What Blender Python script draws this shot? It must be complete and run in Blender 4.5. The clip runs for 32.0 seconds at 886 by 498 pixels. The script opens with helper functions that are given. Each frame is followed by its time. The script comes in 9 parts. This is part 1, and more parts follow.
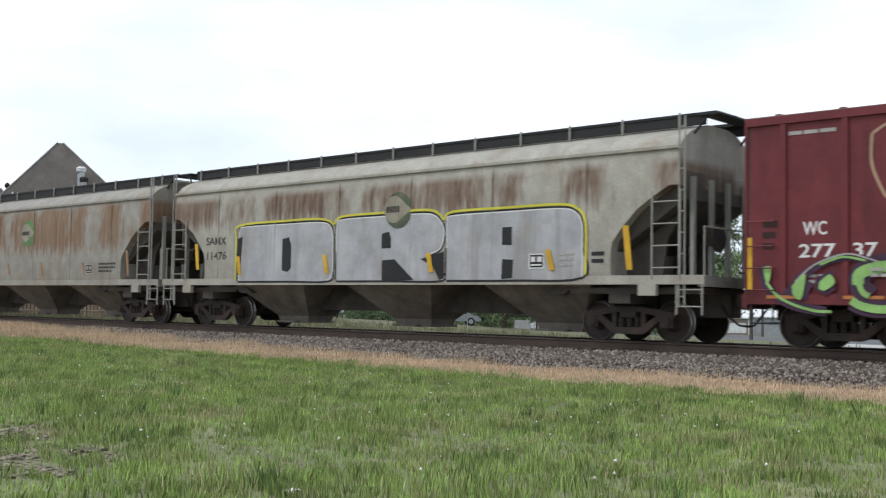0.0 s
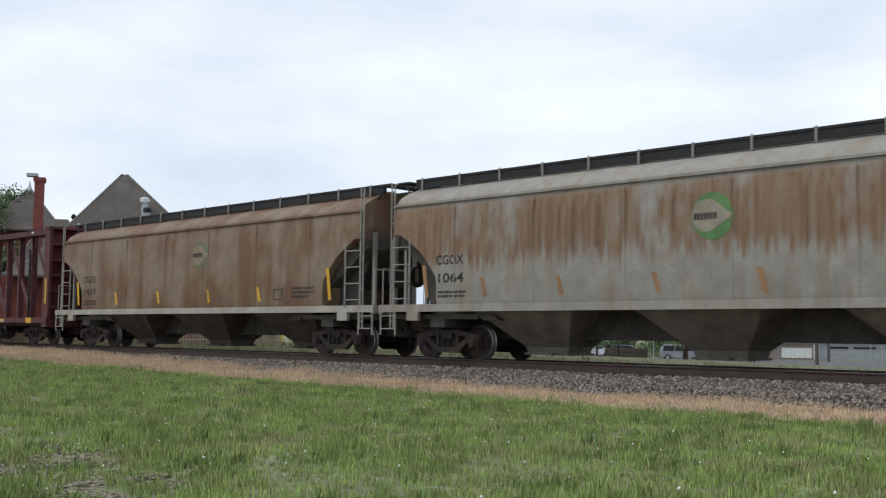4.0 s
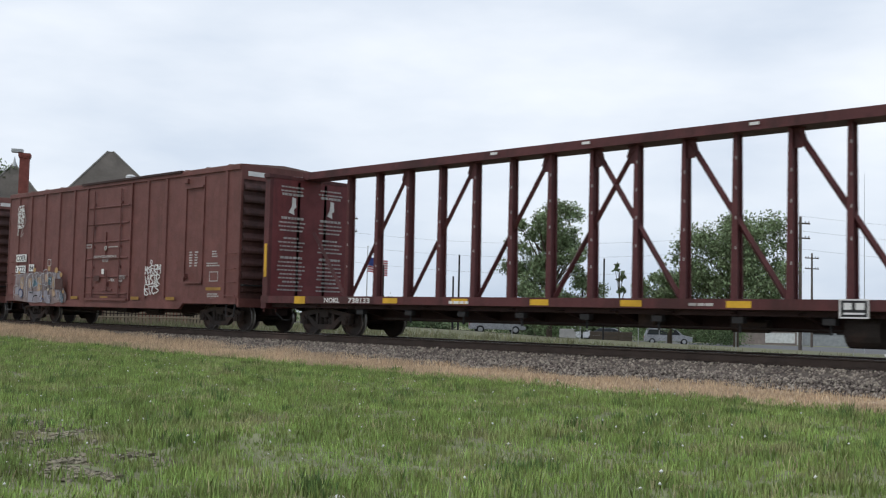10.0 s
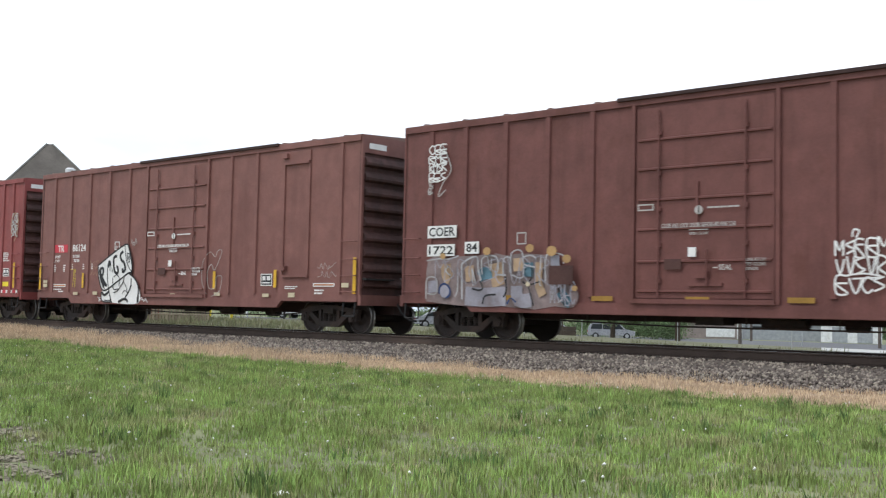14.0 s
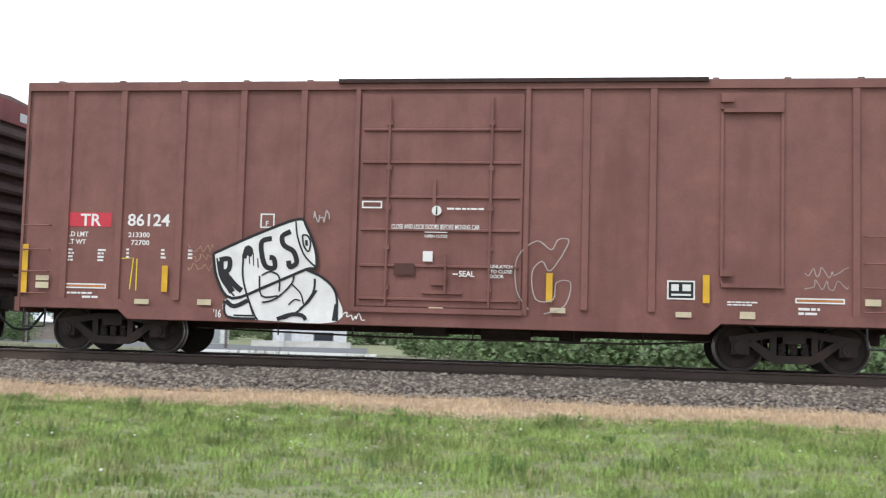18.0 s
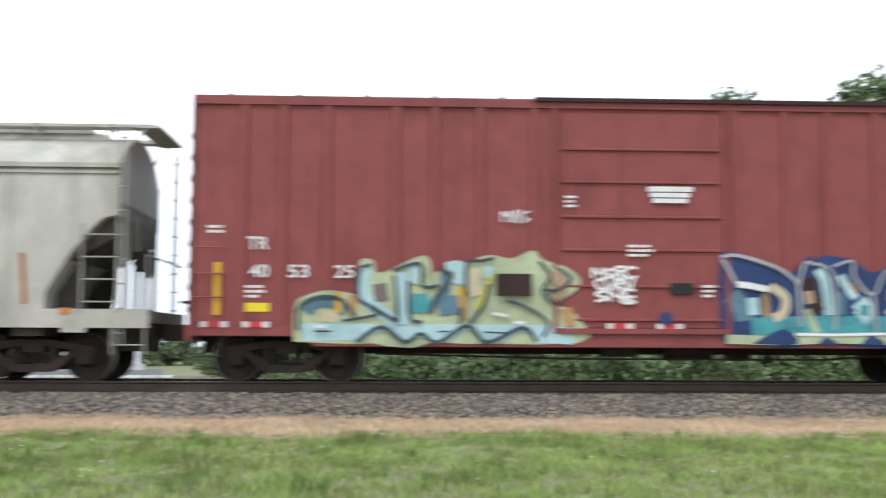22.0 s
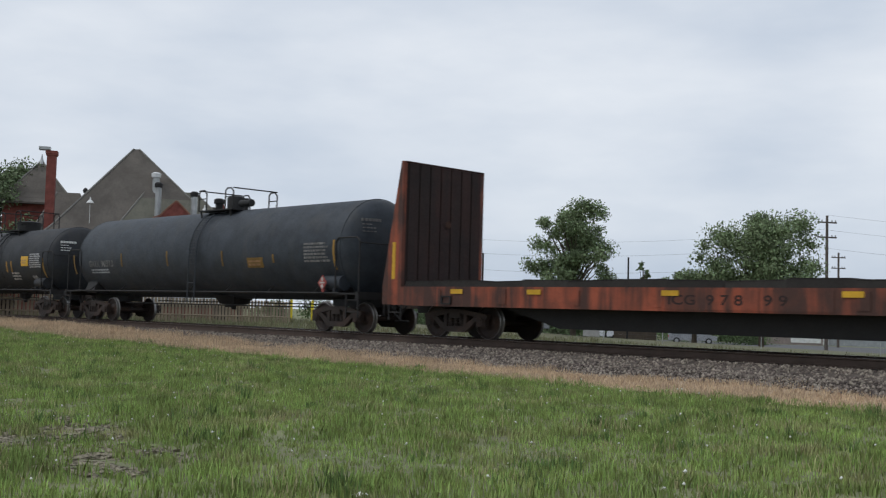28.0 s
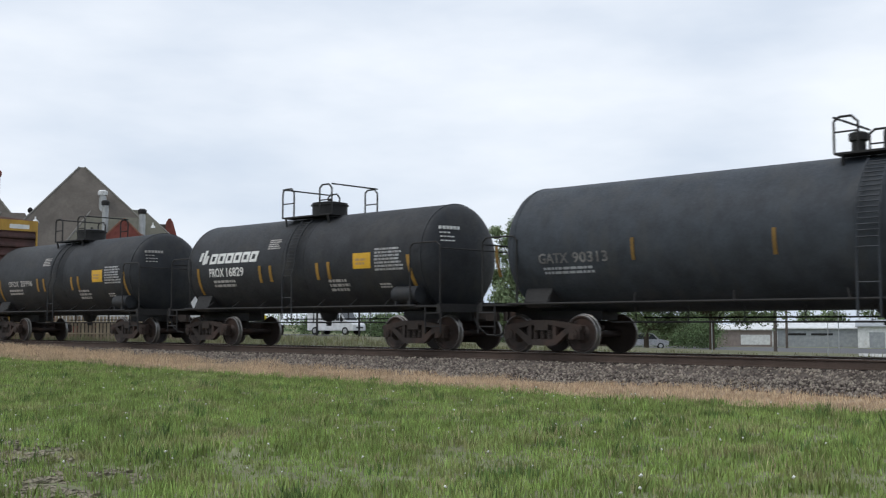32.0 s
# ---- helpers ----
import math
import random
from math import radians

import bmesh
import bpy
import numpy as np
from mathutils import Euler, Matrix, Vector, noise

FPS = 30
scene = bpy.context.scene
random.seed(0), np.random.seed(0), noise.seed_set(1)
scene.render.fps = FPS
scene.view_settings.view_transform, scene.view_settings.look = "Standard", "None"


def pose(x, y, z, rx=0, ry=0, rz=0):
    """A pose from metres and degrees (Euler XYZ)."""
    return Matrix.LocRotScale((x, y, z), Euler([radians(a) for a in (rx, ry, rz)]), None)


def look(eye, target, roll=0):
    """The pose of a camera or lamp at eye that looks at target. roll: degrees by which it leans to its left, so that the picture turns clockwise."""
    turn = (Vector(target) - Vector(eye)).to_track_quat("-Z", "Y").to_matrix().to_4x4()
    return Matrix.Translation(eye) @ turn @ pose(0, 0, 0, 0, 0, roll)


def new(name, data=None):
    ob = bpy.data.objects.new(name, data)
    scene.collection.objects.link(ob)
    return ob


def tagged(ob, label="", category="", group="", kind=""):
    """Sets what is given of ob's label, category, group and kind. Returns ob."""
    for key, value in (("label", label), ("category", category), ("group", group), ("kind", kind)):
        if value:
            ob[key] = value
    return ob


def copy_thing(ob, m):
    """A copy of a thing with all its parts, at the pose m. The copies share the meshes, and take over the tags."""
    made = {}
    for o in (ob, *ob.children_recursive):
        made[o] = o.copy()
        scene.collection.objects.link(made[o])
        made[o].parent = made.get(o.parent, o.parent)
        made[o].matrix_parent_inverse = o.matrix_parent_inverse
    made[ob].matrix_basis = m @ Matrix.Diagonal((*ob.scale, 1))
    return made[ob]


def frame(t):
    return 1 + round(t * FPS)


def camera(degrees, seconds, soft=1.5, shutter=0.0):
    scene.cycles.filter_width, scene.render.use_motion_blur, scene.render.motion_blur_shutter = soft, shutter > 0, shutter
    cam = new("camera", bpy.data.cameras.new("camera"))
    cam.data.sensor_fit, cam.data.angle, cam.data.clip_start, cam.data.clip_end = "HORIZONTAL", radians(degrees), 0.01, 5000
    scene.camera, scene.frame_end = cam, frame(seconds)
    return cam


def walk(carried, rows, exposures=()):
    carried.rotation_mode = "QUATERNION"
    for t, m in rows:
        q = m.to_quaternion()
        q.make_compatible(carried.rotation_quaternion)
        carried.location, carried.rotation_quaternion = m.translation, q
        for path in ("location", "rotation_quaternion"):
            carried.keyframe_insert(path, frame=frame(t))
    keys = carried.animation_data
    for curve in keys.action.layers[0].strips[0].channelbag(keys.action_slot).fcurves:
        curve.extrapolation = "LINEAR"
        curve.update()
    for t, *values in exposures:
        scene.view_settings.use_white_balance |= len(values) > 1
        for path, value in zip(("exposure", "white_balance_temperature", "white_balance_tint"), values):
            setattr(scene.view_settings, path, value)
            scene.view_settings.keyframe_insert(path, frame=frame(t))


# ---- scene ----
cam = camera(44.45, 32.0, soft=1.2, shutter=0.25)
EYE = (0.0, 0.0, 1.2)
# seconds, yaw, pitch, roll of the hand-held camera
TURN = [
    (0.0, 41.75, 3.10, -1.00), (0.5, 42.39, 3.16, -1.27), (1.0, 42.96, 3.28, -1.36), (1.5, 43.54, 3.55, -1.38),
    (2.0, 44.06, 3.89, -1.04), (2.5, 44.45, 4.19, -0.85), (3.0, 44.66, 4.42, -0.91), (3.5, 44.83, 4.50, -0.79),
    (4.0, 44.86, 4.45, -0.65), (4.5, 44.80, 4.30, -0.52), (6.5, 43.32, 3.45, -1.43), (7.0, 43.03, 3.26, -1.27),
    (7.5, 43.13, 3.20, -1.58), (8.0, 43.46, 3.22, -1.78), (8.5, 43.75, 3.24, -1.55), (9.0, 44.01, 3.28, -1.32),
    (9.5, 44.13, 3.41, -1.20), (10.0, 44.10, 3.48, -1.31), (10.5, 43.95, 3.55, -1.32), (11.0, 43.68, 3.53, -1.20),
    (11.5, 43.28, 3.44, -1.05), (12.0, 42.80, 3.33, -1.16), (12.5, 42.38, 3.19, -1.29), (13.0, 41.98, 3.20, -1.31),
    (13.5, 41.64, 3.26, -1.15), (14.0, 41.20, 3.27, -1.22), (14.5, 40.80, 3.28, -1.44), (15.0, 40.05, 3.08, -1.41),
    (15.5, 37.30, 3.05, -1.43), (17.5, 15.61, 3.80, -1.58), (18.0, 8.04, 4.12, -1.54), (18.5, 1.84, 4.18, -1.37),
    (19.0, -7.12, 3.97, -0.97), (19.5, -17.85, 3.77, -1.06), (20.0, -25.90, 3.57, -1.29), (20.5, -30.75, 3.32, -1.26),
    (21.0, -32.43, 3.29, -0.59), (21.2, -28.96, 3.84, -0.25), (21.5, -20.01, 4.79, -0.16), (22.0, -2.42, 5.14, -0.25),
    (22.2, 4.39, 4.99, -0.38), (22.5, 15.26, 4.64, -0.54), (23.0, 28.09, 4.03, -0.54), (23.5, 37.95, 3.93, -0.70),
    (24.0, 45.54, 3.83, -0.14), (24.3, 45.79, 3.73, 0.20), (24.5, 45.37, 3.62, 0.24), (26.5, 41.67, 3.16, -0.54),
    (27.0, 42.33, 3.22, -0.55), (27.5, 43.91, 3.31, -1.10), (28.0, 45.34, 3.35, -1.57), (28.5, 45.85, 3.35, -1.55),
    (29.0, 43.50, 3.33, -1.33), (29.5, 41.88, 3.41, -1.30), (30.0, 38.95, 3.66, -1.20), (30.5, 40.16, 3.79, -1.13),
    (31.0, 41.59, 3.89, -0.41), (31.5, 42.38, 3.97, 0.09), (32.0, 42.89, 3.97, -0.03),
]
EXPOSURE = [(0, 0.56), (2, 0.6), (3, 0.54), (4, 0.32), (7, 0.48), (8, 0.46), (9, 0.26), (11, 0.27), (12.2, 0.58), (13, 0.72), (15, 0.85), (18, 1.03), (20.5, 1.05), (22, 0.98), (23, 0.42), (24, 0.25), (26.5, -0.02), (28, 0.0), (29.5, 0.07), (30, 0.13), (32, 0.25)]
walk(cam, [(t, pose(*EYE, 90 + p, r, y)) for t, y, p, r in TURN], EXPOSURE)
# seconds and metres that the train has rolled
ROLLED = [(0.0, -0.00), (2.0, 12.55), (4.0, 25.07), (6.5, 40.59), (8.0, 49.82), (10.0, 62.07), (12.0, 74.24), (14.0, 86.40), (15.5, 95.49), (17.5, 107.46), (19.0, 116.32), (20.5, 125.22), (22.0, 134.15), (23.5, 143.02), (24.5, 148.91), (26.5, 160.53), (28.0, 169.25), (30.0, 180.83), (32.0, 192.32)]

# ---- world, sun, exposure ----
world = bpy.data.worlds.new("overcast")
scene.world = world
world.use_nodes = True
wn, wl = world.node_tree.nodes, world.node_tree.links
wn.clear()
sky = wn.new("ShaderNodeTexSky")
sky.sky_type, sky.sun_disc = "NISHITA", False
sky.sun_elevation, sky.sun_rotation = radians(55), radians(150)
w_co = wn.new("ShaderNodeTexCoord")
w_map = wn.new("ShaderNodeMapping")
w_map.inputs["Scale"].default_value = (1.0, 1.0, 3.2)
w_noise = wn.new("ShaderNodeTexNoise")
w_noise.inputs["Scale"].default_value, w_noise.inputs["Detail"].default_value, w_noise.inputs["Roughness"].default_value = 1.7, 6, 0.5
w_ramp = wn.new("ShaderNodeValToRGB")
w_ramp.color_ramp.elements[0].position, w_ramp.color_ramp.elements[0].color = 0.36, (0.54, 0.64, 0.79, 1)
w_ramp.color_ramp.elements[1].position, w_ramp.color_ramp.elements[1].color = 0.64, (0.95, 1.0, 1.07, 1)
w_scale = wn.new("ShaderNodeVectorMath")
w_scale.operation = "SCALE"
w_scale.inputs["Scale"].default_value = 0.1
w_mix = wn.new("ShaderNodeMix")
w_mix.data_type = "RGBA"
w_mix.inputs["Factor"].default_value = 0.93
w_bg = wn.new("ShaderNodeBackground")
w_bg.inputs["Strength"].default_value = 0.86
w_out = wn.new("ShaderNodeOutputWorld")
wl.new(w_co.outputs["Generated"], w_map.inputs["Vector"])
wl.new(w_map.outputs["Vector"], w_noise.inputs["Vector"])
wl.new(w_noise.outputs["Fac"], w_ramp.inputs["Fac"])
wl.new(sky.outputs["Color"], w_scale.inputs[0])
wl.new(w_scale.outputs["Vector"], w_mix.inputs["A"])
wl.new(w_ramp.outputs["Color"], w_mix.inputs["B"])
wl.new(w_mix.outputs["Result"], w_bg.inputs["Color"])
wl.new(w_bg.outputs["Background"], w_out.inputs["Surface"])
sun_data = bpy.data.lights.new("sun", "SUN")
sun_data.energy, sun_data.angle, sun_data.color = 0.9, radians(25), (1.0, 0.97, 0.92)
sun_ob = new("sun", sun_data)
sun_ob.matrix_world = look((-14, -24, 40), (0, 0, 0))

# ---- materials ----


def material(name, base, rough=0.6, metal=0.0, vary=0.18, grain=2.0, dirt=None, dirt_amount=0.0, streak=None, streak_amount=0.0, streak_width=2.6, band=None,
             bump=0.15, bump_scale=30.0, random_tint=0.0, spec=0.3):
    """A surface with colour that varies at two scales, stains, vertical streaks and fine relief, in metres of its object's space."""
    m = bpy.data.materials.new(name)
    m.use_nodes = True
    n, l = m.node_tree.nodes, m.node_tree.links
    p = n["Principled BSDF"]
    p.inputs["Roughness"].default_value, p.inputs["Metallic"].default_value = rough, metal
    p.inputs["Specular IOR Level"].default_value = spec
    co = n.new("ShaderNodeTexCoord")

    def tex(scale, detail=5, vec=None, rough_=0.6):
        t = n.new("ShaderNodeTexNoise")
        t.inputs["Scale"].default_value, t.inputs["Detail"].default_value, t.inputs["Roughness"].default_value = scale, detail, rough_
        l.new(vec or co.outputs["Object"], t.inputs["Vector"])
        return t

    def ramp(src, a, b, lo=0.0, hi=1.0):
        r = n.new("ShaderNodeMapRange")
        for key, v in (("From Min", a), ("From Max", b), ("To Min", lo), ("To Max", hi)):
            r.inputs[key].default_value = v
        l.new(src, r.inputs["Value"])
        return r.outputs["Result"]

    def mix(fac, a, b, mode="MIX"):
        x = n.new("ShaderNodeMix")
        x.data_type, x.blend_type = "RGBA", mode
        for key, v in (("Factor", fac), ("A", a), ("B", b)):
            if hasattr(v, "links"):
                l.new(v, x.inputs[key])
            else:
                x.inputs[key].default_value = v if key == "Factor" else (*v[:3], 1)
        return x.outputs["Result"]

    large, small = tex(grain), tex(grain * 11)
    dark, light = [c * (1 - vary) for c in base], [min(1, c * (1 + vary)) for c in base]
    col = mix(ramp(large.outputs["Fac"], 0.3, 0.7), dark, light)
    col = mix(ramp(small.outputs["Fac"], 0.35, 0.75, 0, vary), col, [c * 0.55 for c in base])
    if streak:
        mp = n.new("ShaderNodeMapping")
        mp.inputs["Scale"].default_value = (streak_width, streak_width, 0.22)
        l.new(co.outputs["Object"], mp.inputs["Vector"])
        s1 = tex(1.0, 6, mp.outputs["Vector"], 0.65)
        s2 = tex(0.55, 3)
        both = n.new("ShaderNodeMath")
        both.operation = "ADD"
        l.new(s1.outputs["Fac"], both.inputs[0])
        l.new(s2.outputs["Fac"], both.inputs[1])
        col = mix(ramp(both.outputs[0], 1.08 - 0.25 * streak_amount, 1.32 - 0.25 * streak_amount, 0, min(1, 0.3 + streak_amount)), col, streak)
    if band:
        lo, hi, tone, patch = band
        mp = n.new("ShaderNodeMapping")
        mp.inputs["Scale"].default_value = (5.0, 5.0, 0.3)
        l.new(co.outputs["Object"], mp.inputs["Vector"])
        s3 = tex(1.0, 6, mp.outputs["Vector"], 0.7)
        xyz = n.new("ShaderNodeSeparateXYZ")
        l.new(co.outputs["Object"], xyz.inputs[0])
        mp2 = n.new("ShaderNodeMapping")
        mp2.inputs["Scale"].default_value = (0.75, 0.4, 0.3)
        l.new(co.outputs["Object"], mp2.inputs["Vector"])
        s4 = tex(1.0, 4, mp2.outputs["Vector"], 0.6)
        wave = n.new("ShaderNodeMath")
        wave.operation = "MULTIPLY_ADD"
        wave.inputs[1].default_value = 2.2
        l.new(s3.outputs["Fac"], wave.inputs[0])
        l.new(xyz.outputs["Z"], wave.inputs[2])
        f = ramp(wave.outputs[0], lo + 1.0, lo + 1.35)
        for other in (ramp(xyz.outputs["Z"], hi - 0.12, hi + 0.05, 1, 0), ramp(s4.outputs["Fac"], patch - 0.05, patch + 0.06), ramp(s3.outputs["Fac"], 0.25, 0.55, 0.55, 0.95)):
            mul = n.new("ShaderNodeMath")
            mul.operation = "MULTIPLY"
            l.new(f, mul.inputs[0])
            l.new(other, mul.inputs[1])
            f = mul.outputs[0]
        col = mix(f, col, tone)
        mp3 = n.new("ShaderNodeMapping")
        mp3.inputs["Scale"].default_value = (9.0, 9.0, 0.28)
        l.new(co.outputs["Object"], mp3.inputs["Vector"])
        s5 = tex(1.0, 5, mp3.outputs["Vector"], 0.75)
        for lo_, hi_, top_, k in ((0.5, 0.64, 0.8, 0.5), (0.36, 0.48, 0.0, 0.0)):
            mul = n.new("ShaderNodeMath")
            mul.operation = "MULTIPLY"
            l.new(f, mul.inputs[0])
            if top_:
                l.new(ramp(s5.outputs["Fac"], lo_, hi_, 0, top_), mul.inputs[1])
                col = mix(mul.outputs[0], col, [c * k for c in tone])
            else:
                l.new(ramp(s5.outputs["Fac"], lo_, hi_, 0.6, 0), mul.inputs[1])
                col = mix(mul.outputs[0], col, [0.5 * (a + b) for a, b in zip(tone, base)])
        col = mix(ramp(small.outputs["Fac"], 0.45, 0.7, 0, 0.3), col, [c * 0.6 for c in base])
    if dirt:
        d1 = tex(0.9, 6, None, 0.7)
        col = mix(ramp(d1.outputs["Fac"], 0.62 - 0.3 * dirt_amount, 0.8 - 0.3 * dirt_amount, 0, 0.9), col, dirt)
    if random_tint:
        info = n.new("ShaderNodeObjectInfo")
        geo = n.new("ShaderNodeNewGeometry")
        add = n.new("ShaderNodeMath")
        add.operation = "ADD"
        l.new(info.outputs["Random"], add.inputs[0])
        l.new(geo.outputs["Random Per Island"], add.inputs[1])
        frac = n.new("ShaderNodeMath")
        frac.operation = "FRACT"
        l.new(add.outputs[0], frac.inputs[0])
        v = ramp(frac.outputs[0], 0, 1, 1 - random_tint, 1 + random_tint)
        hsv = n.new("ShaderNodeHueSaturation")
        l.new(v, hsv.inputs["Value"])
        l.new(ramp(frac.outputs[0], 0, 1, 0.5 - random_tint * 0.04, 0.5 + random_tint * 0.04), hsv.inputs["Hue"])
        l.new(col, hsv.inputs["Color"])
        col = hsv.outputs["Color"]
    l.new(col, p.inputs["Base Color"])
    l.new(ramp(small.outputs["Fac"], 0.3, 0.7, max(0.05, rough - 0.1), min(1, rough + 0.1)), p.inputs["Roughness"])
    if bump:
        b = n.new("ShaderNodeBump")
        b.inputs["Strength"].default_value, b.inputs["Distance"].default_value = bump, 0.02
        l.new(tex(bump_scale, 3).outputs["Fac"], b.inputs["Height"])
        l.new(b.outputs["Normal"], p.inputs["Normal"])
    return m


def glass(name, tint=(0.03, 0.035, 0.04)):
    m = bpy.data.materials.new(name)
    m.use_nodes = True
    p = m.node_tree.nodes["Principled BSDF"]
    p.inputs["Base Color"].default_value, p.inputs["Roughness"].default_value = (*tint, 1), 0.05
    p.inputs["Specular IOR Level"].default_value = 0.8
    return m


BOX_A = material("oxide_paint_dull", (0.152, 0.06, 0.052), 0.62, streak=(0.08, 0.03, 0.024), streak_amount=0.25, dirt=(0.11, 0.04, 0.03), dirt_amount=0.25)
BOX_B = material("oxide_paint", (0.205, 0.091, 0.077), 0.6, streak=(0.135, 0.055, 0.046), streak_amount=0.35, streak_width=1.8, vary=0.14, dirt=(0.16, 0.07, 0.06), dirt_amount=0.25)
BOX_C = material("red_paint", (0.25, 0.066, 0.062), 0.6, streak=(0.15, 0.04, 0.035), streak_amount=0.3, vary=0.12)
BOX_D = material("maroon_paint", (0.15, 0.028, 0.033), 0.55, streak=(0.06, 0.015, 0.015), streak_amount=0.3)
BEAM_RED = material("fresh_maroon_paint", (0.15, 0.036, 0.038), 0.55, vary=0.2, streak=(0.07, 0.022, 0.022), streak_amount=0.3)
BEAM = material("centre_beam_paint", (0.1, 0.031, 0.031), 0.6, streak=(0.04, 0.016, 0.014), streak_amount=0.4)
YELLOW_BOX = material("yellow_box_paint", (0.5, 0.3, 0.06), 0.6, streak=(0.2, 0.1, 0.03), streak_amount=0.2)
ROOF_BOX = material("box_roof_steel", (0.2, 0.12, 0.1), 0.6, dirt=(0.1, 0.05, 0.04), dirt_amount=0.4)
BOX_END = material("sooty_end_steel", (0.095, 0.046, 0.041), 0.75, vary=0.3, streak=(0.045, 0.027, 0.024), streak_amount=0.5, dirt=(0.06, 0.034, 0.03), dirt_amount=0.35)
BOX_DARK = material("sooty_oxide", (0.04, 0.02, 0.018), 0.75)
HOP_A = material("grey_hopper_paint", (0.38, 0.36, 0.31), 0.6, streak=(0.24, 0.19, 0.14), streak_amount=0.2, band=(2.8, 3.62, (0.145, 0.078, 0.045), 0.455), dirt=(0.27, 0.22, 0.16), dirt_amount=0.2)
HOP_B = material("rusty_hopper_paint", (0.31, 0.295, 0.26), 0.65, streak=(0.24, 0.17, 0.11), streak_amount=0.3, streak_width=3.2, band=(2.3, 3.78, (0.205, 0.112, 0.056), 0.42), dirt=(0.27, 0.19, 0.13), dirt_amount=0.2)
HOP_C = material("brown_hopper_paint", (0.235, 0.18, 0.125), 0.65, vary=0.16, streak=(0.165, 0.092, 0.055), streak_amount=0.85, streak_width=1.5, dirt=(0.15, 0.095, 0.065), dirt_amount=0.15)
FAINT = material("faint_worn_stencil", (0.06, 0.048, 0.04), 0.75, vary=0.3, bump=0)
SOOTY = material("worn_black_stencil", (0.05, 0.045, 0.04), 0.7, vary=0.5, grain=3.0, dirt=(0.2, 0.16, 0.12), dirt_amount=0.25, bump=0)
FADED_TAPE = material("faded_brown_reflector", (0.3, 0.17, 0.085), 0.6, vary=0.25, bump=0)
HOP_D = material("pale_hopper_paint", (0.47, 0.45, 0.4), 0.55, vary=0.12, streak=(0.3, 0.29, 0.245), streak_amount=0.5, streak_width=1.3, dirt=(0.31, 0.3, 0.24), dirt_amount=0.3)
# dirty underbody steel, coloured darker to include the shade it stands in
HOP_SHADE_DIRT = material("hopper_underside", (0.085, 0.074, 0.064), 0.8, vary=0.3, dirt=(0.045, 0.038, 0.032), dirt_amount=0.4)
CHUTE = material("dusty_chute_steel", (0.19, 0.168, 0.142), 0.8, vary=0.22, streak=(0.09, 0.07, 0.055), streak_amount=0.3, dirt=(0.11, 0.09, 0.075), dirt_amount=0.25)
CHUTE_DARK = material("sooty_chute_steel", (0.085, 0.07, 0.058), 0.8, vary=0.25, streak=(0.04, 0.03, 0.025), streak_amount=0.3)
TANK_DUSTY = material("dusty_tank_paint", (0.029, 0.031, 0.035), 0.6, vary=0.3, dirt=(0.045, 0.043, 0.04), dirt_amount=0.25, streak=(0.045, 0.043, 0.04), streak_amount=0.3, bump=0.05, spec=0.25)
TANK = material("black_tank_paint", (0.0135, 0.0145, 0.0175), 0.5, vary=0.3, dirt=(0.03, 0.029, 0.028), dirt_amount=0.2, streak=(0.03, 0.029, 0.028), streak_amount=0.2, bump=0.05, spec=0.22)
TANK_OLD = material("faded_tank_paint", (0.041, 0.048, 0.058), 0.6, vary=0.3, streak=(0.056, 0.058, 0.06), streak_amount=0.4, bump=0.05, spec=0.25)
ORANGE = material("faded_orange_paint", (0.33, 0.085, 0.045), 0.65, streak=(0.07, 0.035, 0.028), streak_amount=0.8, streak_width=4.0, dirt=(0.12, 0.045, 0.03), dirt_amount=0.35)
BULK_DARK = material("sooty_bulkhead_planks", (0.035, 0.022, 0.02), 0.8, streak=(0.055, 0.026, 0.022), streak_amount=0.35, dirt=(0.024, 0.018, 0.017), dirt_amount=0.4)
BULK_RED = material("sooty_red_steel", (0.12, 0.044, 0.036), 0.75, streak=(0.05, 0.022, 0.018), streak_amount=0.6, streak_width=3.0)
DECK = material("worn_deck_planks", (0.035, 0.032, 0.03), 0.85, random_tint=0.25)
# gear grime, its base raised a little to imitate haze over the darks
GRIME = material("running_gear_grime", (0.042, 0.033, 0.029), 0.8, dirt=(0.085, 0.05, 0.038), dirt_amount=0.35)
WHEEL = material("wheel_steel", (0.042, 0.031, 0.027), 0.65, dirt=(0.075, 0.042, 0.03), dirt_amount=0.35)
TREAD = material("polished_tread", (0.3, 0.29, 0.28), 0.3, metal=0.9, bump=0)
WHEEL_TREAD = material("polished_wheel_tread", (0.27, 0.26, 0.25), 0.4, metal=0.85, vary=0.1, bump=0)
RIM = material("worn_wheel_rim", (0.14, 0.12, 0.108), 0.55, metal=0.2, bump=0)
# iron black is likewise lightened, as a veil of haze would lift it
BLACK = material("black_iron", (0.023, 0.022, 0.022), 0.65)
GREY_IRON = material("grey_iron", (0.3, 0.29, 0.26), 0.6, dirt=(0.16, 0.11, 0.07), dirt_amount=0.3)
WHITE = material("white_stencil", (0.72, 0.72, 0.7), 0.7, vary=0.12, bump=0)
DULL_WHITE = material("worn_white_stencil", (0.42, 0.4, 0.38), 0.75, vary=0.25, bump=0)
YELLOW = material("yellow_reflector", (0.62, 0.36, 0.03), 0.5, vary=0.2, bump=0)
BRIGHT_YELLOW = material("yellow_placard", (0.75, 0.6, 0.03), 0.5, vary=0.1, bump=0)
RUST_TAPE = material("weathered_orange_reflector", (0.36, 0.15, 0.06), 0.6, vary=0.25, bump=0)
SIGN_RED = material("faded_sign_red", (0.33, 0.08, 0.07), 0.6, vary=0.2, bump=0)
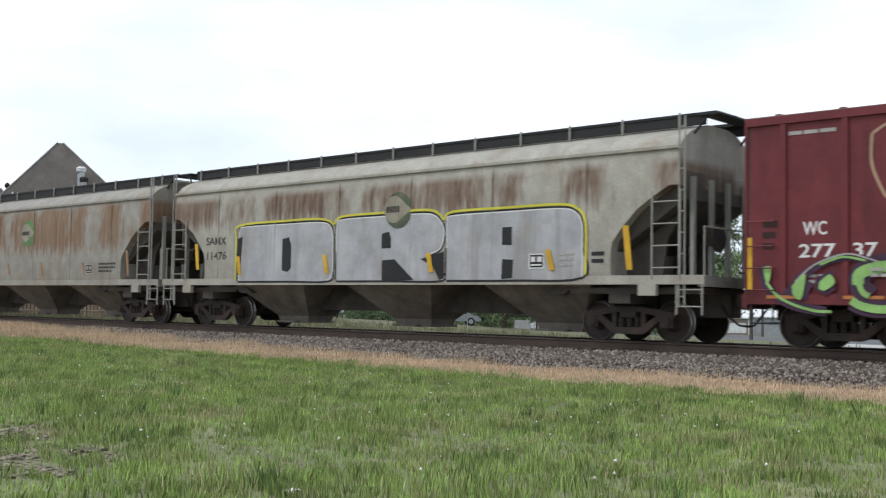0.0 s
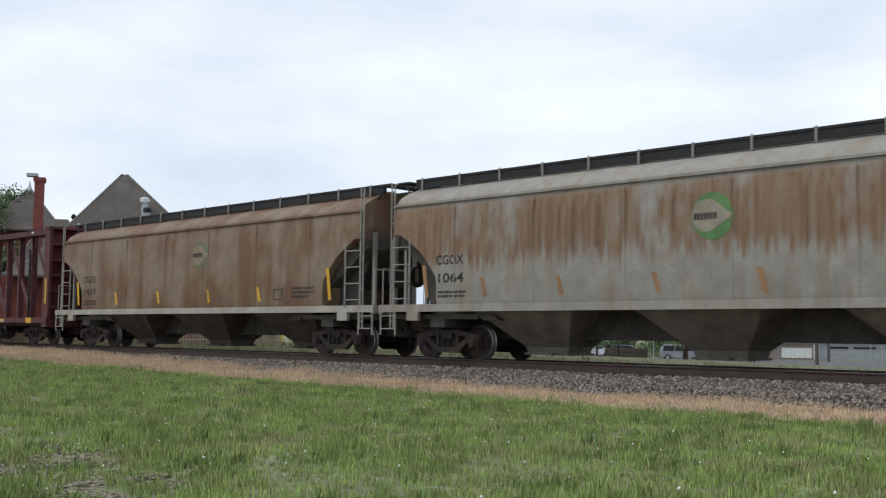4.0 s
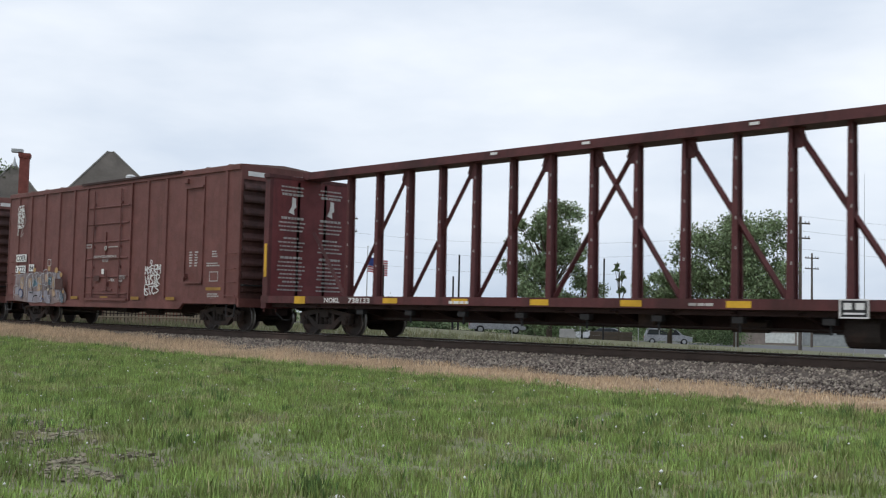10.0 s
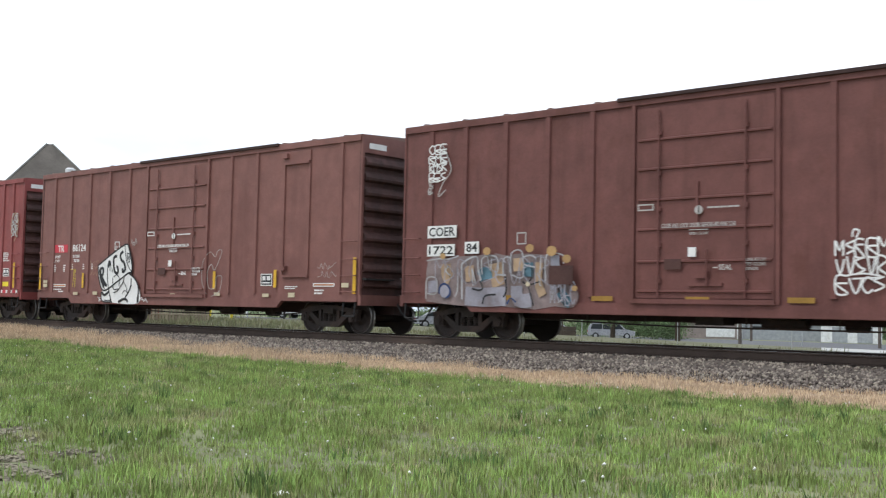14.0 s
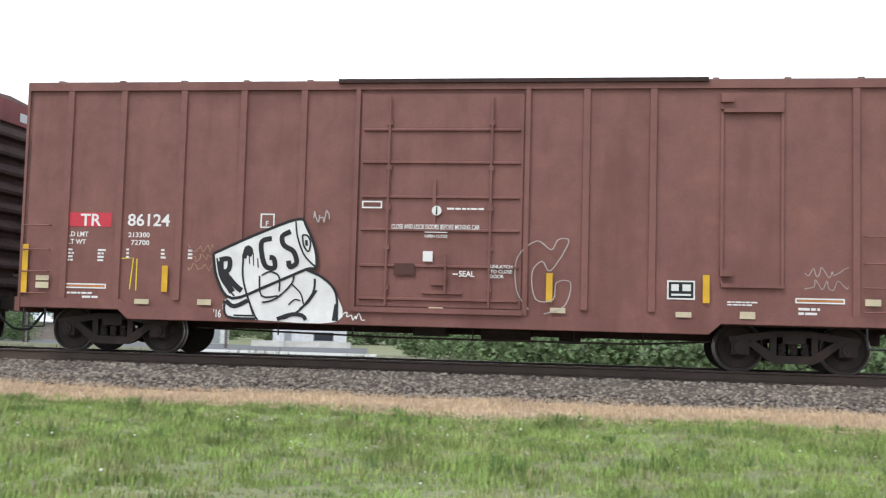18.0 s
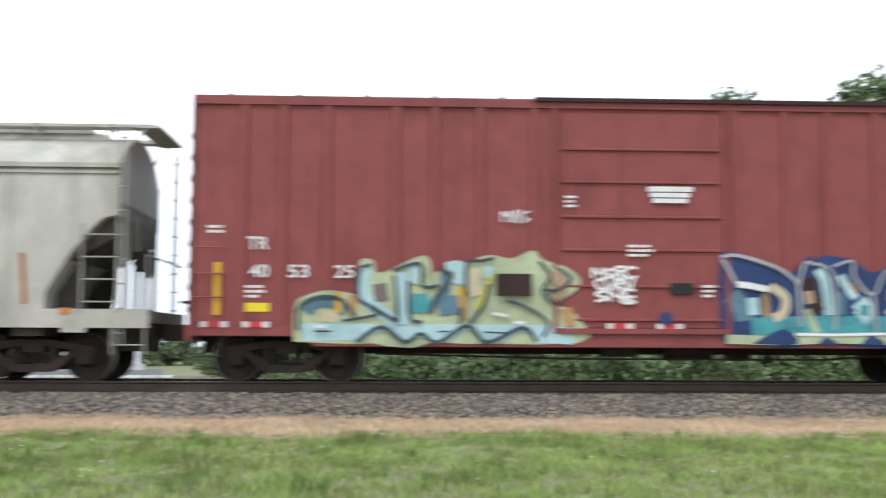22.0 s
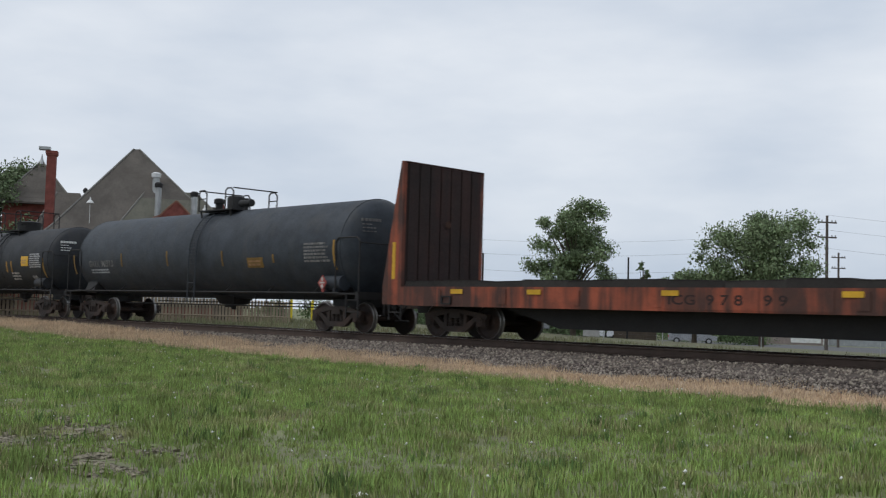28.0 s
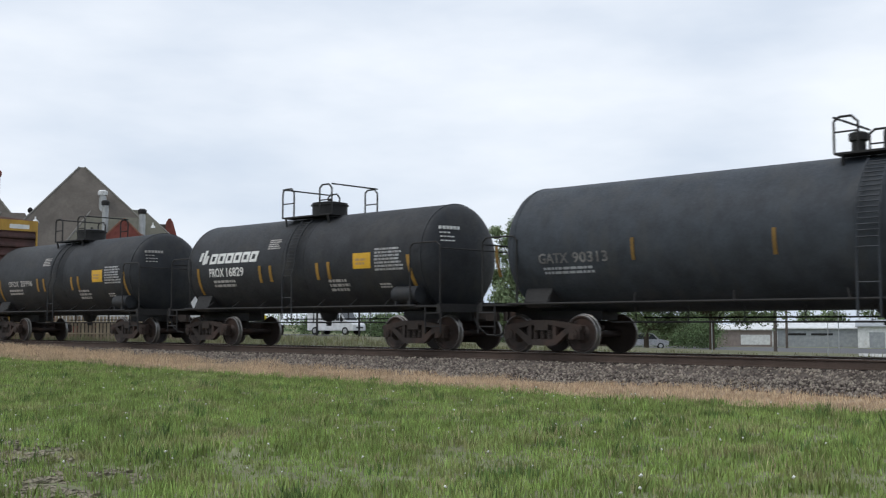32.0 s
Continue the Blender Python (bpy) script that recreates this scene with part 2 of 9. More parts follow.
ORANGE_TAPE = material("orange_reflector", (0.5, 0.19, 0.06), 0.5, vary=0.2, bump=0)
RED = material("red_stencil", (0.55, 0.05, 0.07), 0.6, vary=0.1, bump=0)
FADED_GREEN = material("faded_green_emblem", (0.085, 0.11, 0.07), 0.7, vary=0.3, dirt=(0.25, 0.2, 0.14), dirt_amount=0.4, bump=0)
GREEN = material("green_emblem", (0.11, 0.22, 0.08), 0.65, vary=0.25, streak=(0.2, 0.17, 0.1), streak_amount=0.3, bump=0)
CREAM = material("cream_label", (0.55, 0.48, 0.33), 0.6, vary=0.15, bump=0)
BLACK_PAINT = material("black_stencil", (0.02, 0.02, 0.022), 0.6, bump=0)
SILVER = material("silver_spray_paint", (0.4, 0.405, 0.42), 0.5, vary=0.22, grain=1.2, streak=(0.24, 0.22, 0.2), streak_amount=0.4, dirt=(0.3, 0.27, 0.23), dirt_amount=0.25, bump=0)
TEAL = material("teal_spray_paint", (0.07, 0.3, 0.33), 0.6, vary=0.4, bump=0)
PALE_BLUE = material("pale_blue_spray_paint", (0.4, 0.58, 0.6), 0.6, vary=0.2, bump=0)
NAVY = material("navy_spray_paint", (0.025, 0.05, 0.14), 0.6, vary=0.3, bump=0)
LIME = material("green_spray_paint", (0.28, 0.5, 0.16), 0.6, vary=0.25, bump=0)
PALE_GREEN = material("pale_green_spray_paint", (0.42, 0.48, 0.3), 0.6, vary=0.25, bump=0)
PURPLE = material("dark_purple_spray_paint", (0.06, 0.03, 0.06), 0.6, bump=0)
TAN_PAINT = material("tan_spray_paint", (0.4, 0.28, 0.18), 0.6, vary=0.3, bump=0)
SMOKE = material("faded_grey_spray_paint", (0.23, 0.18, 0.175), 0.7, vary=0.4, grain=1.6, dirt=(0.13, 0.07, 0.06), dirt_amount=0.35, bump=0)
LAVENDER = material("lavender_spray_paint", (0.3, 0.29, 0.33), 0.65, vary=0.3, dirt=(0.18, 0.14, 0.14), dirt_amount=0.3, bump=0)
SLATE_BLUE = material("slate_blue_spray_paint", (0.1, 0.19, 0.24), 0.65, vary=0.35, bump=0)
OCHRE = material("ochre_spray_paint", (0.4, 0.25, 0.11), 0.65, vary=0.25, bump=0)
INK = material("dark_blue_grey_outline_paint", (0.05, 0.07, 0.085), 0.65, vary=0.3, bump=0)
WORN_GREY = material("worn_grey_stencil", (0.2, 0.195, 0.19), 0.75, vary=0.5, grain=4.0, dirt=(0.06, 0.06, 0.065), dirt_amount=0.4, bump=0)
DIM_YELLOW = material("dim_yellow_reflector", (0.185, 0.11, 0.03), 0.65, vary=0.35, bump=0)
FADED_YELLOW = material("faded_yellow_reflector", (0.3, 0.17, 0.035), 0.6, vary=0.3, bump=0)
FADED_FIELD = material("faded_emblem_field", (0.3, 0.275, 0.21), 0.7, vary=0.3, dirt=(0.17, 0.13, 0.09), dirt_amount=0.4, bump=0)
FAINT_GREEN = material("ghost_green_emblem", (0.125, 0.17, 0.085), 0.7, vary=0.3, dirt=(0.2, 0.14, 0.09), dirt_amount=0.5, bump=0)
BROWN_FIELD = material("ghost_emblem_field", (0.25, 0.2, 0.135), 0.7, vary=0.3, bump=0)
SOOT_PATCH = material("dark_oxide_patch", (0.075, 0.035, 0.03), 0.7, vary=0.25, bump=0)
LOGO_YELLOW = material("yellow_emblem", (0.6, 0.55, 0.06), 0.6, bump=0)

STEEL_RAIL = material("rail_side_rust", (0.085, 0.06, 0.048), 0.8)
TIE = material("creosoted_timber", (0.065, 0.054, 0.045), 0.9, random_tint=0.3)
BALLAST = material("crushed_ballast", (0.125, 0.105, 0.09), 0.9, vary=0.4, grain=6, dirt=(0.055, 0.045, 0.04), dirt_amount=0.4, bump=1.0, bump_scale=14)
STONE = material("ballast_stone", (0.21, 0.175, 0.148), 0.9, vary=0.25, random_tint=0.65)
SOIL = material("lawn_soil", (0.19, 0.2, 0.105), 0.95, vary=0.35, grain=0.5, dirt=(0.2, 0.185, 0.1), dirt_amount=0.3, bump=0.6, bump_scale=9)
FAR_VERGE = material("trackside_soil", (0.13, 0.125, 0.085), 0.95, vary=0.35, grain=0.6, dirt=(0.2, 0.17, 0.11), dirt_amount=0.3, bump=0.6, bump_scale=9)
MEADOW = material("rough_meadow", (0.15, 0.145, 0.085), 0.95, vary=0.35, grain=0.4, dirt=(0.105, 0.125, 0.06), dirt_amount=0.4, bump=0.6, bump_scale=9)
BARE = material("bare_dirt", (0.27, 0.24, 0.17), 0.95, vary=0.25, bump=0.5)
DRY_SOIL = material("dry_verge_soil", (0.47, 0.355, 0.245), 0.95, vary=0.25, grain=1.0, bump=0.6, bump_scale=12)
GRASS = material("grass_blades", (0.292, 0.38, 0.112), 0.75, vary=0.5, grain=1.3, dirt=(0.38, 0.345, 0.18), dirt_amount=0.35, bump=0, random_tint=0.5)
DRY_GRASS = material("dry_grass_blades", (0.6, 0.455, 0.31), 0.8, vary=0.25, grain=0.7, bump=0, random_tint=0.3)
STRAW = material("straw_blades", (0.5, 0.45, 0.25), 0.8, vary=0.25, bump=0, random_tint=0.3)
RANK = material("rank_grass_blades", (0.135, 0.21, 0.065), 0.75, vary=0.3, bump=0, random_tint=0.3)
WEED = material("weed_blades", (0.2, 0.21, 0.11), 0.8, vary=0.35, grain=0.4, dirt=(0.34, 0.28, 0.17), dirt_amount=0.4, bump=0, random_tint=0.35)
FLOWER = material("white_clover_heads", (0.75, 0.75, 0.7), 0.8, bump=0)
ASPHALT = material("asphalt", (0.11, 0.11, 0.115), 0.85, vary=0.2, bump=0.3)
CONCRETE = material("pale_concrete", (0.45, 0.44, 0.41), 0.85)
LEAF_A = material("tree_leaves", (0.165, 0.215, 0.11), 0.7, vary=0.35, grain=0.7, bump=0, random_tint=0.5)
LEAF_W = material("woodland_leaves", (0.115, 0.165, 0.07), 0.7, vary=0.4, grain=0.6, bump=0, random_tint=0.5)
LEAF_B = material("bright_tree_leaves", (0.185, 0.24, 0.12), 0.7, vary=0.35, grain=0.7, bump=0, random_tint=0.5)
BARK = material("bark", (0.1, 0.08, 0.06), 0.95, bump=0.8, bump_scale=12)
BRICK_WALL = material("brick_mortar_wall", (0.22, 0.07, 0.056), 0.9, vary=0.25, grain=3)
SHINGLE = material("weathered_shingle", (0.128, 0.113, 0.098), 0.9, vary=0.22, grain=0.7, streak=(0.09, 0.08, 0.07), streak_amount=0.3)
# stronger light on the front roof, put into a lighter, greener colour
SHINGLE_LIT = material("mossy_shingle", (0.145, 0.14, 0.112), 0.9, vary=0.2, grain=0.9, streak=(0.1, 0.1, 0.08), streak_amount=0.3)
HIP_CAP = material("grey_hip_capping", (0.2, 0.19, 0.17), 0.8)
TRIM = material("pale_trim", (0.52, 0.5, 0.45), 0.7)
WHITE_METAL = material("white_sheet_metal", (0.7, 0.71, 0.71), 0.5, dirt=(0.5, 0.48, 0.44), dirt_amount=0.2)
TAUPE = material("taupe_render", (0.27, 0.225, 0.21), 0.85)
GREY_METAL = material("grey_sheet_metal", (0.33, 0.35, 0.37), 0.55)
GALV = material("galvanised_metal", (0.42, 0.43, 0.43), 0.45, metal=0.5)
WOOD = material("weathered_wood", (0.3, 0.24, 0.17), 0.9, vary=0.3, random_tint=0.2)
POLE_WOOD = material("pole_wood", (0.12, 0.1, 0.085), 0.9)
CAR_SILVER = material("silver_car_paint", (0.42, 0.43, 0.45), 0.3, metal=0.5, bump=0)
CAR_WHITE = material("white_car_paint", (0.72, 0.73, 0.74), 0.3, bump=0)
CAR_DARK = material("dark_car_paint", (0.06, 0.07, 0.08), 0.3, bump=0)
TYRE = material("tyre_rubber", (0.02, 0.02, 0.02), 0.85)
GLASS = glass("dark_glass")
FLAG_RED = material("flag_red", (0.5, 0.06, 0.08), 0.8, bump=0)
FLAG_BLUE = material("flag_blue", (0.04, 0.06, 0.2), 0.8, bump=0)

# ---- mesh helpers ----


def box(bm, x0, x1, y0, y1, z0, z1):
    v = [bm.verts.new((x, y, z)) for x in (x0, x1) for y in (y0, y1) for z in (z0, z1)]
    for f in ((0, 1, 3, 2), (4, 6, 7, 5), (0, 4, 5, 1), (2, 3, 7, 6), (0, 2, 6, 4), (1, 5, 7, 3)):
        bm.faces.new([v[i] for i in f])
    return bm


def prism(bm, pts, axis, a, b):
    """A polygon, drawn in the plane across the axis, pulled from a to b."""
    def put(u, v, w):
        return {"x": (w, u, v), "y": (u, w, v), "z": (u, v, w)}[axis]
    lo = [bm.verts.new(put(u, v, a)) for u, v in pts]
    hi = [bm.verts.new(put(u, v, b)) for u, v in pts]
    n = len(pts)
    bm.faces.new(lo)
    bm.faces.new(hi[::-1])
    for i in range(n):
        bm.faces.new((lo[i], hi[i], hi[(i + 1) % n], lo[(i + 1) % n]))
    return bm


def rod(bm, a, b, r, n=8, r2=None):
    a, b = Vector(a), Vector(b)
    q = (b - a).to_track_quat("Z", "Y")
    rings = []
    for c, rad in ((a, r), (b, r if r2 is None else r2)):
        rings.append([bm.verts.new(c + q @ Vector((rad * math.cos(2 * math.pi * i / n), rad * math.sin(2 * math.pi * i / n), 0))) for i in range(n)])
    bm.faces.new(rings[0][::-1])
    bm.faces.new(rings[1])
    for i in range(n):
        bm.faces.new((rings[0][i], rings[0][(i + 1) % n], rings[1][(i + 1) % n], rings[1][i]))
    return bm


def pipe(bm, pts, r, n=6):
    for a, b in zip(pts, pts[1:]):
        rod(bm, a, b, r, n)
    return bm


def lathe(bm, profile, axis="y", n=24, centre=(0, 0, 0)):
    """Rings of (place along the axis, radius), closed at both ends."""
    rings = []
    for w, r in profile:
        ring = []
        for i in range(n):
            c, s = r * math.cos(2 * math.pi * i / n), r * math.sin(2 * math.pi * i / n)
            p = {"x": (w, c, s), "y": (c, w, s), "z": (c, s, w)}[axis]
            ring.append(bm.verts.new(Vector(p) + Vector(centre)))
        rings.append(ring)
    for a, b in zip(rings, rings[1:]):
        for i in range(n):
            bm.faces.new((a[i], a[(i + 1) % n], b[(i + 1) % n], b[i]))
    bm.faces.new(rings[0][::-1])
    bm.faces.new(rings[-1])
    return bm


def mesh_of(name, bm, mat, smooth=False):
    bmesh.ops.recalc_face_normals(bm, faces=bm.faces)
    me = bpy.data.meshes.new(name)
    bm.to_mesh(me)
    bm.free()
    for m in mat if isinstance(mat, (list, tuple)) else [mat]:
        me.materials.append(m)
    if smooth:
        me.polygons.foreach_set("use_smooth", [True] * len(me.polygons))
        me.set_sharp_from_angle(angle=radians(38))
    return me


def part(name, bm, mat, parent, label="", smooth=False):
    ob = new(name, mesh_of(name, bm, mat, smooth))
    ob.parent = parent
    return tagged(ob, label)


def again(ob, parent, m):
    """One more piece on the same mesh."""
    o = new(ob.name.split(".")[0], ob.data)
    o.parent, o.matrix_basis = parent, m
    return o


def thing(name, label, category, m=None, group="", kind=""):
    e = new(name)
    if m is not None:
        e.matrix_basis = m
    return tagged(e, label, category, group, kind)


def solid(name, bm, mat, label, category, m=None, group="", kind="", smooth=False):
    ob = new(name, mesh_of(name, bm, mat, smooth))
    if m is not None:
        ob.matrix_basis = m
    return tagged(ob, label, category, group, kind)


def sheet(name, verts, faces, mat):
    me = bpy.data.meshes.new(name)
    me.from_pydata(verts, [], faces)
    me.materials.append(mat)
    return me


def polar(az, d, z=0.0):
    """A pose az degrees right of straight across the track, d metres off, that faces the viewer's bearing."""
    return pose(d * math.sin(radians(az)), d * math.cos(radians(az)), z, 0, 0, -az)


def lettering(text, height, mat, parent, x, z, y, width=None, name="lettering", italic=0.0):
    """Flat letters on a side at y, with their left foot at x, z."""
    cu = bpy.data.curves.new(name, "FONT")
    cu.body, cu.size, cu.extrude, cu.resolution_u, cu.shear = text, height * 1.4, 0.002, 3, italic
    cu.offset = 0.022 * height
    tmp = bpy.data.objects.new(name, cu)
    me = bpy.data.meshes.new_from_object(tmp)
    bpy.data.objects.remove(tmp)
    xs = [v.co.x for v in me.vertices]
    k = width / (max(xs) - min(xs)) if width else 1.0
    lo = min(xs)
    for v in me.vertices:
        v.co = (x + (v.co.x - lo) * k, y - v.co.z, z + v.co.y)
    me.name = name
    me.materials.clear()
    me.materials.append(mat)
    ob = new(name, me)
    ob.parent = parent
    return ob


def plates(name, rects, mat, parent, y, label="", t=0.006):
    """Flat marks on a side at y: rows of x0, x1, z0, z1; one mesh."""
    if len(rects) <= 12 and not name.endswith(("print", "marks", "frame")):
        for x0, x1, z0, z1 in rects:
            bm = bmesh.new()
            box(bm, x0, x1, y - t, y, z0, z1)
            o = part(name, bm, mat, parent, label)
        return o
    bm = bmesh.new()
    for x0, x1, z0, z1 in rects:
        box(bm, x0, x1, y - t, y, z0, z1)
    o = part(name, bm, mat, parent, label)
    return tagged(o, kind="stuff") if name.endswith("print") else o


def fine_print(name, x, z, w, h, lines, mat, parent, y, seed=1):
    """Small writing that cannot be read: broken bars in lines."""
    rnd = random.Random(seed)
    rects = []
    for i in range(lines):
        zz, xx = z + h * (lines - 1 - i) / lines, x
        end = x + w * rnd.uniform(0.7, 1.0)
        while xx < end - 0.02:
            b = min(end - xx, rnd.uniform(0.06, 0.2) * (h / lines) / 0.08)
            rects.append((xx, xx + b, zz, zz + 0.55 * h / lines))
            xx += b + 0.3 * h / lines
    return plates(name, rects, mat, parent, y)


def outline_shape(name, pts, mat, parent, y, label="", t=0.004):
    """A flat painted shape on a side: points x, z."""
    bm = bmesh.new()
    prism(bm, pts, "y", y - t, y)
    return part(name, bm, mat, parent, label)


def stroke(bm, pts, w, y, t, rise=0.0004):
    """A flat band along points x, z, each step a hair prouder than the last."""
    pts = [p for i, p in enumerate(pts) if i == 0 or (Vector(p) - Vector(pts[i - 1])).length > 1e-4]
    if len(pts) < 2:
        return
    rows = []
    for i, p in enumerate(pts):
        d = Vector(pts[min(i + 1, len(pts) - 1)]) - Vector(pts[max(i - 1, 0)])
        if d.length < 1e-5:
            d = Vector((1, 0))
        q = Vector((-d.y, d.x)).normalized() * w / 2
        yy = y - t - rise * i
        rows.append([bm.verts.new((p[0] + q.x, yy, p[1] + q.y)), bm.verts.new((p[0] - q.x, yy, p[1] - q.y)), bm.verts.new((p[0] - q.x, yy + t, p[1] - q.y)), bm.verts.new((p[0] + q.x, yy + t, p[1] + q.y))])
    for a, b in zip(rows, rows[1:]):
        for i in range(4):
            bm.faces.new((a[i], a[(i + 1) % 4], b[(i + 1) % 4], b[i]))
    bm.faces.new(rows[0])
    bm.faces.new(rows[-1][::-1])


def ribbon(name, pts, w, mat, parent, y, label="", t=0.002, rise=0.0004):
    """A painted stroke along points x, z."""
    bm = bmesh.new()
    stroke(bm, pts, w, y, t, rise)
    return part(name, bm, mat, parent, label)


def boxes(name, rows, mat, parent, label=""):
    """Each row of bounds becomes a part of its own."""
    for r in rows:
        bm = bmesh.new()
        box(bm, *sorted(r[0:2]), *sorted(r[2:4]), *sorted(r[4:6]))
        part(name, bm, mat, parent, label)

# ---- ground, verge and track ----
YC, ZR = 20.22, 0.57          # the track's centre line and the top of its rails


def ease(t):
    t = max(0.0, min(1.0, t))
    return t * t * (3 - 2 * t)


def fall(x, y):
    """How far the land drops away beyond the track; less so towards the depot."""
    if y < 26:
        return 0.0
    d = 0.55 * (y - 26) / 34 if y < 60 else 0.55 + 0.9 * (y - 60) / 40 if y < 100 else 1.45 + 0.75 * min(1.0, (y - 100) / 62)
    return d * (1 - 0.8 * ease((-x / y - 0.7) / 0.5))


def sunk(x, y):
    return max(0.0, fall(x, y) - 2.2 * max(0.0, min(1.0, (y - 60) / 102)))


def ground_z(x, y):
    z = 0.4 * ease((-x - 12) / 45) * (1 - ease((y - 60) / 20)) - fall(x, y)
    near = math.exp(-((x + 8) ** 2 + (y - 8) ** 2) / 900)
    return z + near * 0.05 * noise.noise(Vector((x * 0.35, y * 0.35, 0)))


def steps(lo, hi, fine_lo, fine_hi, fine):
    out = list(np.arange(fine_lo, fine_hi + 0.01, fine))
    a, d = fine_lo, fine
    while a > lo:
        d *= 1.5
        a -= d
        out.insert(0, max(a, lo))
    a, d = fine_hi, fine
    while a < hi:
        d *= 1.5
        a += d
        out.append(min(a, hi))
    return out


gx, gy = steps(-2500, 2500, -72, 36, 1.5), steps(-600, 3500, 4, 26, 1.0)
gy = sorted(set(gy + [29.0, 32.0, 35.0, 39.0, 43.0, 48.0, 54.0, 60.0, 66.0, 72.0, 80.0, 90.0, 100.0, 110.0, 120.0, 140.0, 162.0]))
ground = new("ground", sheet("ground", [(x, y, ground_z(x, y)) for y in gy for x in gx],
                             [(j * len(gx) + i, j * len(gx) + i + 1, (j + 1) * len(gx) + i + 1, (j + 1) * len(gx) + i) for j in range(len(gy) - 1) for i in range(len(gx) - 1)], SOIL))
ground.data.polygons.foreach_set("use_smooth", [True] * len(ground.data.polygons))
tagged(ground, "flat green lawn and open land to the horizon", "ground", kind="structure")

vx, vy = list(np.arange(-110, 60, 1.0)), [14.3, 15.2, 16.2, 17.2, 18.2]
vz = (-0.03, 0.012, 0.03, 0.05, 0.1)
verge = new("verge", sheet("verge", [(x, y + (0.3 * noise.noise(Vector((x * 0.4, j, 3))) + 0.8 * ease(-x / 15)) * (j == 0), ground_z(x, y) + vz[j]) for j, y in enumerate(vy) for x in vx],
                           [(j * len(vx) + i, j * len(vx) + i + 1, (j + 1) * len(vx) + i + 1, (j + 1) * len(vx) + i) for j in range(4) for i in range(len(vx) - 1)], DRY_SOIL))
tagged(verge, "strip of dry tan soil beside the ballast", "verge", kind="structure")

fx, fy = list(np.arange(-160, 110, 3.0)), [22.9, 24.5, 26.5, 29.0, 31.5]
far_verge = new("far_verge", sheet("far_verge", [(x, y + (1.2 * noise.noise(Vector((x * 0.2, j, 5)))) * (j == 4), ground_z(x, y) + 0.02) for j, y in enumerate(fy) for x in fx],
                                   [(j * len(fx) + i, j * len(fx) + i + 1, (j + 1) * len(fx) + i + 1, (j + 1) * len(fx) + i) for j in range(4) for i in range(len(fx) - 1)], FAR_VERGE))
tagged(far_verge, "strip of dull weedy soil beyond the track", "verge", kind="structure")

mx, my = [x for x in gx if -73 < x < 37], [y for y in gy if 31.9 < y < 80.1]
meadow = new("far_meadow", sheet("far_meadow", [(x, y, ground_z(x, y) + 0.015) for y in my for x in mx],
                                 [(j * len(mx) + i, j * len(mx) + i + 1, (j + 1) * len(mx) + i + 1, (j + 1) * len(mx) + i) for j in range(len(my) - 1) for i in range(len(mx) - 1)], MEADOW))
tagged(meadow, "rough tan-green open ground beyond the track", "meadow", kind="structure")

bx = list(np.arange(-420, 421, 2.0))
bp = [(17.3, None), (18.35, 0.24), (18.85, 0.37), (21.6, 0.37), (22.2, 0.24), (23.6, None)]
ballast = new("ballast_bed", sheet("ballast_bed", [(x, y, ground_z(x, y) + 0.01 if z is None else z) for y, z in bp for x in bx],
                                   [(j * len(bx) + i, j * len(bx) + i + 1, (j + 1) * len(bx) + i + 1, (j + 1) * len(bx) + i) for j in range(5) for i in range(len(bx) - 1)], BALLAST))
tagged(ballast, "grey-brown crushed stone ballast bed under the track", "ballast", kind="structure")

track = thing("railway_track", "single railway track of rusty rails on dark timber ties", "track", kind="structure")
RAIL = [(-0.075, 0.0), (0.075, 0.0), (0.075, 0.012), (0.012, 0.03), (0.01, 0.135), (0.036, 0.15), (0.036, 0.172), (0.028, 0.18), (-0.028, 0.18), (-0.036, 0.172), (-0.036, 0.15), (-0.01, 0.135), (-0.012, 0.03), (-0.075, 0.012)]
for side in (-1, 1):
    bm = bmesh.new()
    prism(bm, [(YC + side * 0.7525 + a, ZR - 0.18 + b) for a, b in RAIL], "x", -420, 420)
    part("rail", bm, STEEL_RAIL, track, "rust-brown rail with a worn head")
    bm = bmesh.new()
    box(bm, -420, 420, YC + side * 0.7525 - 0.025, YC + side * 0.7525 + 0.025, ZR - 0.002, ZR + 0.001)
    part("rail_head", bm, TREAD, track, "bright strip worn by wheels")
bm = bmesh.new()
box(bm, -0.115, 0.115, -1.3, 1.3, -0.18, 0)
tie0 = part("tie", bm, TIE, track)
tie0.matrix_basis = pose(-75, YC, ZR - 0.18)
rnd = random.Random(4)
for i in range(1, 225):
    again(tie0, track, pose(-75 + 0.52 * i, YC + rnd.uniform(-0.05, 0.05), ZR - 0.18 - rnd.uniform(0, 0.008), 0, 0, rnd.uniform(-1, 1)))

# ---- railway cars ----
CARS, WHEELSETS = [], []
NEAR = -1.6


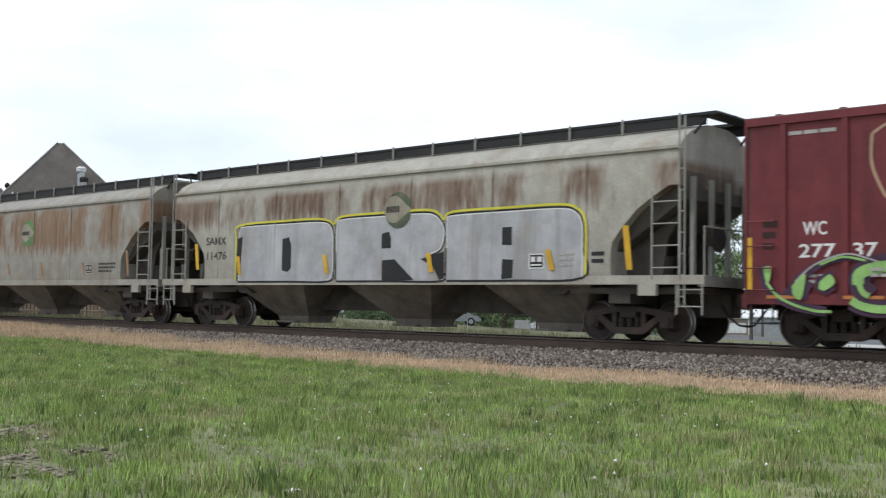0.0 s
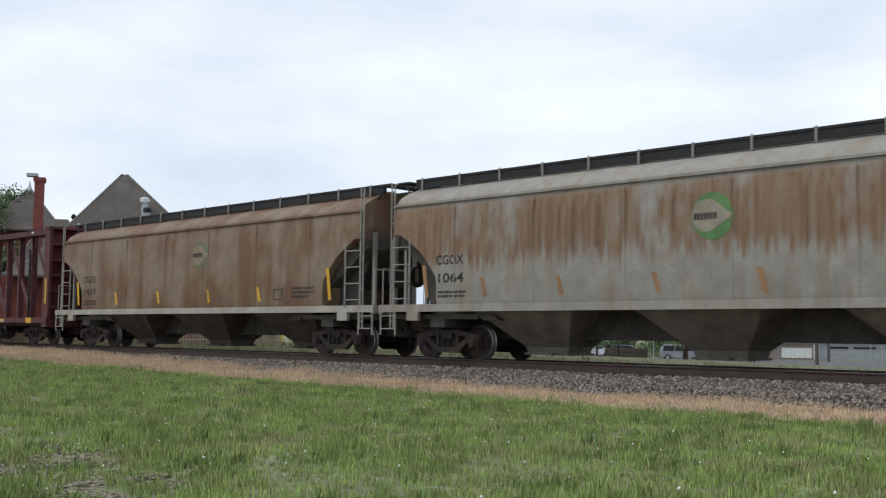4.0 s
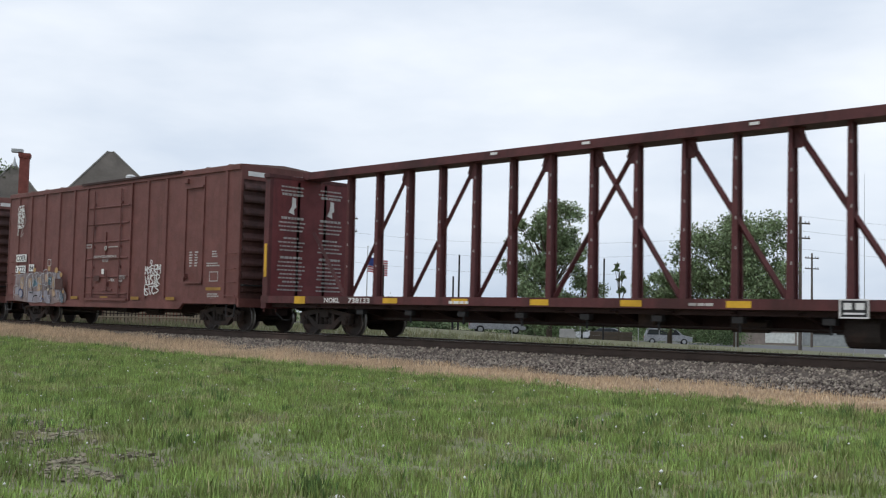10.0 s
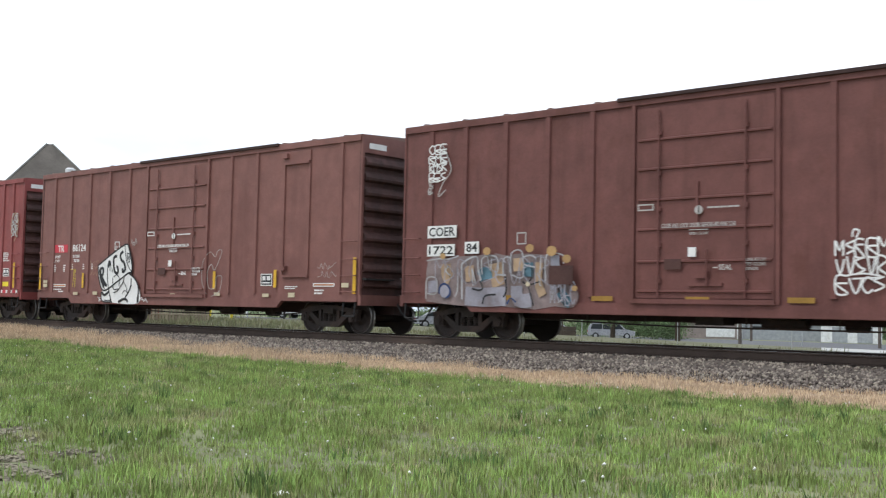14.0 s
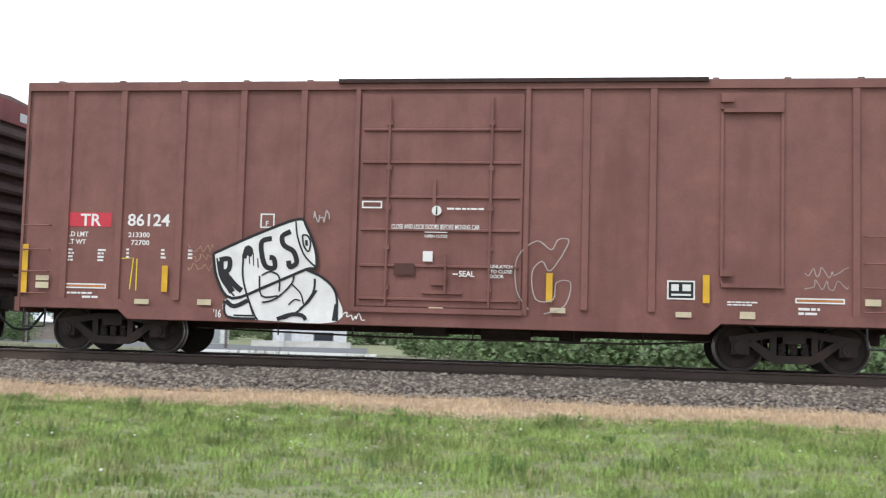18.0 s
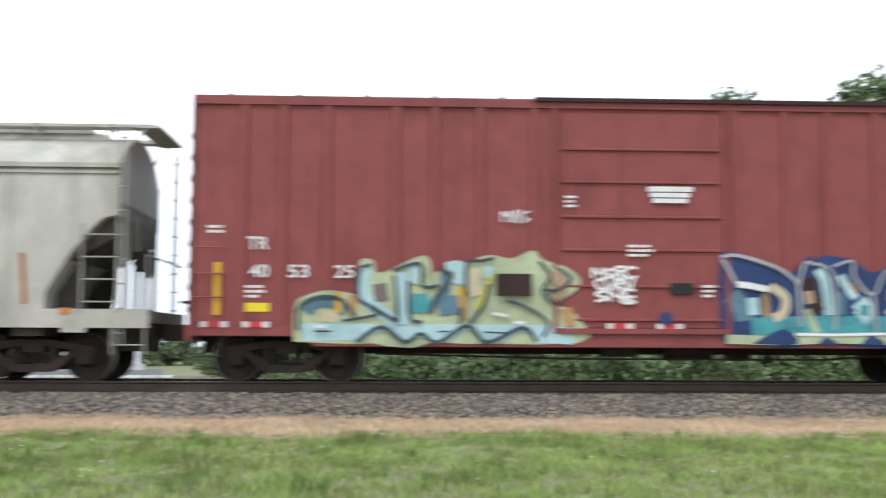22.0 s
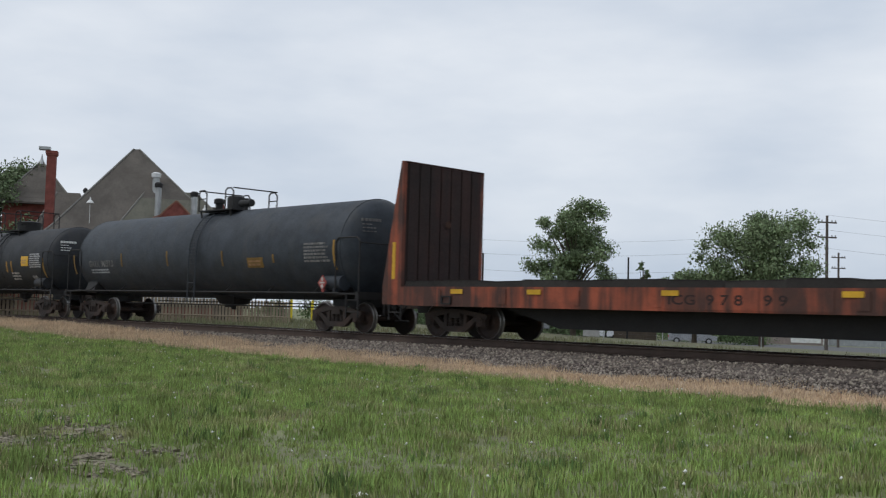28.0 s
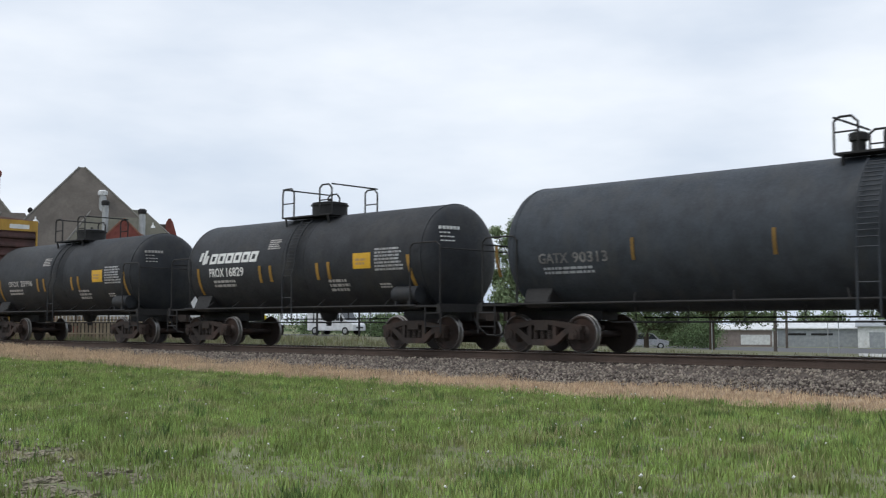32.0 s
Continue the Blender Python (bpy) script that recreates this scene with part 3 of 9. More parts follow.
def wheelset_mesh():
    bm = bmesh.new()
    for s in (-1, 1):
        prof = [(0.665, 0.1), (0.68, 0.2), (0.675, 0.35), (0.68, 0.445), (0.705, 0.447), (0.718, 0.424), (0.796, 0.42), (0.806, 0.402), (0.807, 0.37), (0.775, 0.34), (0.755, 0.2), (0.8, 0.13), (0.83, 0.12)]
        lathe(bm, [(s * w, r) for w, r in prof], "y", 28)
    rod(bm, (0, -1.12, 0), (0, 1.12, 0), 0.075, 12)
    for s in (-1, 1):
        for k in range(3):
            a = 2 * math.pi * k / 3
            rod(bm, (0.05 * math.cos(a), s * 1.12, 0.05 * math.sin(a)), (0.05 * math.cos(a), s * 1.135, 0.05 * math.sin(a)), 0.014, 6)
    for f in bm.faces:
        r = [math.hypot(v.co.x, v.co.z) for v in f.verts]
        wide = [abs(v.co.y) for v in f.verts]
        f.material_index = 2 if min(r) > 0.4 and min(wide) > 0.7 else 1 if min(r) > 0.4 and max(wide) > 0.7 else 0
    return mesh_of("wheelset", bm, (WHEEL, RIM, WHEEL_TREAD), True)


def truck_mesh():
    bm = bmesh.new()
    for s in (-1, 1):
        y0, y1 = sorted((s * 0.93, s * 1.07))
        prism(bm, [(-1.08, 0.5), (-1.08, 0.6), (-0.7, 0.66), (-0.3, 0.72), (0.3, 0.72), (0.7, 0.66), (1.08, 0.6), (1.08, 0.5), (0.7, 0.53), (0.28, 0.61), (-0.28, 0.61), (-0.7, 0.53)], "y", y0, y1)
        prism(bm, [(-0.8, 0.5), (-0.66, 0.54), (-0.28, 0.3), (0.28, 0.3), (0.66, 0.54), (0.8, 0.5), (0.42, 0.2), (0.3, 0.16), (-0.3, 0.16), (-0.42, 0.2)], "y", y0, y1)
        for x in (-0.34, 0.34):
            box(bm, x - 0.05, x + 0.05, y0 + 0.01, y1 - 0.01, 0.28, 0.64)
        for x in (-0.89, 0.89):
            box(bm, x - 0.15, x + 0.15, y0 - 0.01, y1 + 0.01, 0.3, 0.56)
            rod(bm, (x, s * 0.94, 0.42), (x, s * 1.125, 0.42), 0.11, 14)
            rod(bm, (x, s * 1.12, 0.42), (x, s * 1.14, 0.42), 0.06, 10)
    box(bm, -0.19, 0.19, -1.09, 1.09, 0.5, 0.66)
    box(bm, -0.27, 0.27, -0.35, 0.35, 0.62, 0.76)
    for x in (-0.42, 0.42):
        box(bm, x - 0.05, x + 0.05, -0.9, 0.9, 0.3, 0.42)
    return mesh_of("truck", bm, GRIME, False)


def spring_mesh():
    bm = bmesh.new()
    lathe(bm, [(0.3 + 0.02 * i, 0.075 if i % 2 else 0.06) for i in range(11)], "z", 10)
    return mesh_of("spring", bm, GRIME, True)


WHEELSET_MESH, TRUCK_MESH, SPRING_MESH = wheelset_mesh(), truck_mesh(), spring_mesh()


def truck(car, x):
    t = new("truck", TRUCK_MESH)
    t.parent, t.matrix_basis = car, pose(x, 0, 0)
    for y in (-1.0, 1.0):
        for dx in (-0.19, 0.0, 0.19):
            sp = new("spring", SPRING_MESH)
            sp.parent, sp.matrix_basis = t, pose(dx, y, 0)
    for dx in (-0.89, 0.89):
        w = new("wheelset", WHEELSET_MESH)
        w.parent, w.matrix_basis = t, pose(dx, 0, 0.42)
        WHEELSETS.append((w, dx))


def coupler(car, half, z=0.86):
    for s in (-1, 1):
        bm = bmesh.new()
        box(bm, s * (half - 0.6), s * (half + 0.12), -0.2, 0.2, z - 0.16, z + 0.16)
        box(bm, s * (half + 0.1), s * (half + 0.46), -0.09, 0.09, z - 0.11, z + 0.11)
        prism(bm, [(s * (half + 0.4), -0.16), (s * (half + 0.68), -0.1 * s), (s * (half + 0.68), 0.02), (s * (half + 0.55), 0.17), (s * (half + 0.4), 0.15)], "z", z - 0.15, z + 0.15)
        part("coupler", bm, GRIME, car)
        bm = bmesh.new()
        pts = [(s * (half + 0.15), -0.32, z - 0.08), (s * (half + 0.3), -0.33, z - 0.3), (s * (half + 0.5), -0.25, z - 0.48), (s * (half + 0.72), -0.2, z - 0.5)]
        pipe(bm, pts, 0.025, 6)
        part("air_hose", bm, BLACK, car)


def new_car(name, label, category, xc, group="cars of the freight train"):
    car = thing(name, label, category, pose(xc, YC, ZR), group)
    CARS.append((car, xc))
    return car


def ladder(car, x, y, z0, z1, w, rungs, mat, axis="x", r=0.018, name="ladder", rails=True):
    bm = bmesh.new()
    def at(u, z):
        return (x + u, y, z) if axis == "x" else (x, y + u, z)
    if rails:
        for u in (-w / 2, w / 2):
            rod(bm, at(u, z0), at(u, z1), r * 1.4, 6)
    for i in range(rungs):
        z = z0 + (z1 - z0) * (i + 0.5) / rungs
        rod(bm, at(-w / 2, z), at(w / 2, z), r, 6)
    return part(name, bm, mat, car)


def boxcar(name, label, xc, paint, half=7.7, top=4.96, posts=(), wide_door=(-1.42, 1.52), hatch=(4.82, 5.86), truck_x=6.12, ribs=9, end_paint=None, plain=False):
    car = new_car(name, label, "boxcar", xc)
    # side sheets with raised sills over the wheels, floor and core
    for s in (-1, 1):
        bm = bmesh.new()
        y0, y1 = sorted((s * 1.5, s * 1.56))
        prism(bm, [(-half, 0.79), (-half + 1.9, 0.79), (-half + 2.1, 0.62), (half - 3.05, 0.62), (half - 2.85, 0.8), (half - 2.0, 0.8), (half, 0.8), (half, top - 0.12), (-half, top - 0.12)], "y", y0, y1)
        part("side_sheet", bm, paint, car)
        bm = bmesh.new()
        y0, y1 = sorted((s * 1.56, s * 1.6))
        prism(bm, [(-half + 0.02, 0.8), (-half + 1.9, 0.8), (-half + 2.1, 0.63), (half - 3.05, 0.63), (half - 2.85, 0.81), (half - 0.02, 0.81), (half - 0.02, 0.98), (half - 2.95, 0.98), (half - 3.1, 0.86), (-half + 2.15, 0.86), (-half + 1.95, 0.98), (-half + 0.02, 0.98)], "y", y0, y1)
        part("side_sill", bm, paint, car)
        bm = bmesh.new()
        box(bm, -half, half, *sorted((s * 1.5, s * 1.615)), top - 0.16, top - 0.02)
        part("top_chord", bm, paint, car)
    bm = bmesh.new()
    box(bm, -half + 0.1, half - 0.1, -1.49, 1.49, 0.78, 1.0)
    box(bm, -half, half, -0.3, 0.3, 0.5, 0.8)
    part("underframe", bm, BOX_DARK, car)
    bm = bmesh.new()
    prism(bm, [(-1.6, top - 0.05), (-1.6, top), (0, top + 0.1), (1.6, top), (1.6, top - 0.05)], "x", -half - 0.02, half + 0.02)
    for i in range(13):
        x = -half + (i + 0.5) * 2 * half / 13
        prism(bm, [(-1.58, top), (0, top + 0.1), (1.58, top), (1.58, top + 0.03), (0, top + 0.13), (-1.58, top + 0.03)], "x", x - 0.05, x + 0.05)
    part("roof", bm, ROOF_BOX, car, "weathered ribbed steel roof")
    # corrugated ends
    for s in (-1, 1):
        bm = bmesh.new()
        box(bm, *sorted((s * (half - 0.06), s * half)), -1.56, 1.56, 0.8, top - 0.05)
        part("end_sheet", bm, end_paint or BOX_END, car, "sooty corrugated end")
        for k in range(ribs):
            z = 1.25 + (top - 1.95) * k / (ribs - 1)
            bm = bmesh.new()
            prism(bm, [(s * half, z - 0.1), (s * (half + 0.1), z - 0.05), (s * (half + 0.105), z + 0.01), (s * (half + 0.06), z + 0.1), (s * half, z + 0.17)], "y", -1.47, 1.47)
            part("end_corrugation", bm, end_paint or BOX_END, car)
        bm = bmesh.new()
        box(bm, *sorted((s * half, s * (half + 0.05))), -1.58, 1.58, top - 0.45, top)
        box(bm, *sorted((s * half, s * (half + 0.1))), -1.58, 1.58, 0.72, 0.98)
        for u in (-1.58, 1.5):
            box(bm, *sorted((s * half, s * (half + 0.05))), u, u + 0.08, 0.98, top - 0.45)
        part("end_frame", bm, paint, car)
        boxes("end_label", [(s * (half + 0.05), s * (half + 0.057), -1.35, -0.75, top - 0.34, top - 0.2), (s * (half + 0.05), s * (half + 0.057), 0.35, 1.2, top - 0.36, top - 0.18)], WHITE, car)
        ladder(car, s * (half + 0.14), 1.15, 0.7, 2.9, 0.4, 6, BLACK, "y", name="end_ladder")
        bm = bmesh.new()
        box(bm, *sorted((s * (half + 0.02), s * (half + 0.2))), -1.5, -0.5, 1.35, 1.39)
        part("brake_platform", bm, BLACK, car)
    # side posts
    bm = bmesh.new()
    prism(bm, [(-0.068, -0.01), (-0.056, -0.057), (0.056, -0.057), (0.068, -0.01)], "z", 0.98, top - 0.16)
    post0 = part("side_post", bm, paint, car)
    spots = [(x, -1.55) for x in posts] + [(-x, 1.55) for x in posts]
    post0.matrix_basis = pose(spots[0][0], spots[0][1], 0)
    for x, y in spots[1:]:
        again(post0, car, pose(x, y, 0, 0, 0, 0 if y < 0 else 180))
    # plug door with its frame, ribs, rods and handle
    a, b = wide_door
    bm = bmesh.new()
    for x in (a - 0.08, b):
        box(bm, x, x + 0.08, -1.62, -1.55, 0.86, top - 0.14)
    box(bm, a, b, -1.66, -1.55, 0.86, 0.95)
    part("door_frame", bm, paint, car)
    bm = bmesh.new()
    box(bm, a - 0.4, b + (half - b) * 0.5, -1.67, -1.55, top - 0.05, top + 0.02)
    part("door_track", bm, BOX_DARK, car, "dark upper door track")
    bm = bmesh.new()
    box(bm, a + 0.03, b - 0.03, -1.585, -1.55, 0.97, top - 0.24)
    door = part("door", bm, paint, car)
    for z in (1.1, 1.68, 2.31, 2.89, 3.5, 4.08):
        bm = bmesh.new()
        prism(bm, [(-1.584, z - 0.03), (-1.625, z - 0.015), (-1.625, z + 0.015), (-1.584, z + 0.03)], "x", a + 0.08, b - 0.08)
        part("door_rib", bm, paint, door)
    if not plain:
        for x in (a + 0.55, b - 0.58):
            bm = bmesh.new()
            rod(bm, (x, -1.64, 0.98), (x, -1.64, top - 0.3), 0.022, 8)
            for z in (1.3, 2.0, 2.7, 3.4, 4.2):
                box(bm, x - 0.05, x + 0.05, -1.65, -1.585, z - 0.04, z + 0.04)
            part("lock_rod", bm, paint, door)
        bm = bmesh.new()
        box(bm, a + 1.34, a + 1.4, -1.63, -1.58, 2.35, 3.2)
        part("door_guide", bm, paint, door)
        bm = bmesh.new()
        box(bm, a + 1.2, a + 1.9, -1.63, -1.58, 1.2, 1.26)
        rod(bm, (a + 1.6, -1.66, 1.2), (a + 1.6, -1.66, 1.9), 0.02, 6)
        part("door_latch", bm, paint, door)
        bm = bmesh.new()
        box(bm, a + 1.35, a + 1.6, -1.64, -1.58, 1.35, 1.5)
        part("latch_case", bm, paint, door)
    if hatch:
        a, b = hatch
        for name_, rows in (("stop_panel_head", ((a, b, -1.6, -1.56, 4.44, 4.72), (a + 0.05, b - 0.02, -1.64, -1.56, 4.38, 4.44))), ("stop_panel_side", ((a, a + 0.05, -1.6, -1.56, 1.49, 4.38),)), ("stop_panel_side", ((b - 0.05, b, -1.6, -1.56, 1.49, 4.38),)),
                            ("stop_panel_foot", ((a + 0.02, b, -1.62, -1.56, 1.42, 1.49),)), ("stop_bracket", ((a, a + 0.2, -1.68, -1.6, 4.55, 4.68),)), ("stop_bracket", ((a, a + 0.2, -1.68, -1.56, 1.6, 1.72),))):
            bm = bmesh.new()
            for r in rows:
                box(bm, *r)
            part(name_, bm, paint, car)
    # corner grab irons, sill steps and under-body gear
    for x0 in (-half + 0.05, half - 0.55):
        for z in (1.05, 1.45, 1.85, 2.3):
            bm = bmesh.new()
            pipe(bm, [(x0, -1.6, z), (x0, -1.67, z), (x0 + 0.5, -1.67, z), (x0 + 0.5, -1.6, z)], 0.014, 6)
            part("grab_iron", bm, paint, car)
        bm = bmesh.new()
        pipe(bm, [(x0 + 0.04, -1.57, 0.82), (x0 + 0.04, -1.6, 0.45), (x0 + 0.46, -1.6, 0.45), (x0 + 0.46, -1.57, 0.82)], 0.018, 6)
        part("sill_step", bm, BLACK, car)
    bm = bmesh.new()
    box(bm, -0.5, 0.1, -0.8, -0.3, 0.46, 0.72)
    rod(bm, (0.7, -0.3, 0.58), (1.6, -0.3, 0.58), 0.16, 12)
    rod(bm, (2.1, 0.3, 0.55), (2.5, 0.3, 0.55), 0.17, 12)
    pipe(bm, [(-4.6, -0.75, 0.5), (-1.0, -0.85, 0.42), (3.5, -0.85, 0.42), (4.8, -0.7, 0.5)], 0.02, 6)
    for x in (-3.0, -1.6, 0.6, 2.4, 3.6):
        rod(bm, (x, -0.85, 0.4), (x, -0.85, 0.8), 0.015, 5)
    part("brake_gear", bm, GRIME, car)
    truck(car, -truck_x)
    truck(car, truck_x)
    coupler(car, half)
    return car


def hopper_section(bottom, top, bulge=1.6, n=7):
    """Half outline y, z of a covered hopper's body, from the sill to the ridge."""
    pts = [(bulge - 0.03, bottom), (bulge, bottom + 0.1), (bulge, bottom + 1.2), (bulge, 3.3), (bulge - 0.05, top - 0.62), (bulge - 0.1, top - 0.5)]
    pts += [(bulge - 0.22, top - 0.36), (bulge - 0.5, top - 0.2), (0.75, top - 0.06), (0.4, top)]
    return pts


def hopper(name, label, xc, paint, half, truck_x, top=4.42, bottom=1.32, cut=1.55, cut_z=3.1, chutes=(), walk_mat=None, round_cut=True, sill_mat=None, straight=False, stub=False, sill_deep=0.16):
    car = new_car(name, label, "covered hopper", xc)
    sill_mat = sill_mat or paint
    half_sec = hopper_section(bottom, top) if not straight else [(1.6, bottom), (1.6, bottom + 1.2), (1.6, top - 0.78), (1.55, top - 0.64), (1.18, top - 0.3), (0.75, top - 0.09), (0.4, top)]
    # the body narrows at each end where the slope sheets start
    bm = bmesh.new()
    rings = []
    if round_cut:
        prof = [(half - cut * u, bottom + (cut_z - bottom) * v) for u, v in ((1.0, 0.0), (0.995, 0.3), (0.97, 0.4), (0.83, 0.55), (0.62, 0.74), (0.4, 0.87), (0.14, 1.0), (0.0, 1.0))]
    else:
        prof = [(half - cut, bottom), (half - cut + 0.01, bottom + 0.3), (half - cut * 0.65, bottom + (cut_z - bottom) * 0.62), (half - cut * 0.35, bottom + (cut_z - bottom) * 0.9), (half - cut * 0.2, cut_z), (half, cut_z + 0.05)]
    xs = [(-x, z) for x, z in reversed(prof)] + [(-half + cut + 0.4, bottom), (half - cut - 0.4, bottom)] + prof
    for x, zlow in xs:
        ring = []
        for y, z in half_sec:
            ring.append((y, max(z, zlow + 0.001 * z)))
        full = [(-y, z) for y, z in ring] + [(y, z) for y, z in reversed(ring)]
        rings.append([bm.verts.new((x, y, z)) for y, z in full])
    for a, b in zip(rings, rings[1:]):
        for i in range(len(a)):
            bm.faces.new((a[i], b[i], b[(i + 1) % len(a)], a[(i + 1) % len(a)]))
    bm.faces.new(rings[0])
    bm.faces.new(rings[-1][::-1])
    part("body", bm, paint, car, smooth=True)
    # eave lip along both sides
    for s in (-1, 1):
        bm = bmesh.new()
        if straight:
            box(bm, -half, half, *sorted((s * 1.5, s * 1.66)), top - 0.72, top - 0.64)
            box(bm, -half, half, *sorted((s * 1.5, s * 1.63)), top - 0.82, top - 0.77)
        else:
            box(bm, -half, half, *sorted((s * 1.5, s * 1.6)), top - 0.6, top - 0.54)
        part("eave_rail", bm, paint, car)
        bm = bmesh.new()
        box(bm, -half - 0.55, half + 0.55, *sorted((s * 1.46, s * 1.6)), bottom - sill_deep, bottom + 0.02)
        box(bm, -half - 0.55, half + 0.55, *sorted((s * 1.2, s * 1.5)), bottom - 0.14, bottom - 0.08)
        part("side_sill", bm, sill_mat, car)
    # seams, slope sheets, centre sill; underbody shade is part of the sheets' dark colour
    seams = 6
    bm = bmesh.new()
    box(bm, -0.012, 0.012, -0.008, 0.008, bottom + 0.05, top - 0.7)
    sm = part("seam", bm, paint, car)
    sm.matrix_basis = pose(-half + cut + 0.6, -1.605, 0)
    for i in range(1, seams):
        again(sm, car, pose(-half + cut + 0.6 + (2 * half - 2 * cut - 1.2) * i / (seams - 1), -1.605, 0))
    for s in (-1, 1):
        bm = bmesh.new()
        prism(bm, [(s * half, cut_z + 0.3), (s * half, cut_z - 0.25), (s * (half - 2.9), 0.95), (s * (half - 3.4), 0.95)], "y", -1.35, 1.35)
        part("slope_sheet", bm, HOP_SHADE_DIRT, car)
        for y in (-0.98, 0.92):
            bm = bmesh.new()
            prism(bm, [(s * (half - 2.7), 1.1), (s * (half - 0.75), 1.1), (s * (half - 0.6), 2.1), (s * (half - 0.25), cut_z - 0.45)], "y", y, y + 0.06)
            part("end_web", bm, HOP_SHADE_DIRT, car)
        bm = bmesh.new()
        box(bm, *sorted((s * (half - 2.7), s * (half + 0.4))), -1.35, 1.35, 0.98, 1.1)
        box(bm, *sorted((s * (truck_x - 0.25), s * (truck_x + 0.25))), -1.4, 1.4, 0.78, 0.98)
        part("shear_plate", bm, HOP_SHADE_DIRT, car)
        bm = bmesh.new()
        for y in (-1.1, -0.35, 0.35, 1.1):
            box(bm, *sorted((s * (half + 0.0), s * (half + 0.08))), y - 0.05, y + 0.05, bottom - 0.1, cut_z + 0.2)
        box(bm, *sorted((s * (half - 0.9), s * (half + 0.5))), -1.5, 1.5, bottom - 0.15, bottom - 0.08)
        box(bm, *sorted((s * (half + 0.42), s * (half + 0.55))), -1.58, 1.58, bottom - 0.2, bottom)
        part("end_frame", bm, GREY_IRON, car)
        bm = bmesh.new()
        rod(bm, (s * (half + 0.25), -0.5, 2.1), (s * (half + 0.3), -0.5, 2.1), 0.28, 16)
        rod(bm, (s * (half + 0.0), -0.5, 2.1), (s * (half + 0.3), -0.5, 2.1), 0.04, 8)
        box(bm, *sorted((s * (half + 0.06), s * (half + 0.2))), -0.65, -0.35, 1.95, 2.3)
        part("hand_brake", bm, GRIME, car)
        ladder(car, s * (half + 0.06), NEAR + 0.02, bottom - 0.6, top + 0.02, 0.12, 9, GREY_IRON, "x", 0.014, "corner_post")
        ladder(car, s * (half - 0.28), NEAR, bottom - 0.05, cut_z - 0.1, 0.62, 4, GREY_IRON, "x", 0.016)
        ladder(car, s * (half + 0.22), NEAR + 0.03, bottom - 0.75, bottom - 0.1, 0.55, 2, GREY_IRON, "x", 0.016, "sill_step")
        ladder(car, s * (half + 0.4), 1.2, bottom - 0.1, top, 0.45, 9, GREY_IRON, "y", 0.016, "end_ladder")
        bm = bmesh.new()
        pipe(bm, [(s * (half + 0.5), -1.5, bottom + 0.95), (s * (half + 0.5), 1.5, bottom + 0.95)], 0.018, 6)
        pipe(bm, [(s * (half + 0.5), -1.5, bottom - 0.1), (s * (half + 0.5), -1.5, bottom + 0.95)], 0.018, 6)
        part("end_rail", bm, GREY_IRON, car)
        bm = bmesh.new()
        box(bm, *sorted((s * (half - 0.9), s * (half - 0.5))), NEAR, NEAR + 0.1, bottom - 0.38, bottom - 0.12)
        part("jacking_pad", bm, sill_mat, car)
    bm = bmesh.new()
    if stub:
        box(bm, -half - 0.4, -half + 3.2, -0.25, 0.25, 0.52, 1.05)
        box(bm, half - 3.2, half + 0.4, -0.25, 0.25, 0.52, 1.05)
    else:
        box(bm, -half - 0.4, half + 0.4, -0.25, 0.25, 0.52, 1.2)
    part("centre_sill", bm, HOP_SHADE_DIRT, car)
    for c, w, low in chutes:
        bm = bmesh.new()
        foot = 0.75 if stub else 0.6
        rings = [[bm.verts.new(p) for p in ((c - u, -v, z), (c + u, -v, z), (c + u, v, z), (c - u, v, z))]
                 for u, v, z in ((foot, 0.42, low), (foot + 0.04, 0.46, low + 0.14), (w / 2, 1.45, bottom - 0.1))]
        bm.faces.new(rings[0])
        bm.faces.new(rings[-1][::-1])
        for lo, hi in zip(rings, rings[1:]):
            for i in range(4):
                bm.faces.new((lo[i], hi[i], hi[(i + 1) % 4], lo[(i + 1) % 4]))
        box(bm, c - foot - 0.05, c + foot + 0.05, -0.5, 0.5, low - 0.05, low)
        rod(bm, (c + 0.3, -0.7, low - 0.02), (c + 0.3, 0.7, low - 0.02), 0.03, 8)
        part("discharge_chute", bm, CHUTE_DARK if stub or sill_mat is not paint else CHUTE, car, "grimy sloped discharge chute")
    # roof walk on brackets, with hatches between
    wm = walk_mat or BLACK
    for s in (-1, 1):
        boxes("roof_walk", [(-half + 0.1, half + 0.45, s * 0.62, s * 0.95, top + 0.12, top + 0.15)], wm, car)
        boxes("walk_slat", [(-half + 0.1, half + 0.45, s * (0.64 + 0.13 * k) - 0.02, s * (0.64 + 0.13 * k) + 0.02, top + 0.152, top + 0.18) for k in range(3)], wm, car)
        if not stub:
            boxes("walk_side_plate", [(-half + 0.1, half + 0.2, s * 0.86, s * 0.93, top - 0.07, top + 0.118)], wm, car)
        bm = bmesh.new()
        box(bm, -0.02, 0.02, *sorted((s * 0.94, s * 0.975)), top - 0.13, top + 0.2)
        box(bm, -0.02, 0.02, *sorted((s * 0.6, s * 0.94)), top + 0.08, top + 0.115)
        br = part("walk_bracket", bm, GREY_IRON, car)
        n = 13
        br.matrix_basis = pose(-half + 0.35, 0, 0)
        for i in range(1, n):
            again(br, car, pose(-half + 0.35 + (2 * half - 0.7) * i / (n - 1), 0, 0))
    bm = bmesh.new()
    box(bm, -half + 0.6, half - 0.6, -0.38, 0.38, top - 0.03, top + 0.1)
    part("hatch_coaming", bm, paint, car)
    bm = bmesh.new()
    box(bm, -1.2, 1.2, -0.42, 0.42, 0, 0.06)
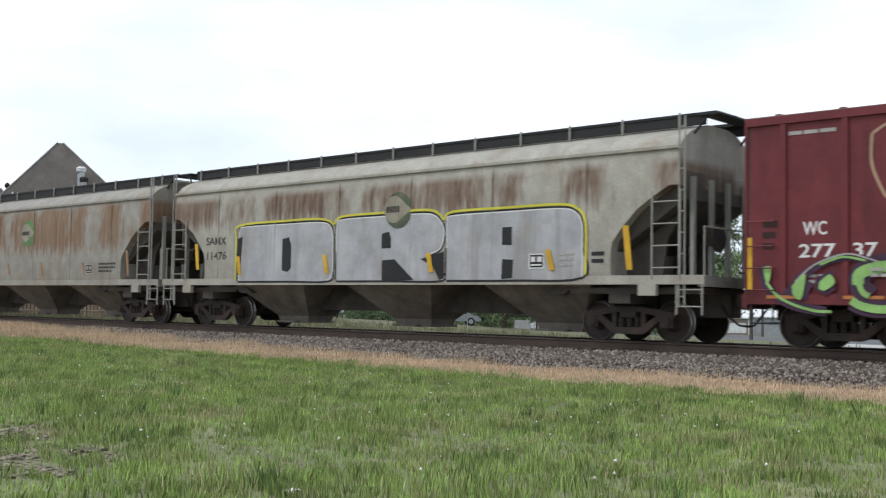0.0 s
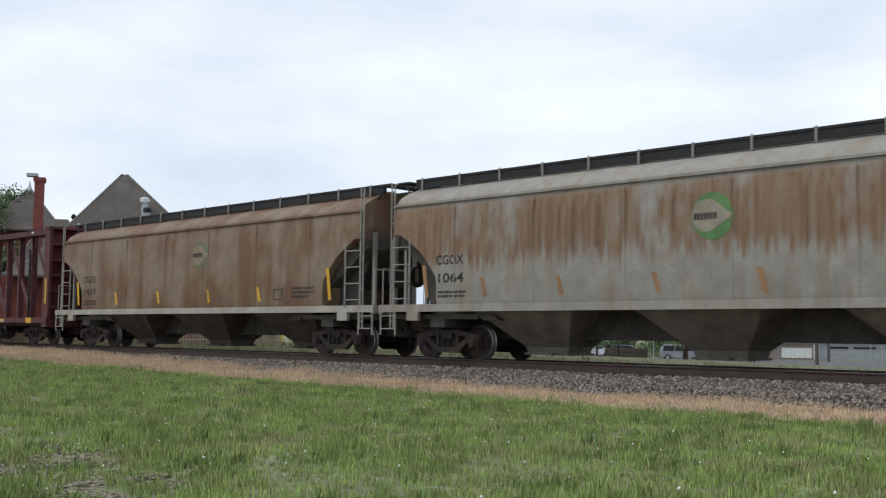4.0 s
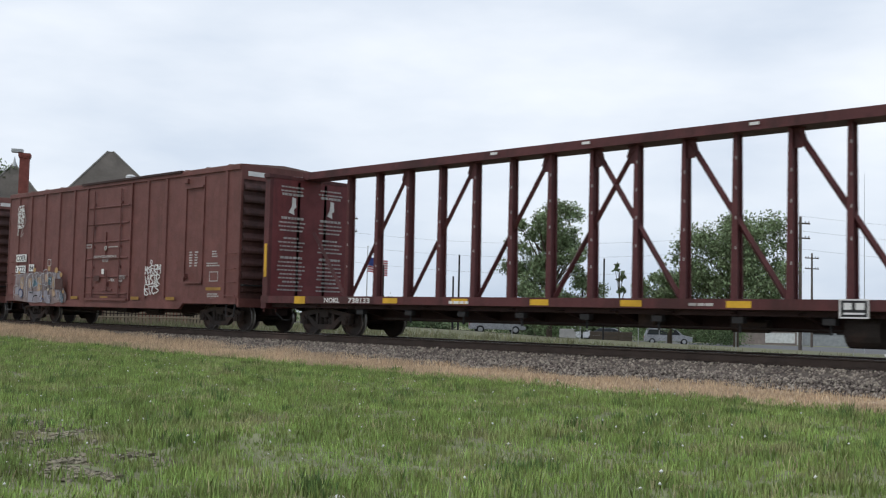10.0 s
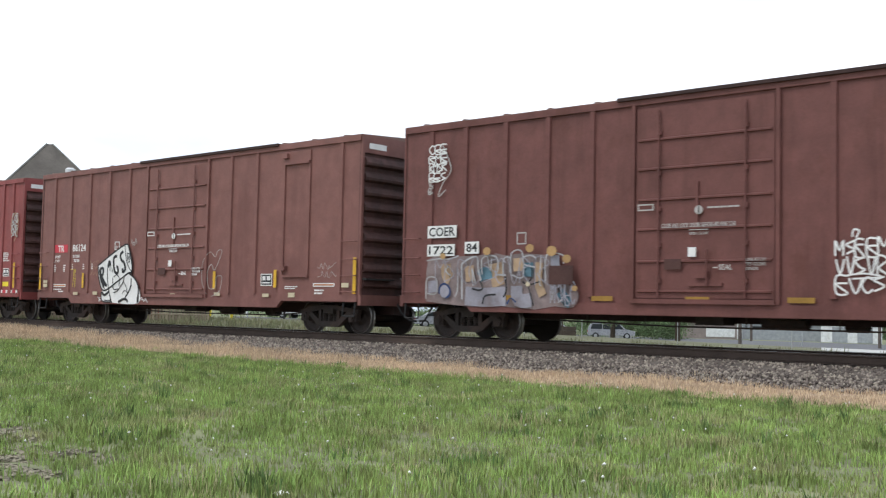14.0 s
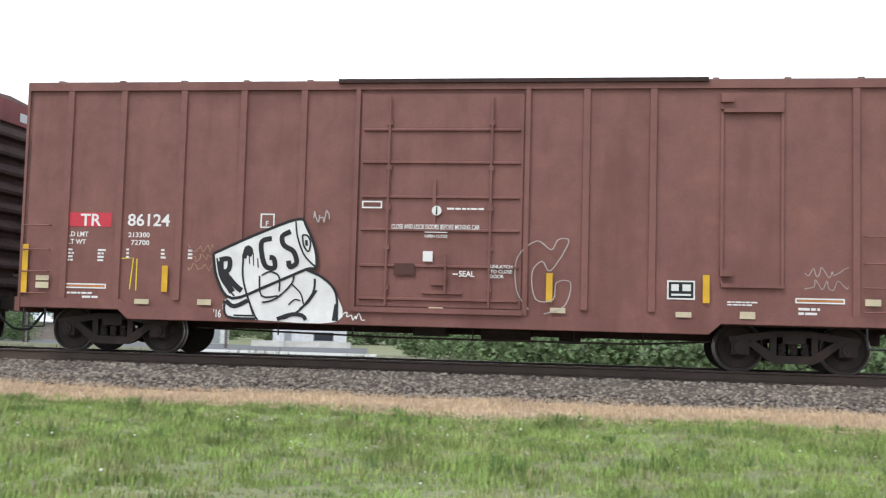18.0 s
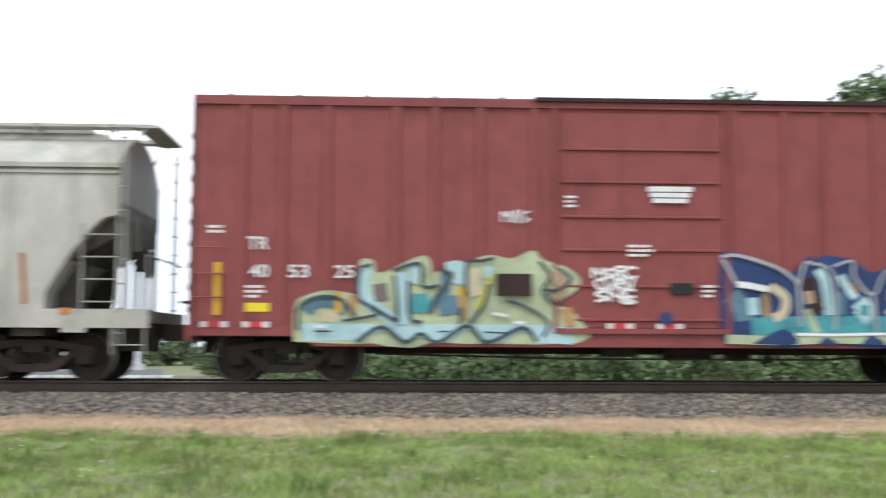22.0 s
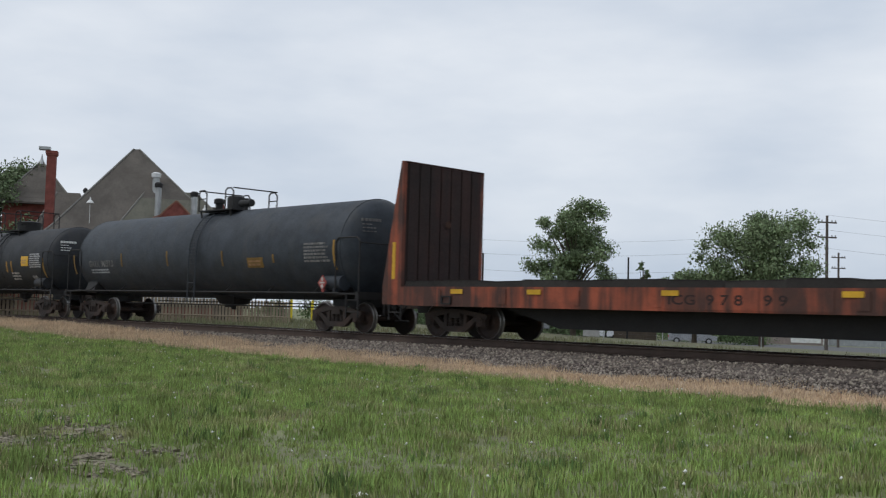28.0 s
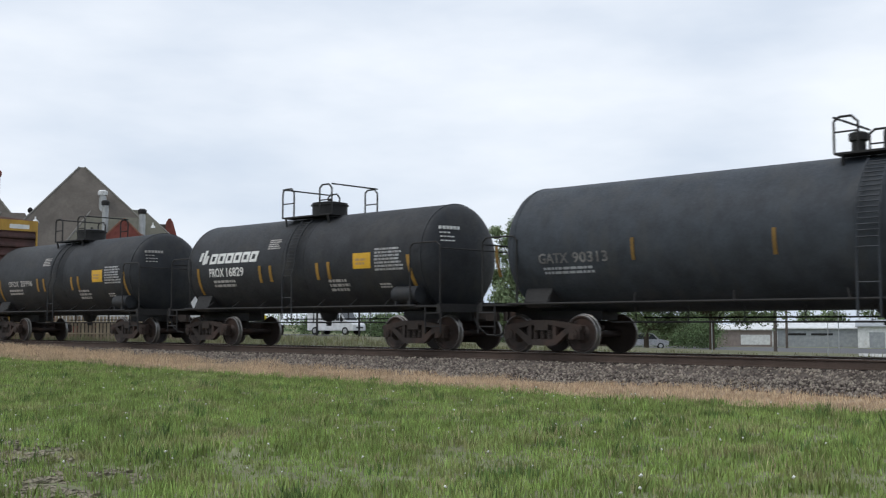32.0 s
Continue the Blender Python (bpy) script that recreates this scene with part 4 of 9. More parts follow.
    hb = part("hatch_cover", bm, paint, car)
    hb.matrix_basis = pose(-half + 2.0, 0, top + 0.1)
    for i in range(1, 6):
        again(hb, car, pose(-half + 2.0 + (2 * half - 4.0) * i / 5, 0, top + 0.1))
    for s in (-1, 1):
        bm = bmesh.new()
        box(bm, *sorted((s * (half + 0.1), s * (half + 0.55))), -1.0, 1.0, top + 0.1, top + 0.14)
        pipe(bm, [(s * (half + 0.3), -0.95, top + 0.12), (s * half, -1.0, top - 0.25)], 0.025, 6)
        pipe(bm, [(s * (half + 0.3), 0.95, top + 0.12), (s * half, 1.0, top - 0.25)], 0.025, 6)
        part("end_platform", bm, wm, car)
    truck(car, -truck_x)
    truck(car, truck_x)
    coupler(car, half + 0.1)
    return car


def tank_y(z, r, axis):
    return -math.sqrt(max(0.01, r * r - (z - axis) ** 2))


def tank_plate(name, x0, x1, z0, z1, r, axis, mat, car, label="", lean=0.0, n=6):
    """A thin plate or painted mark that follows the tank's curve."""
    bm = bmesh.new()
    rows = []
    for i in range(n + 1):
        z = z0 + (z1 - z0) * i / n
        dx = lean * (i / n)
        out, inn = tank_y(z, r + 0.012, axis), tank_y(z, r + 0.002, axis)
        rows.append([bm.verts.new(p) for p in ((x0 + dx, out, z), (x1 + dx, out, z), (x1 + dx, inn, z), (x0 + dx, inn, z))])
    for a, b in zip(rows, rows[1:]):
        for i in range(4):
            bm.faces.new((a[i], a[(i + 1) % 4], b[(i + 1) % 4], b[i]))
    bm.faces.new(rows[0])
    bm.faces.new(rows[-1])
    return part(name, bm, mat, car, label)


def tank_print(name, x, z, w, h, lines, r, axis, mat, car, seed=1):
    rnd = random.Random(seed)
    bm = bmesh.new()
    for i in range(lines):
        zz, xx, end = z + h * (lines - 1 - i) / lines, x, x + w * rnd.uniform(0.75, 1.0)
        while xx < end - 0.02:
            b = min(end - xx, rnd.uniform(0.5, 2.0) * h / lines)
            y0, y1 = tank_y(zz, r + 0.012, axis), tank_y(zz + 0.6 * h / lines, r + 0.012, axis)
            v = [bm.verts.new(p) for p in ((xx, y0, zz), (xx + b, y0, zz), (xx + b, y1, zz + 0.6 * h / lines), (xx, y1, zz + 0.6 * h / lines))]
            bm.faces.new(v)
            xx += b + 0.3 * h / lines
    return part(name, bm, mat, car)


def tank_letters(text, x, z, h, w, r, axis, mat, car, name="lettering"):
    ob = lettering(text, h, mat, car, x, z, 0, w, name)
    for v in ob.data.vertices:
        v.co.y += tank_y(v.co.z, r + 0.01, axis)
    return ob


def tank_car(name, label, xc, paint, half, r, axis, truck_x, dome=0.0, dome_w=3.6, fittings="cage", head=0.62):
    car = new_car(name, label, "tank car", xc)
    bm = bmesh.new()
    prof = [(-half + head * (1 - math.sin(a)), r * math.cos(a)) for a in [math.pi / 2 * (1 - k / 7) for k in range(0, 8)]]
    prof = [(x, max(rr, 0.02)) for x, rr in prof]
    lathe(bm, prof + [(-x, rr) for x, rr in reversed(prof)], "x", 56, (0, 0, axis))
    part("tank_shell", bm, paint, car, smooth=True)
    for x in (-half + head, half - head, dome - 0.45, dome + 0.45):
        bm = bmesh.new()
        lathe(bm, [(x - 0.03, r - 0.05), (x - 0.03, r + 0.007), (x + 0.03, r + 0.007), (x + 0.03, r - 0.05)], "x", 48, (0, 0, axis))
        part("weld_band", bm, paint, car, smooth=True)
    for s in (-1, 1):
        bm = bmesh.new()
        x = s * truck_x
        prism(bm, [(-1.15, 1.0), (-1.25, 1.12), (-0.95, axis - 0.55), (0.95, axis - 0.55), (1.25, 1.12), (1.15, 1.0)], "x", x - 0.35, x + 0.35)
        box(bm, x - 1.1, s * (half + 0.25) if s > 0 else x + 1.1, -0.3, 0.3, 0.72, 1.12) if s > 0 else box(bm, -half - 0.25, x + 1.1, -0.3, 0.3, 0.72, 1.12)
        part("bolster", bm, BLACK, car)
        bm = bmesh.new()
        a, b = sorted((s * (half - 0.65), s * (half + 0.3)))
        box(bm, a, b, -1.5, 1.5, 1.04, 1.09)
        box(bm, *sorted((s * (half + 0.22), s * (half + 0.32))), -1.52, 1.52, 0.92, 1.12)
        part("end_deck", bm, BLACK, car)
        bm = bmesh.new()
        e = s * (half + 0.27)
        pipe(bm, [(e, -1.45, 1.1), (e, -1.45, 2.5), (e - s * 0.12, -1.45, 2.6), (e - s * 0.9, -1.45, 2.6), (e - s * 1.0, -1.45, 2.5), (e - s * 1.0, -1.45, 1.05)], 0.022, 6)
        pipe(bm, [(e, -1.45, 2.45), (e, 1.45, 2.45), (e, 1.45, 1.1)], 0.022, 6)
        part("end_handrail", bm, BLACK, car)
        ladder(car, s * (half + 0.1), -1.52, 0.42, 1.05, 0.5, 2, BLACK, "x", 0.016, "sill_step")
    bm = bmesh.new()
    for s in (-1, 1):
        pipe(bm, [(-half + 0.5, s * 1.5, 1.08), (half - 0.5, s * 1.5, 1.08)], 0.026, 8)
        n = 7
        for i in range(n):
            x = -half + 1.6 + (2 * half - 3.2) * i / (n - 1)
            pipe(bm, [(x, s * 1.5, 1.08), (x - 0.18, s * (r - 0.28), 1.28)], 0.02, 5)
    part("side_handrail", bm, BLACK, car)
    bm = bmesh.new()
    for y, z in ((0.75, 0.78), (-0.55, 0.68)):
        pipe(bm, [(-truck_x + 1.5, y, z), (truck_x - 1.5, y, z)], 0.02, 6)
        n = max(5, int((truck_x - 1.5) * 1.6))
        for i in range(n):
            x = (-1 + 2 * (i + 0.5) / n) * (truck_x - 1.5)
            rod(bm, (x, y, z - 0.03), (x, y, axis - math.sqrt(r * r - y * y) + 0.02), 0.016, 5)
    part("brake_rod", bm, BLACK, car)
    # dome platform
    zt = axis + r
    rail_h = 0.78 if fittings == "cage" else 0.64
    bm = bmesh.new()
    box(bm, dome - dome_w / 2, dome + dome_w / 2, -0.88, -0.42, zt - 0.06, zt - 0.02)
    box(bm, dome - dome_w / 2, dome + dome_w / 2, 0.42, 0.88, zt - 0.06, zt - 0.02)
    for x in (dome - dome_w / 2 + 0.15, dome + dome_w / 2 - 0.15):
        for s in (-1, 1):
            pipe(bm, [(x, s * 0.86, zt - 0.04), (x, s * 0.8, zt - 0.32)], 0.03, 6)
    platform = part("dome_platform", bm, BLACK, car)
    for s in (-1, 1):
        y = s * 0.85
        for a, b in ((dome - dome_w / 2, dome - 0.55), (dome + 0.55, dome + dome_w / 2)):
            bm = bmesh.new()
            for zz in (0.36, rail_h):
                pts = [(a, y, zt - 0.02), (a, y, zt + zz - 0.08), (a + 0.1, y, zt + zz), (b - 0.12, y, zt + zz), (b, y, zt + zz - 0.12), (b, y, zt - 0.02)]
                if zz > 0.5:
                    pipe(bm, pts, 0.024, 6)
                else:
                    pipe(bm, [(a, y, zt + zz), (b, y, zt + zz)], 0.018, 6)
            part("platform_rail", bm, BLACK, platform)
        bm = bmesh.new()
        pipe(bm, [(dome - dome_w / 2 if s < 0 else dome + dome_w / 2, -0.85, zt + rail_h), (dome - dome_w / 2 if s < 0 else dome + dome_w / 2, 0.85, zt + rail_h)], 0.022, 6)
        part("platform_rail", bm, BLACK, platform)
    bm = bmesh.new()
    if fittings == "cage":
        lathe(bm, [(zt - 0.1, 0.5), (zt + 0.34, 0.5), (zt + 0.38, 0.5), (zt + 0.43, 0.2)], "z", 24, (dome, 0, 0))
        lathe(bm, [(zt + 0.3, 0.54), (zt + 0.33, 0.54)], "z", 24, (dome, 0, 0))
        rod(bm, (dome, 0, zt + 0.38), (dome, 0, zt + 0.5), 0.05, 8)
        part("valve_housing", bm, BLACK, car, smooth=True)
    else:
        lathe(bm, [(zt - 0.1, 0.3), (zt + 0.4, 0.3), (zt + 0.46, 0.28), (zt + 0.52, 0.14)], "z", 22, (dome - 0.1, 0, 0))
        part("manway", bm, BLACK, car, smooth=True)
        bm = bmesh.new()
        lathe(bm, [(zt - 0.05, 0.13), (zt + 0.25, 0.13), (zt + 0.27, 0.18), (zt + 0.4, 0.18), (zt + 0.44, 0.1)], "z", 14, (dome - 0.8, -0.2, 0))
        part("vent_valve", bm, BLACK, car, smooth=True)
        bm = bmesh.new()
        rod(bm, (dome + 0.5, -0.2, zt + 0.2), (dome + 1.1, -0.2, zt + 0.2), 0.12, 12)
        rod(bm, (dome + 0.8, -0.2, zt - 0.05), (dome + 0.8, -0.2, zt + 0.36), 0.07, 10)
        part("relief_valve", bm, BLACK, car, smooth=True)
    # ladder bent to the tank's side
    bm = bmesh.new()
    lx = dome + 0.05 if fittings == "cage" else dome - 0.15
    arc = [(-(r + 0.1) * math.sin(a), axis + (r + 0.1) * math.cos(a)) for a in [radians(36 + 8 * k) for k in range(8)]] + [(-1.56, axis - 0.3), (-1.56, 0.75)]
    for u in (-0.2, 0.2):
        pipe(bm, [(lx + u, y, z) for y, z in arc], 0.022, 6)
    for k in range(1, 19):
        i = k / 19 * (len(arc) - 1)
        j, f = int(i), i - int(i)
        y, z = (arc[j][q] * (1 - f) + arc[j + 1][q] * f for q in (0, 1))
        rod(bm, (lx - 0.2, y, z), (lx + 0.2, y, z), 0.014, 6)
    part("side_ladder", bm, paint, car)
    bm = bmesh.new()
    wide = 1.0 if fittings == "cage" else 2.3
    lathe(bm, [(axis - r - 0.22, 0.13), (axis - r - 0.18, 0.2 * wide), (axis - r - 0.06, 0.24 * wide), (axis - r + 0.1, 0.3 * wide)], "z", 18, (dome, 0, 0))
    rod(bm, (dome, 0, axis - r - 0.36), (dome, 0, axis - r - 0.2), 0.08, 10)
    rod(bm, (dome - 0.5, 0, axis - r - 0.26), (dome + 0.1, 0, axis - r - 0.26), 0.025, 8)
    part("bottom_outlet", bm, BLACK, car, smooth=True)
    bm = bmesh.new()
    rod(bm, (half - 1.42, -1.22, 1.36), (half - 0.6, -1.22, 1.36), 0.21, 16)
    for k in (-1.25, -0.8):
        box(bm, half + k - 0.03, half + k + 0.03, -1.44, -1.0, 1.1, 1.2)
    part("air_reservoir", bm, paint, car, smooth=True)
    truck(car, -truck_x)
    truck(car, truck_x)
    coupler(car, half + 0.2)
    return car


# ---- the train, first car to last ----
POSTS = (-6.88, -5.85, -4.7, -3.57, -2.45, 2.57, 3.7, 7.02)
wc = boxcar("maroon_boxcar", "maroon steel boxcar with white stencils and green graffiti", -1.44, BOX_D, top=4.23, posts=(-7.0, -5.87, -4.7, -3.5, -2.45, 2.57, 3.7, 4.8, 5.9, 7.0), hatch=None)
c1 = hopper("grey_covered_hopper", "weathered grey covered hopper with large silver graffiti panel", -18.95, HOP_A, 8.4, 6.95, chutes=((-4.26, 3.0, 0.2), (0.3, 3.0, 0.2), (4.8, 3.0, 0.2)))
c2 = hopper("rusty_covered_hopper", "grey covered hopper with heavy rust streaks and green emblem", -37.04, HOP_B, 8.36, 6.95, chutes=((-4.26, 3.0, 0.2), (0.3, 3.0, 0.2), (4.8, 3.0, 0.2)))
c3 = hopper("brown_covered_hopper", "brown-stained covered hopper with faded green emblem", -55.17, HOP_C, 8.45, 6.9, sill_mat=HOP_A, chutes=((-4.26, 3.0, 0.2), (0.3, 3.0, 0.2), (4.8, 3.0, 0.2)))


def centrebeam(xc, half=11.1, truck_x=9.14):
    car = new_car("centrebeam_flatcar", "empty dark red centre-beam flatcar with braced posts and bulkheads", "flatcar", xc)
    top = 4.72
    for s in (-1, 1):
        boxes("side_sill", [(-half - 0.26, half, *sorted((s * 1.42, s * 1.6)), 0.86, 1.06)], BEAM, car)
        # lower sill near black: the shade below the red band is put into its colour
        boxes("lower_sill", [(-half - 0.26, half, *sorted((s * 1.3, s * 1.36)), 0.74, 0.9)], BOX_DARK, car)
    bm = bmesh.new()
    box(bm, -half, half, -1.45, 1.45, 0.98, 1.04)
    box(bm, -half, half, -0.3, 0.3, 0.45, 0.98)
    for i in range(16):
        x = -half + (i + 0.5) * 2 * half / 16
        prism(bm, [(-1.5, 0.8), (1.5, 0.8), (0.4, 0.55), (-0.4, 0.55)], "x", x - 0.06, x + 0.06)
    part("deck", bm, BOX_DARK, car)
    bm = bmesh.new()
    box(bm, -half - 0.15, half - 0.3, -0.28, 0.28, top - 0.2, top)
    box(bm, -half - 0.15, half - 0.3, -0.34, 0.34, top - 0.22, top - 0.17)
    part("top_beam", bm, BEAM, car)
    xs = [-9.39 + 1.2145 * i for i in range(16)]
    bm = bmesh.new()
    section = [(-1, -0.12), (1, -0.12), (1, -0.07), (0.4, -0.07), (0.4, 0.07), (1, 0.07), (1, 0.12), (-1, 0.12), (-1, 0.07), (-0.4, 0.07), (-0.4, -0.07), (-1, -0.07)]
    foot, head = ([bm.verts.new((w * u, y, z)) for u, y in section] for w, z in ((0.08, 1.04), (0.046, top - 0.2)))
    for i in range(12):
        bm.faces.new((foot[i], foot[(i + 1) % 12], head[(i + 1) % 12], head[i]))
    p0 = part("post", bm, BEAM, car)
    p0.matrix_basis = pose(xs[0], 0, 0)
    for x in xs[1:]:
        again(p0, car, pose(x, 0, 0))
    # pale spots painted on each post for sky showing through its holes
    bm = bmesh.new()
    for k in range(4):
        box(bm, 0.018, 0.042, -0.126, -0.118, 1.9 + 0.62 * k, 1.97 + 0.62 * k)
    w0 = tagged(part("worn_print", bm, DULL_WHITE, car), kind="stuff")
    w0.matrix_basis = pose(xs[0], 0, 0)
    for i, x in enumerate(xs[1:]):
        tagged(again(w0, car, pose(x, 0, (0.0, 0.21, -0.13, 0.32)[i % 4])), kind="stuff")
    def brace(a, za, b, zb):
        bm = bmesh.new()
        rod(bm, (a, 0, za), (b, 0, zb), 0.07, 4)
        part("diagonal_brace", bm, BEAM, car)
        if zb < top - 0.4:
            return
        s = 1 if a > b else -1
        bm = bmesh.new()
        x = b - s * 0.1
        prism(bm, [(x - s * 0.03, top - 0.19), (x + s * 0.32, top - 0.19), (x + s * 0.24, top - 0.27), (x + s * 0.3, top - 0.46), (x + s * 0.2, top - 0.62), (x - s * 0.03, top - 0.62)], "y", -0.05, -0.02)
        part("gusset_plate", bm, BEAM, car)
    for a, b in ((-9.39, -6.96), (-6.96, -4.53), (-4.53, -2.1), (-2.1, 0.33)):
        brace(a + 0.12, 1.1, b - 0.1, top - 0.3)
    for a, b in ((-0.88, 1.55), (1.55, 3.98), (3.98, 6.41), (6.41, 8.83)):
        brace(b - 0.12, 1.1, a + 0.1, top - 0.3)
    brace(-9.55, 1.1, -11.0, 2.95)
    brace(9.05, 1.1, 10.6, 2.35)
    for x, z in ((6.41 - 0.06, 3.98), (half - 0.55, 3.72)):
        bm = bmesh.new()
        prism(bm, [(x - 0.03, 1.06), (x + 0.05, 1.06), (x + 0.05, z - 0.3), (x, z - 0.02), (x - 0.09, z), (x - 0.04, z - 0.3)], "y", -0.2, -0.15)
        part("strap_guide", bm, BLACK, car, "dark bent steel strap guide")
    for s in (-1, 1):
        a, b = (half - 0.42, half) if s > 0 else (-half - 0.26, -half - 0.04)
        inner = (a, a + 0.06) if s > 0 else (b - 0.06, b)
        boxes("bulkhead_post", [(a, b, -1.55, -1.43, 1.0, 4.46), (a, b, 1.43, 1.55, 1.0, 4.46), (a, b, -0.55, -0.45, 1.0, 4.4), (a, b, 0.45, 0.55, 1.0, 4.4)], BEAM, car)
        boxes("bulkhead_plate", [(*inner, -1.43, 1.43, 1.0, 4.46)], BEAM_RED, car)
        boxes("bulkhead_cap", [(a - 0.02, b + 0.02, -1.6, 1.6, 4.46, 4.56)], BEAM, car)
        boxes("bulkhead_rib", [(a + 0.07, b - 0.07, -1.43, 1.43, z - 0.06, z + 0.06) for z in (1.5, 2.1, 2.7, 3.3, 3.9)], BEAM, car)
        boxes("end_sill", [(a, b, -1.58, 1.58, 0.7, 0.995)], BEAM, car)
        plates("reflector", [((a + b) / 2 - 0.06, (a + b) / 2 + 0.06, 1.6, 2.55)], YELLOW, car, -1.555)
        if s < 0:
            ladder(car, -half - 0.34, -1.2, 0.6, 4.3, 0.42, 10, BEAM, "y", 0.016, "end_ladder")
        ladder(car, half + 0.08 if s > 0 else -half - 0.34, 1.2, 0.6, 4.3, 0.42, 10, BEAM, "y", 0.016, "end_ladder")
    for x in (-5.96, -3.57, -1.16, 1.25, 3.68, 7.07):
        plates("reflector", [(x - 0.26, x + 0.26, 0.89, 1.02)], YELLOW, car, -1.6)
    for i in range(9):
        x = -7.2 + i * 1.8
        bm = bmesh.new()
        box(bm, x - 0.12, x + 0.12, -1.5, -1.35, 0.6, 0.72)
        rod(bm, (x, -1.4, 0.62), (x, -1.4, 0.42), 0.03, 6)
        part("winch", bm, BLACK, car)
    bm = bmesh.new()
    rod(bm, (5.55, -0.9, 0.52), (6.2, -0.9, 0.52), 0.33, 18)
    rod(bm, (3.0, -0.6, 0.55), (3.8, -0.6, 0.55), 0.13, 12)
    box(bm, 0.9, 1.3, -0.8, -0.4, 0.5, 0.75)
    pipe(bm, [(-7, -0.8, 0.5), (7, -0.8, 0.5)], 0.02, 5)
    part("brake_gear", bm, GRIME, car)
    truck(car, -truck_x)
    truck(car, truck_x)
    coupler(car, half + 0.1)
    return car


c4 = centrebeam(-76.02)
c5 = boxcar("oxide_boxcar", "dull oxide-brown boxcar with pale graffiti along its base", -96.28, BOX_A, posts=POSTS)
c6 = boxcar("brown_boxcar", "reddish-brown boxcar with white cartoon-like graffiti panel", -113.21, BOX_B, posts=POSTS)
c7 = boxcar("red_boxcar", "red boxcar with teal and pale blue graffiti", -129.96, BOX_C, posts=(-6.86, -6.18, -5.41, -4.23, -3.55, -2.76, -1.82, 1.72, 2.63, 3.38, 4.25, 4.85, 5.6, 6.3, 7.0), hatch=None, plain=True)
c8 = hopper("pale_covered_hopper", "pale grey covered hopper with orange reflectors", -147.03, HOP_D, 8.1, 6.58, top=4.38, bottom=1.22, sill_deep=0.3, cut=1.2, cut_z=2.8, chutes=((-3.7, 2.9, 0.24), (0.45, 2.9, 0.24), (4.6, 2.9, 0.24)), stub=True, walk_mat=HOP_D, straight=True, round_cut=False)
c9 = tank_car("black_tank_car", "glossy black tank car with white lettering and dome platform", -162.26, TANK, 5.24, 1.36, 2.32, 4.24, -0.33, 3.25, head=0.5)


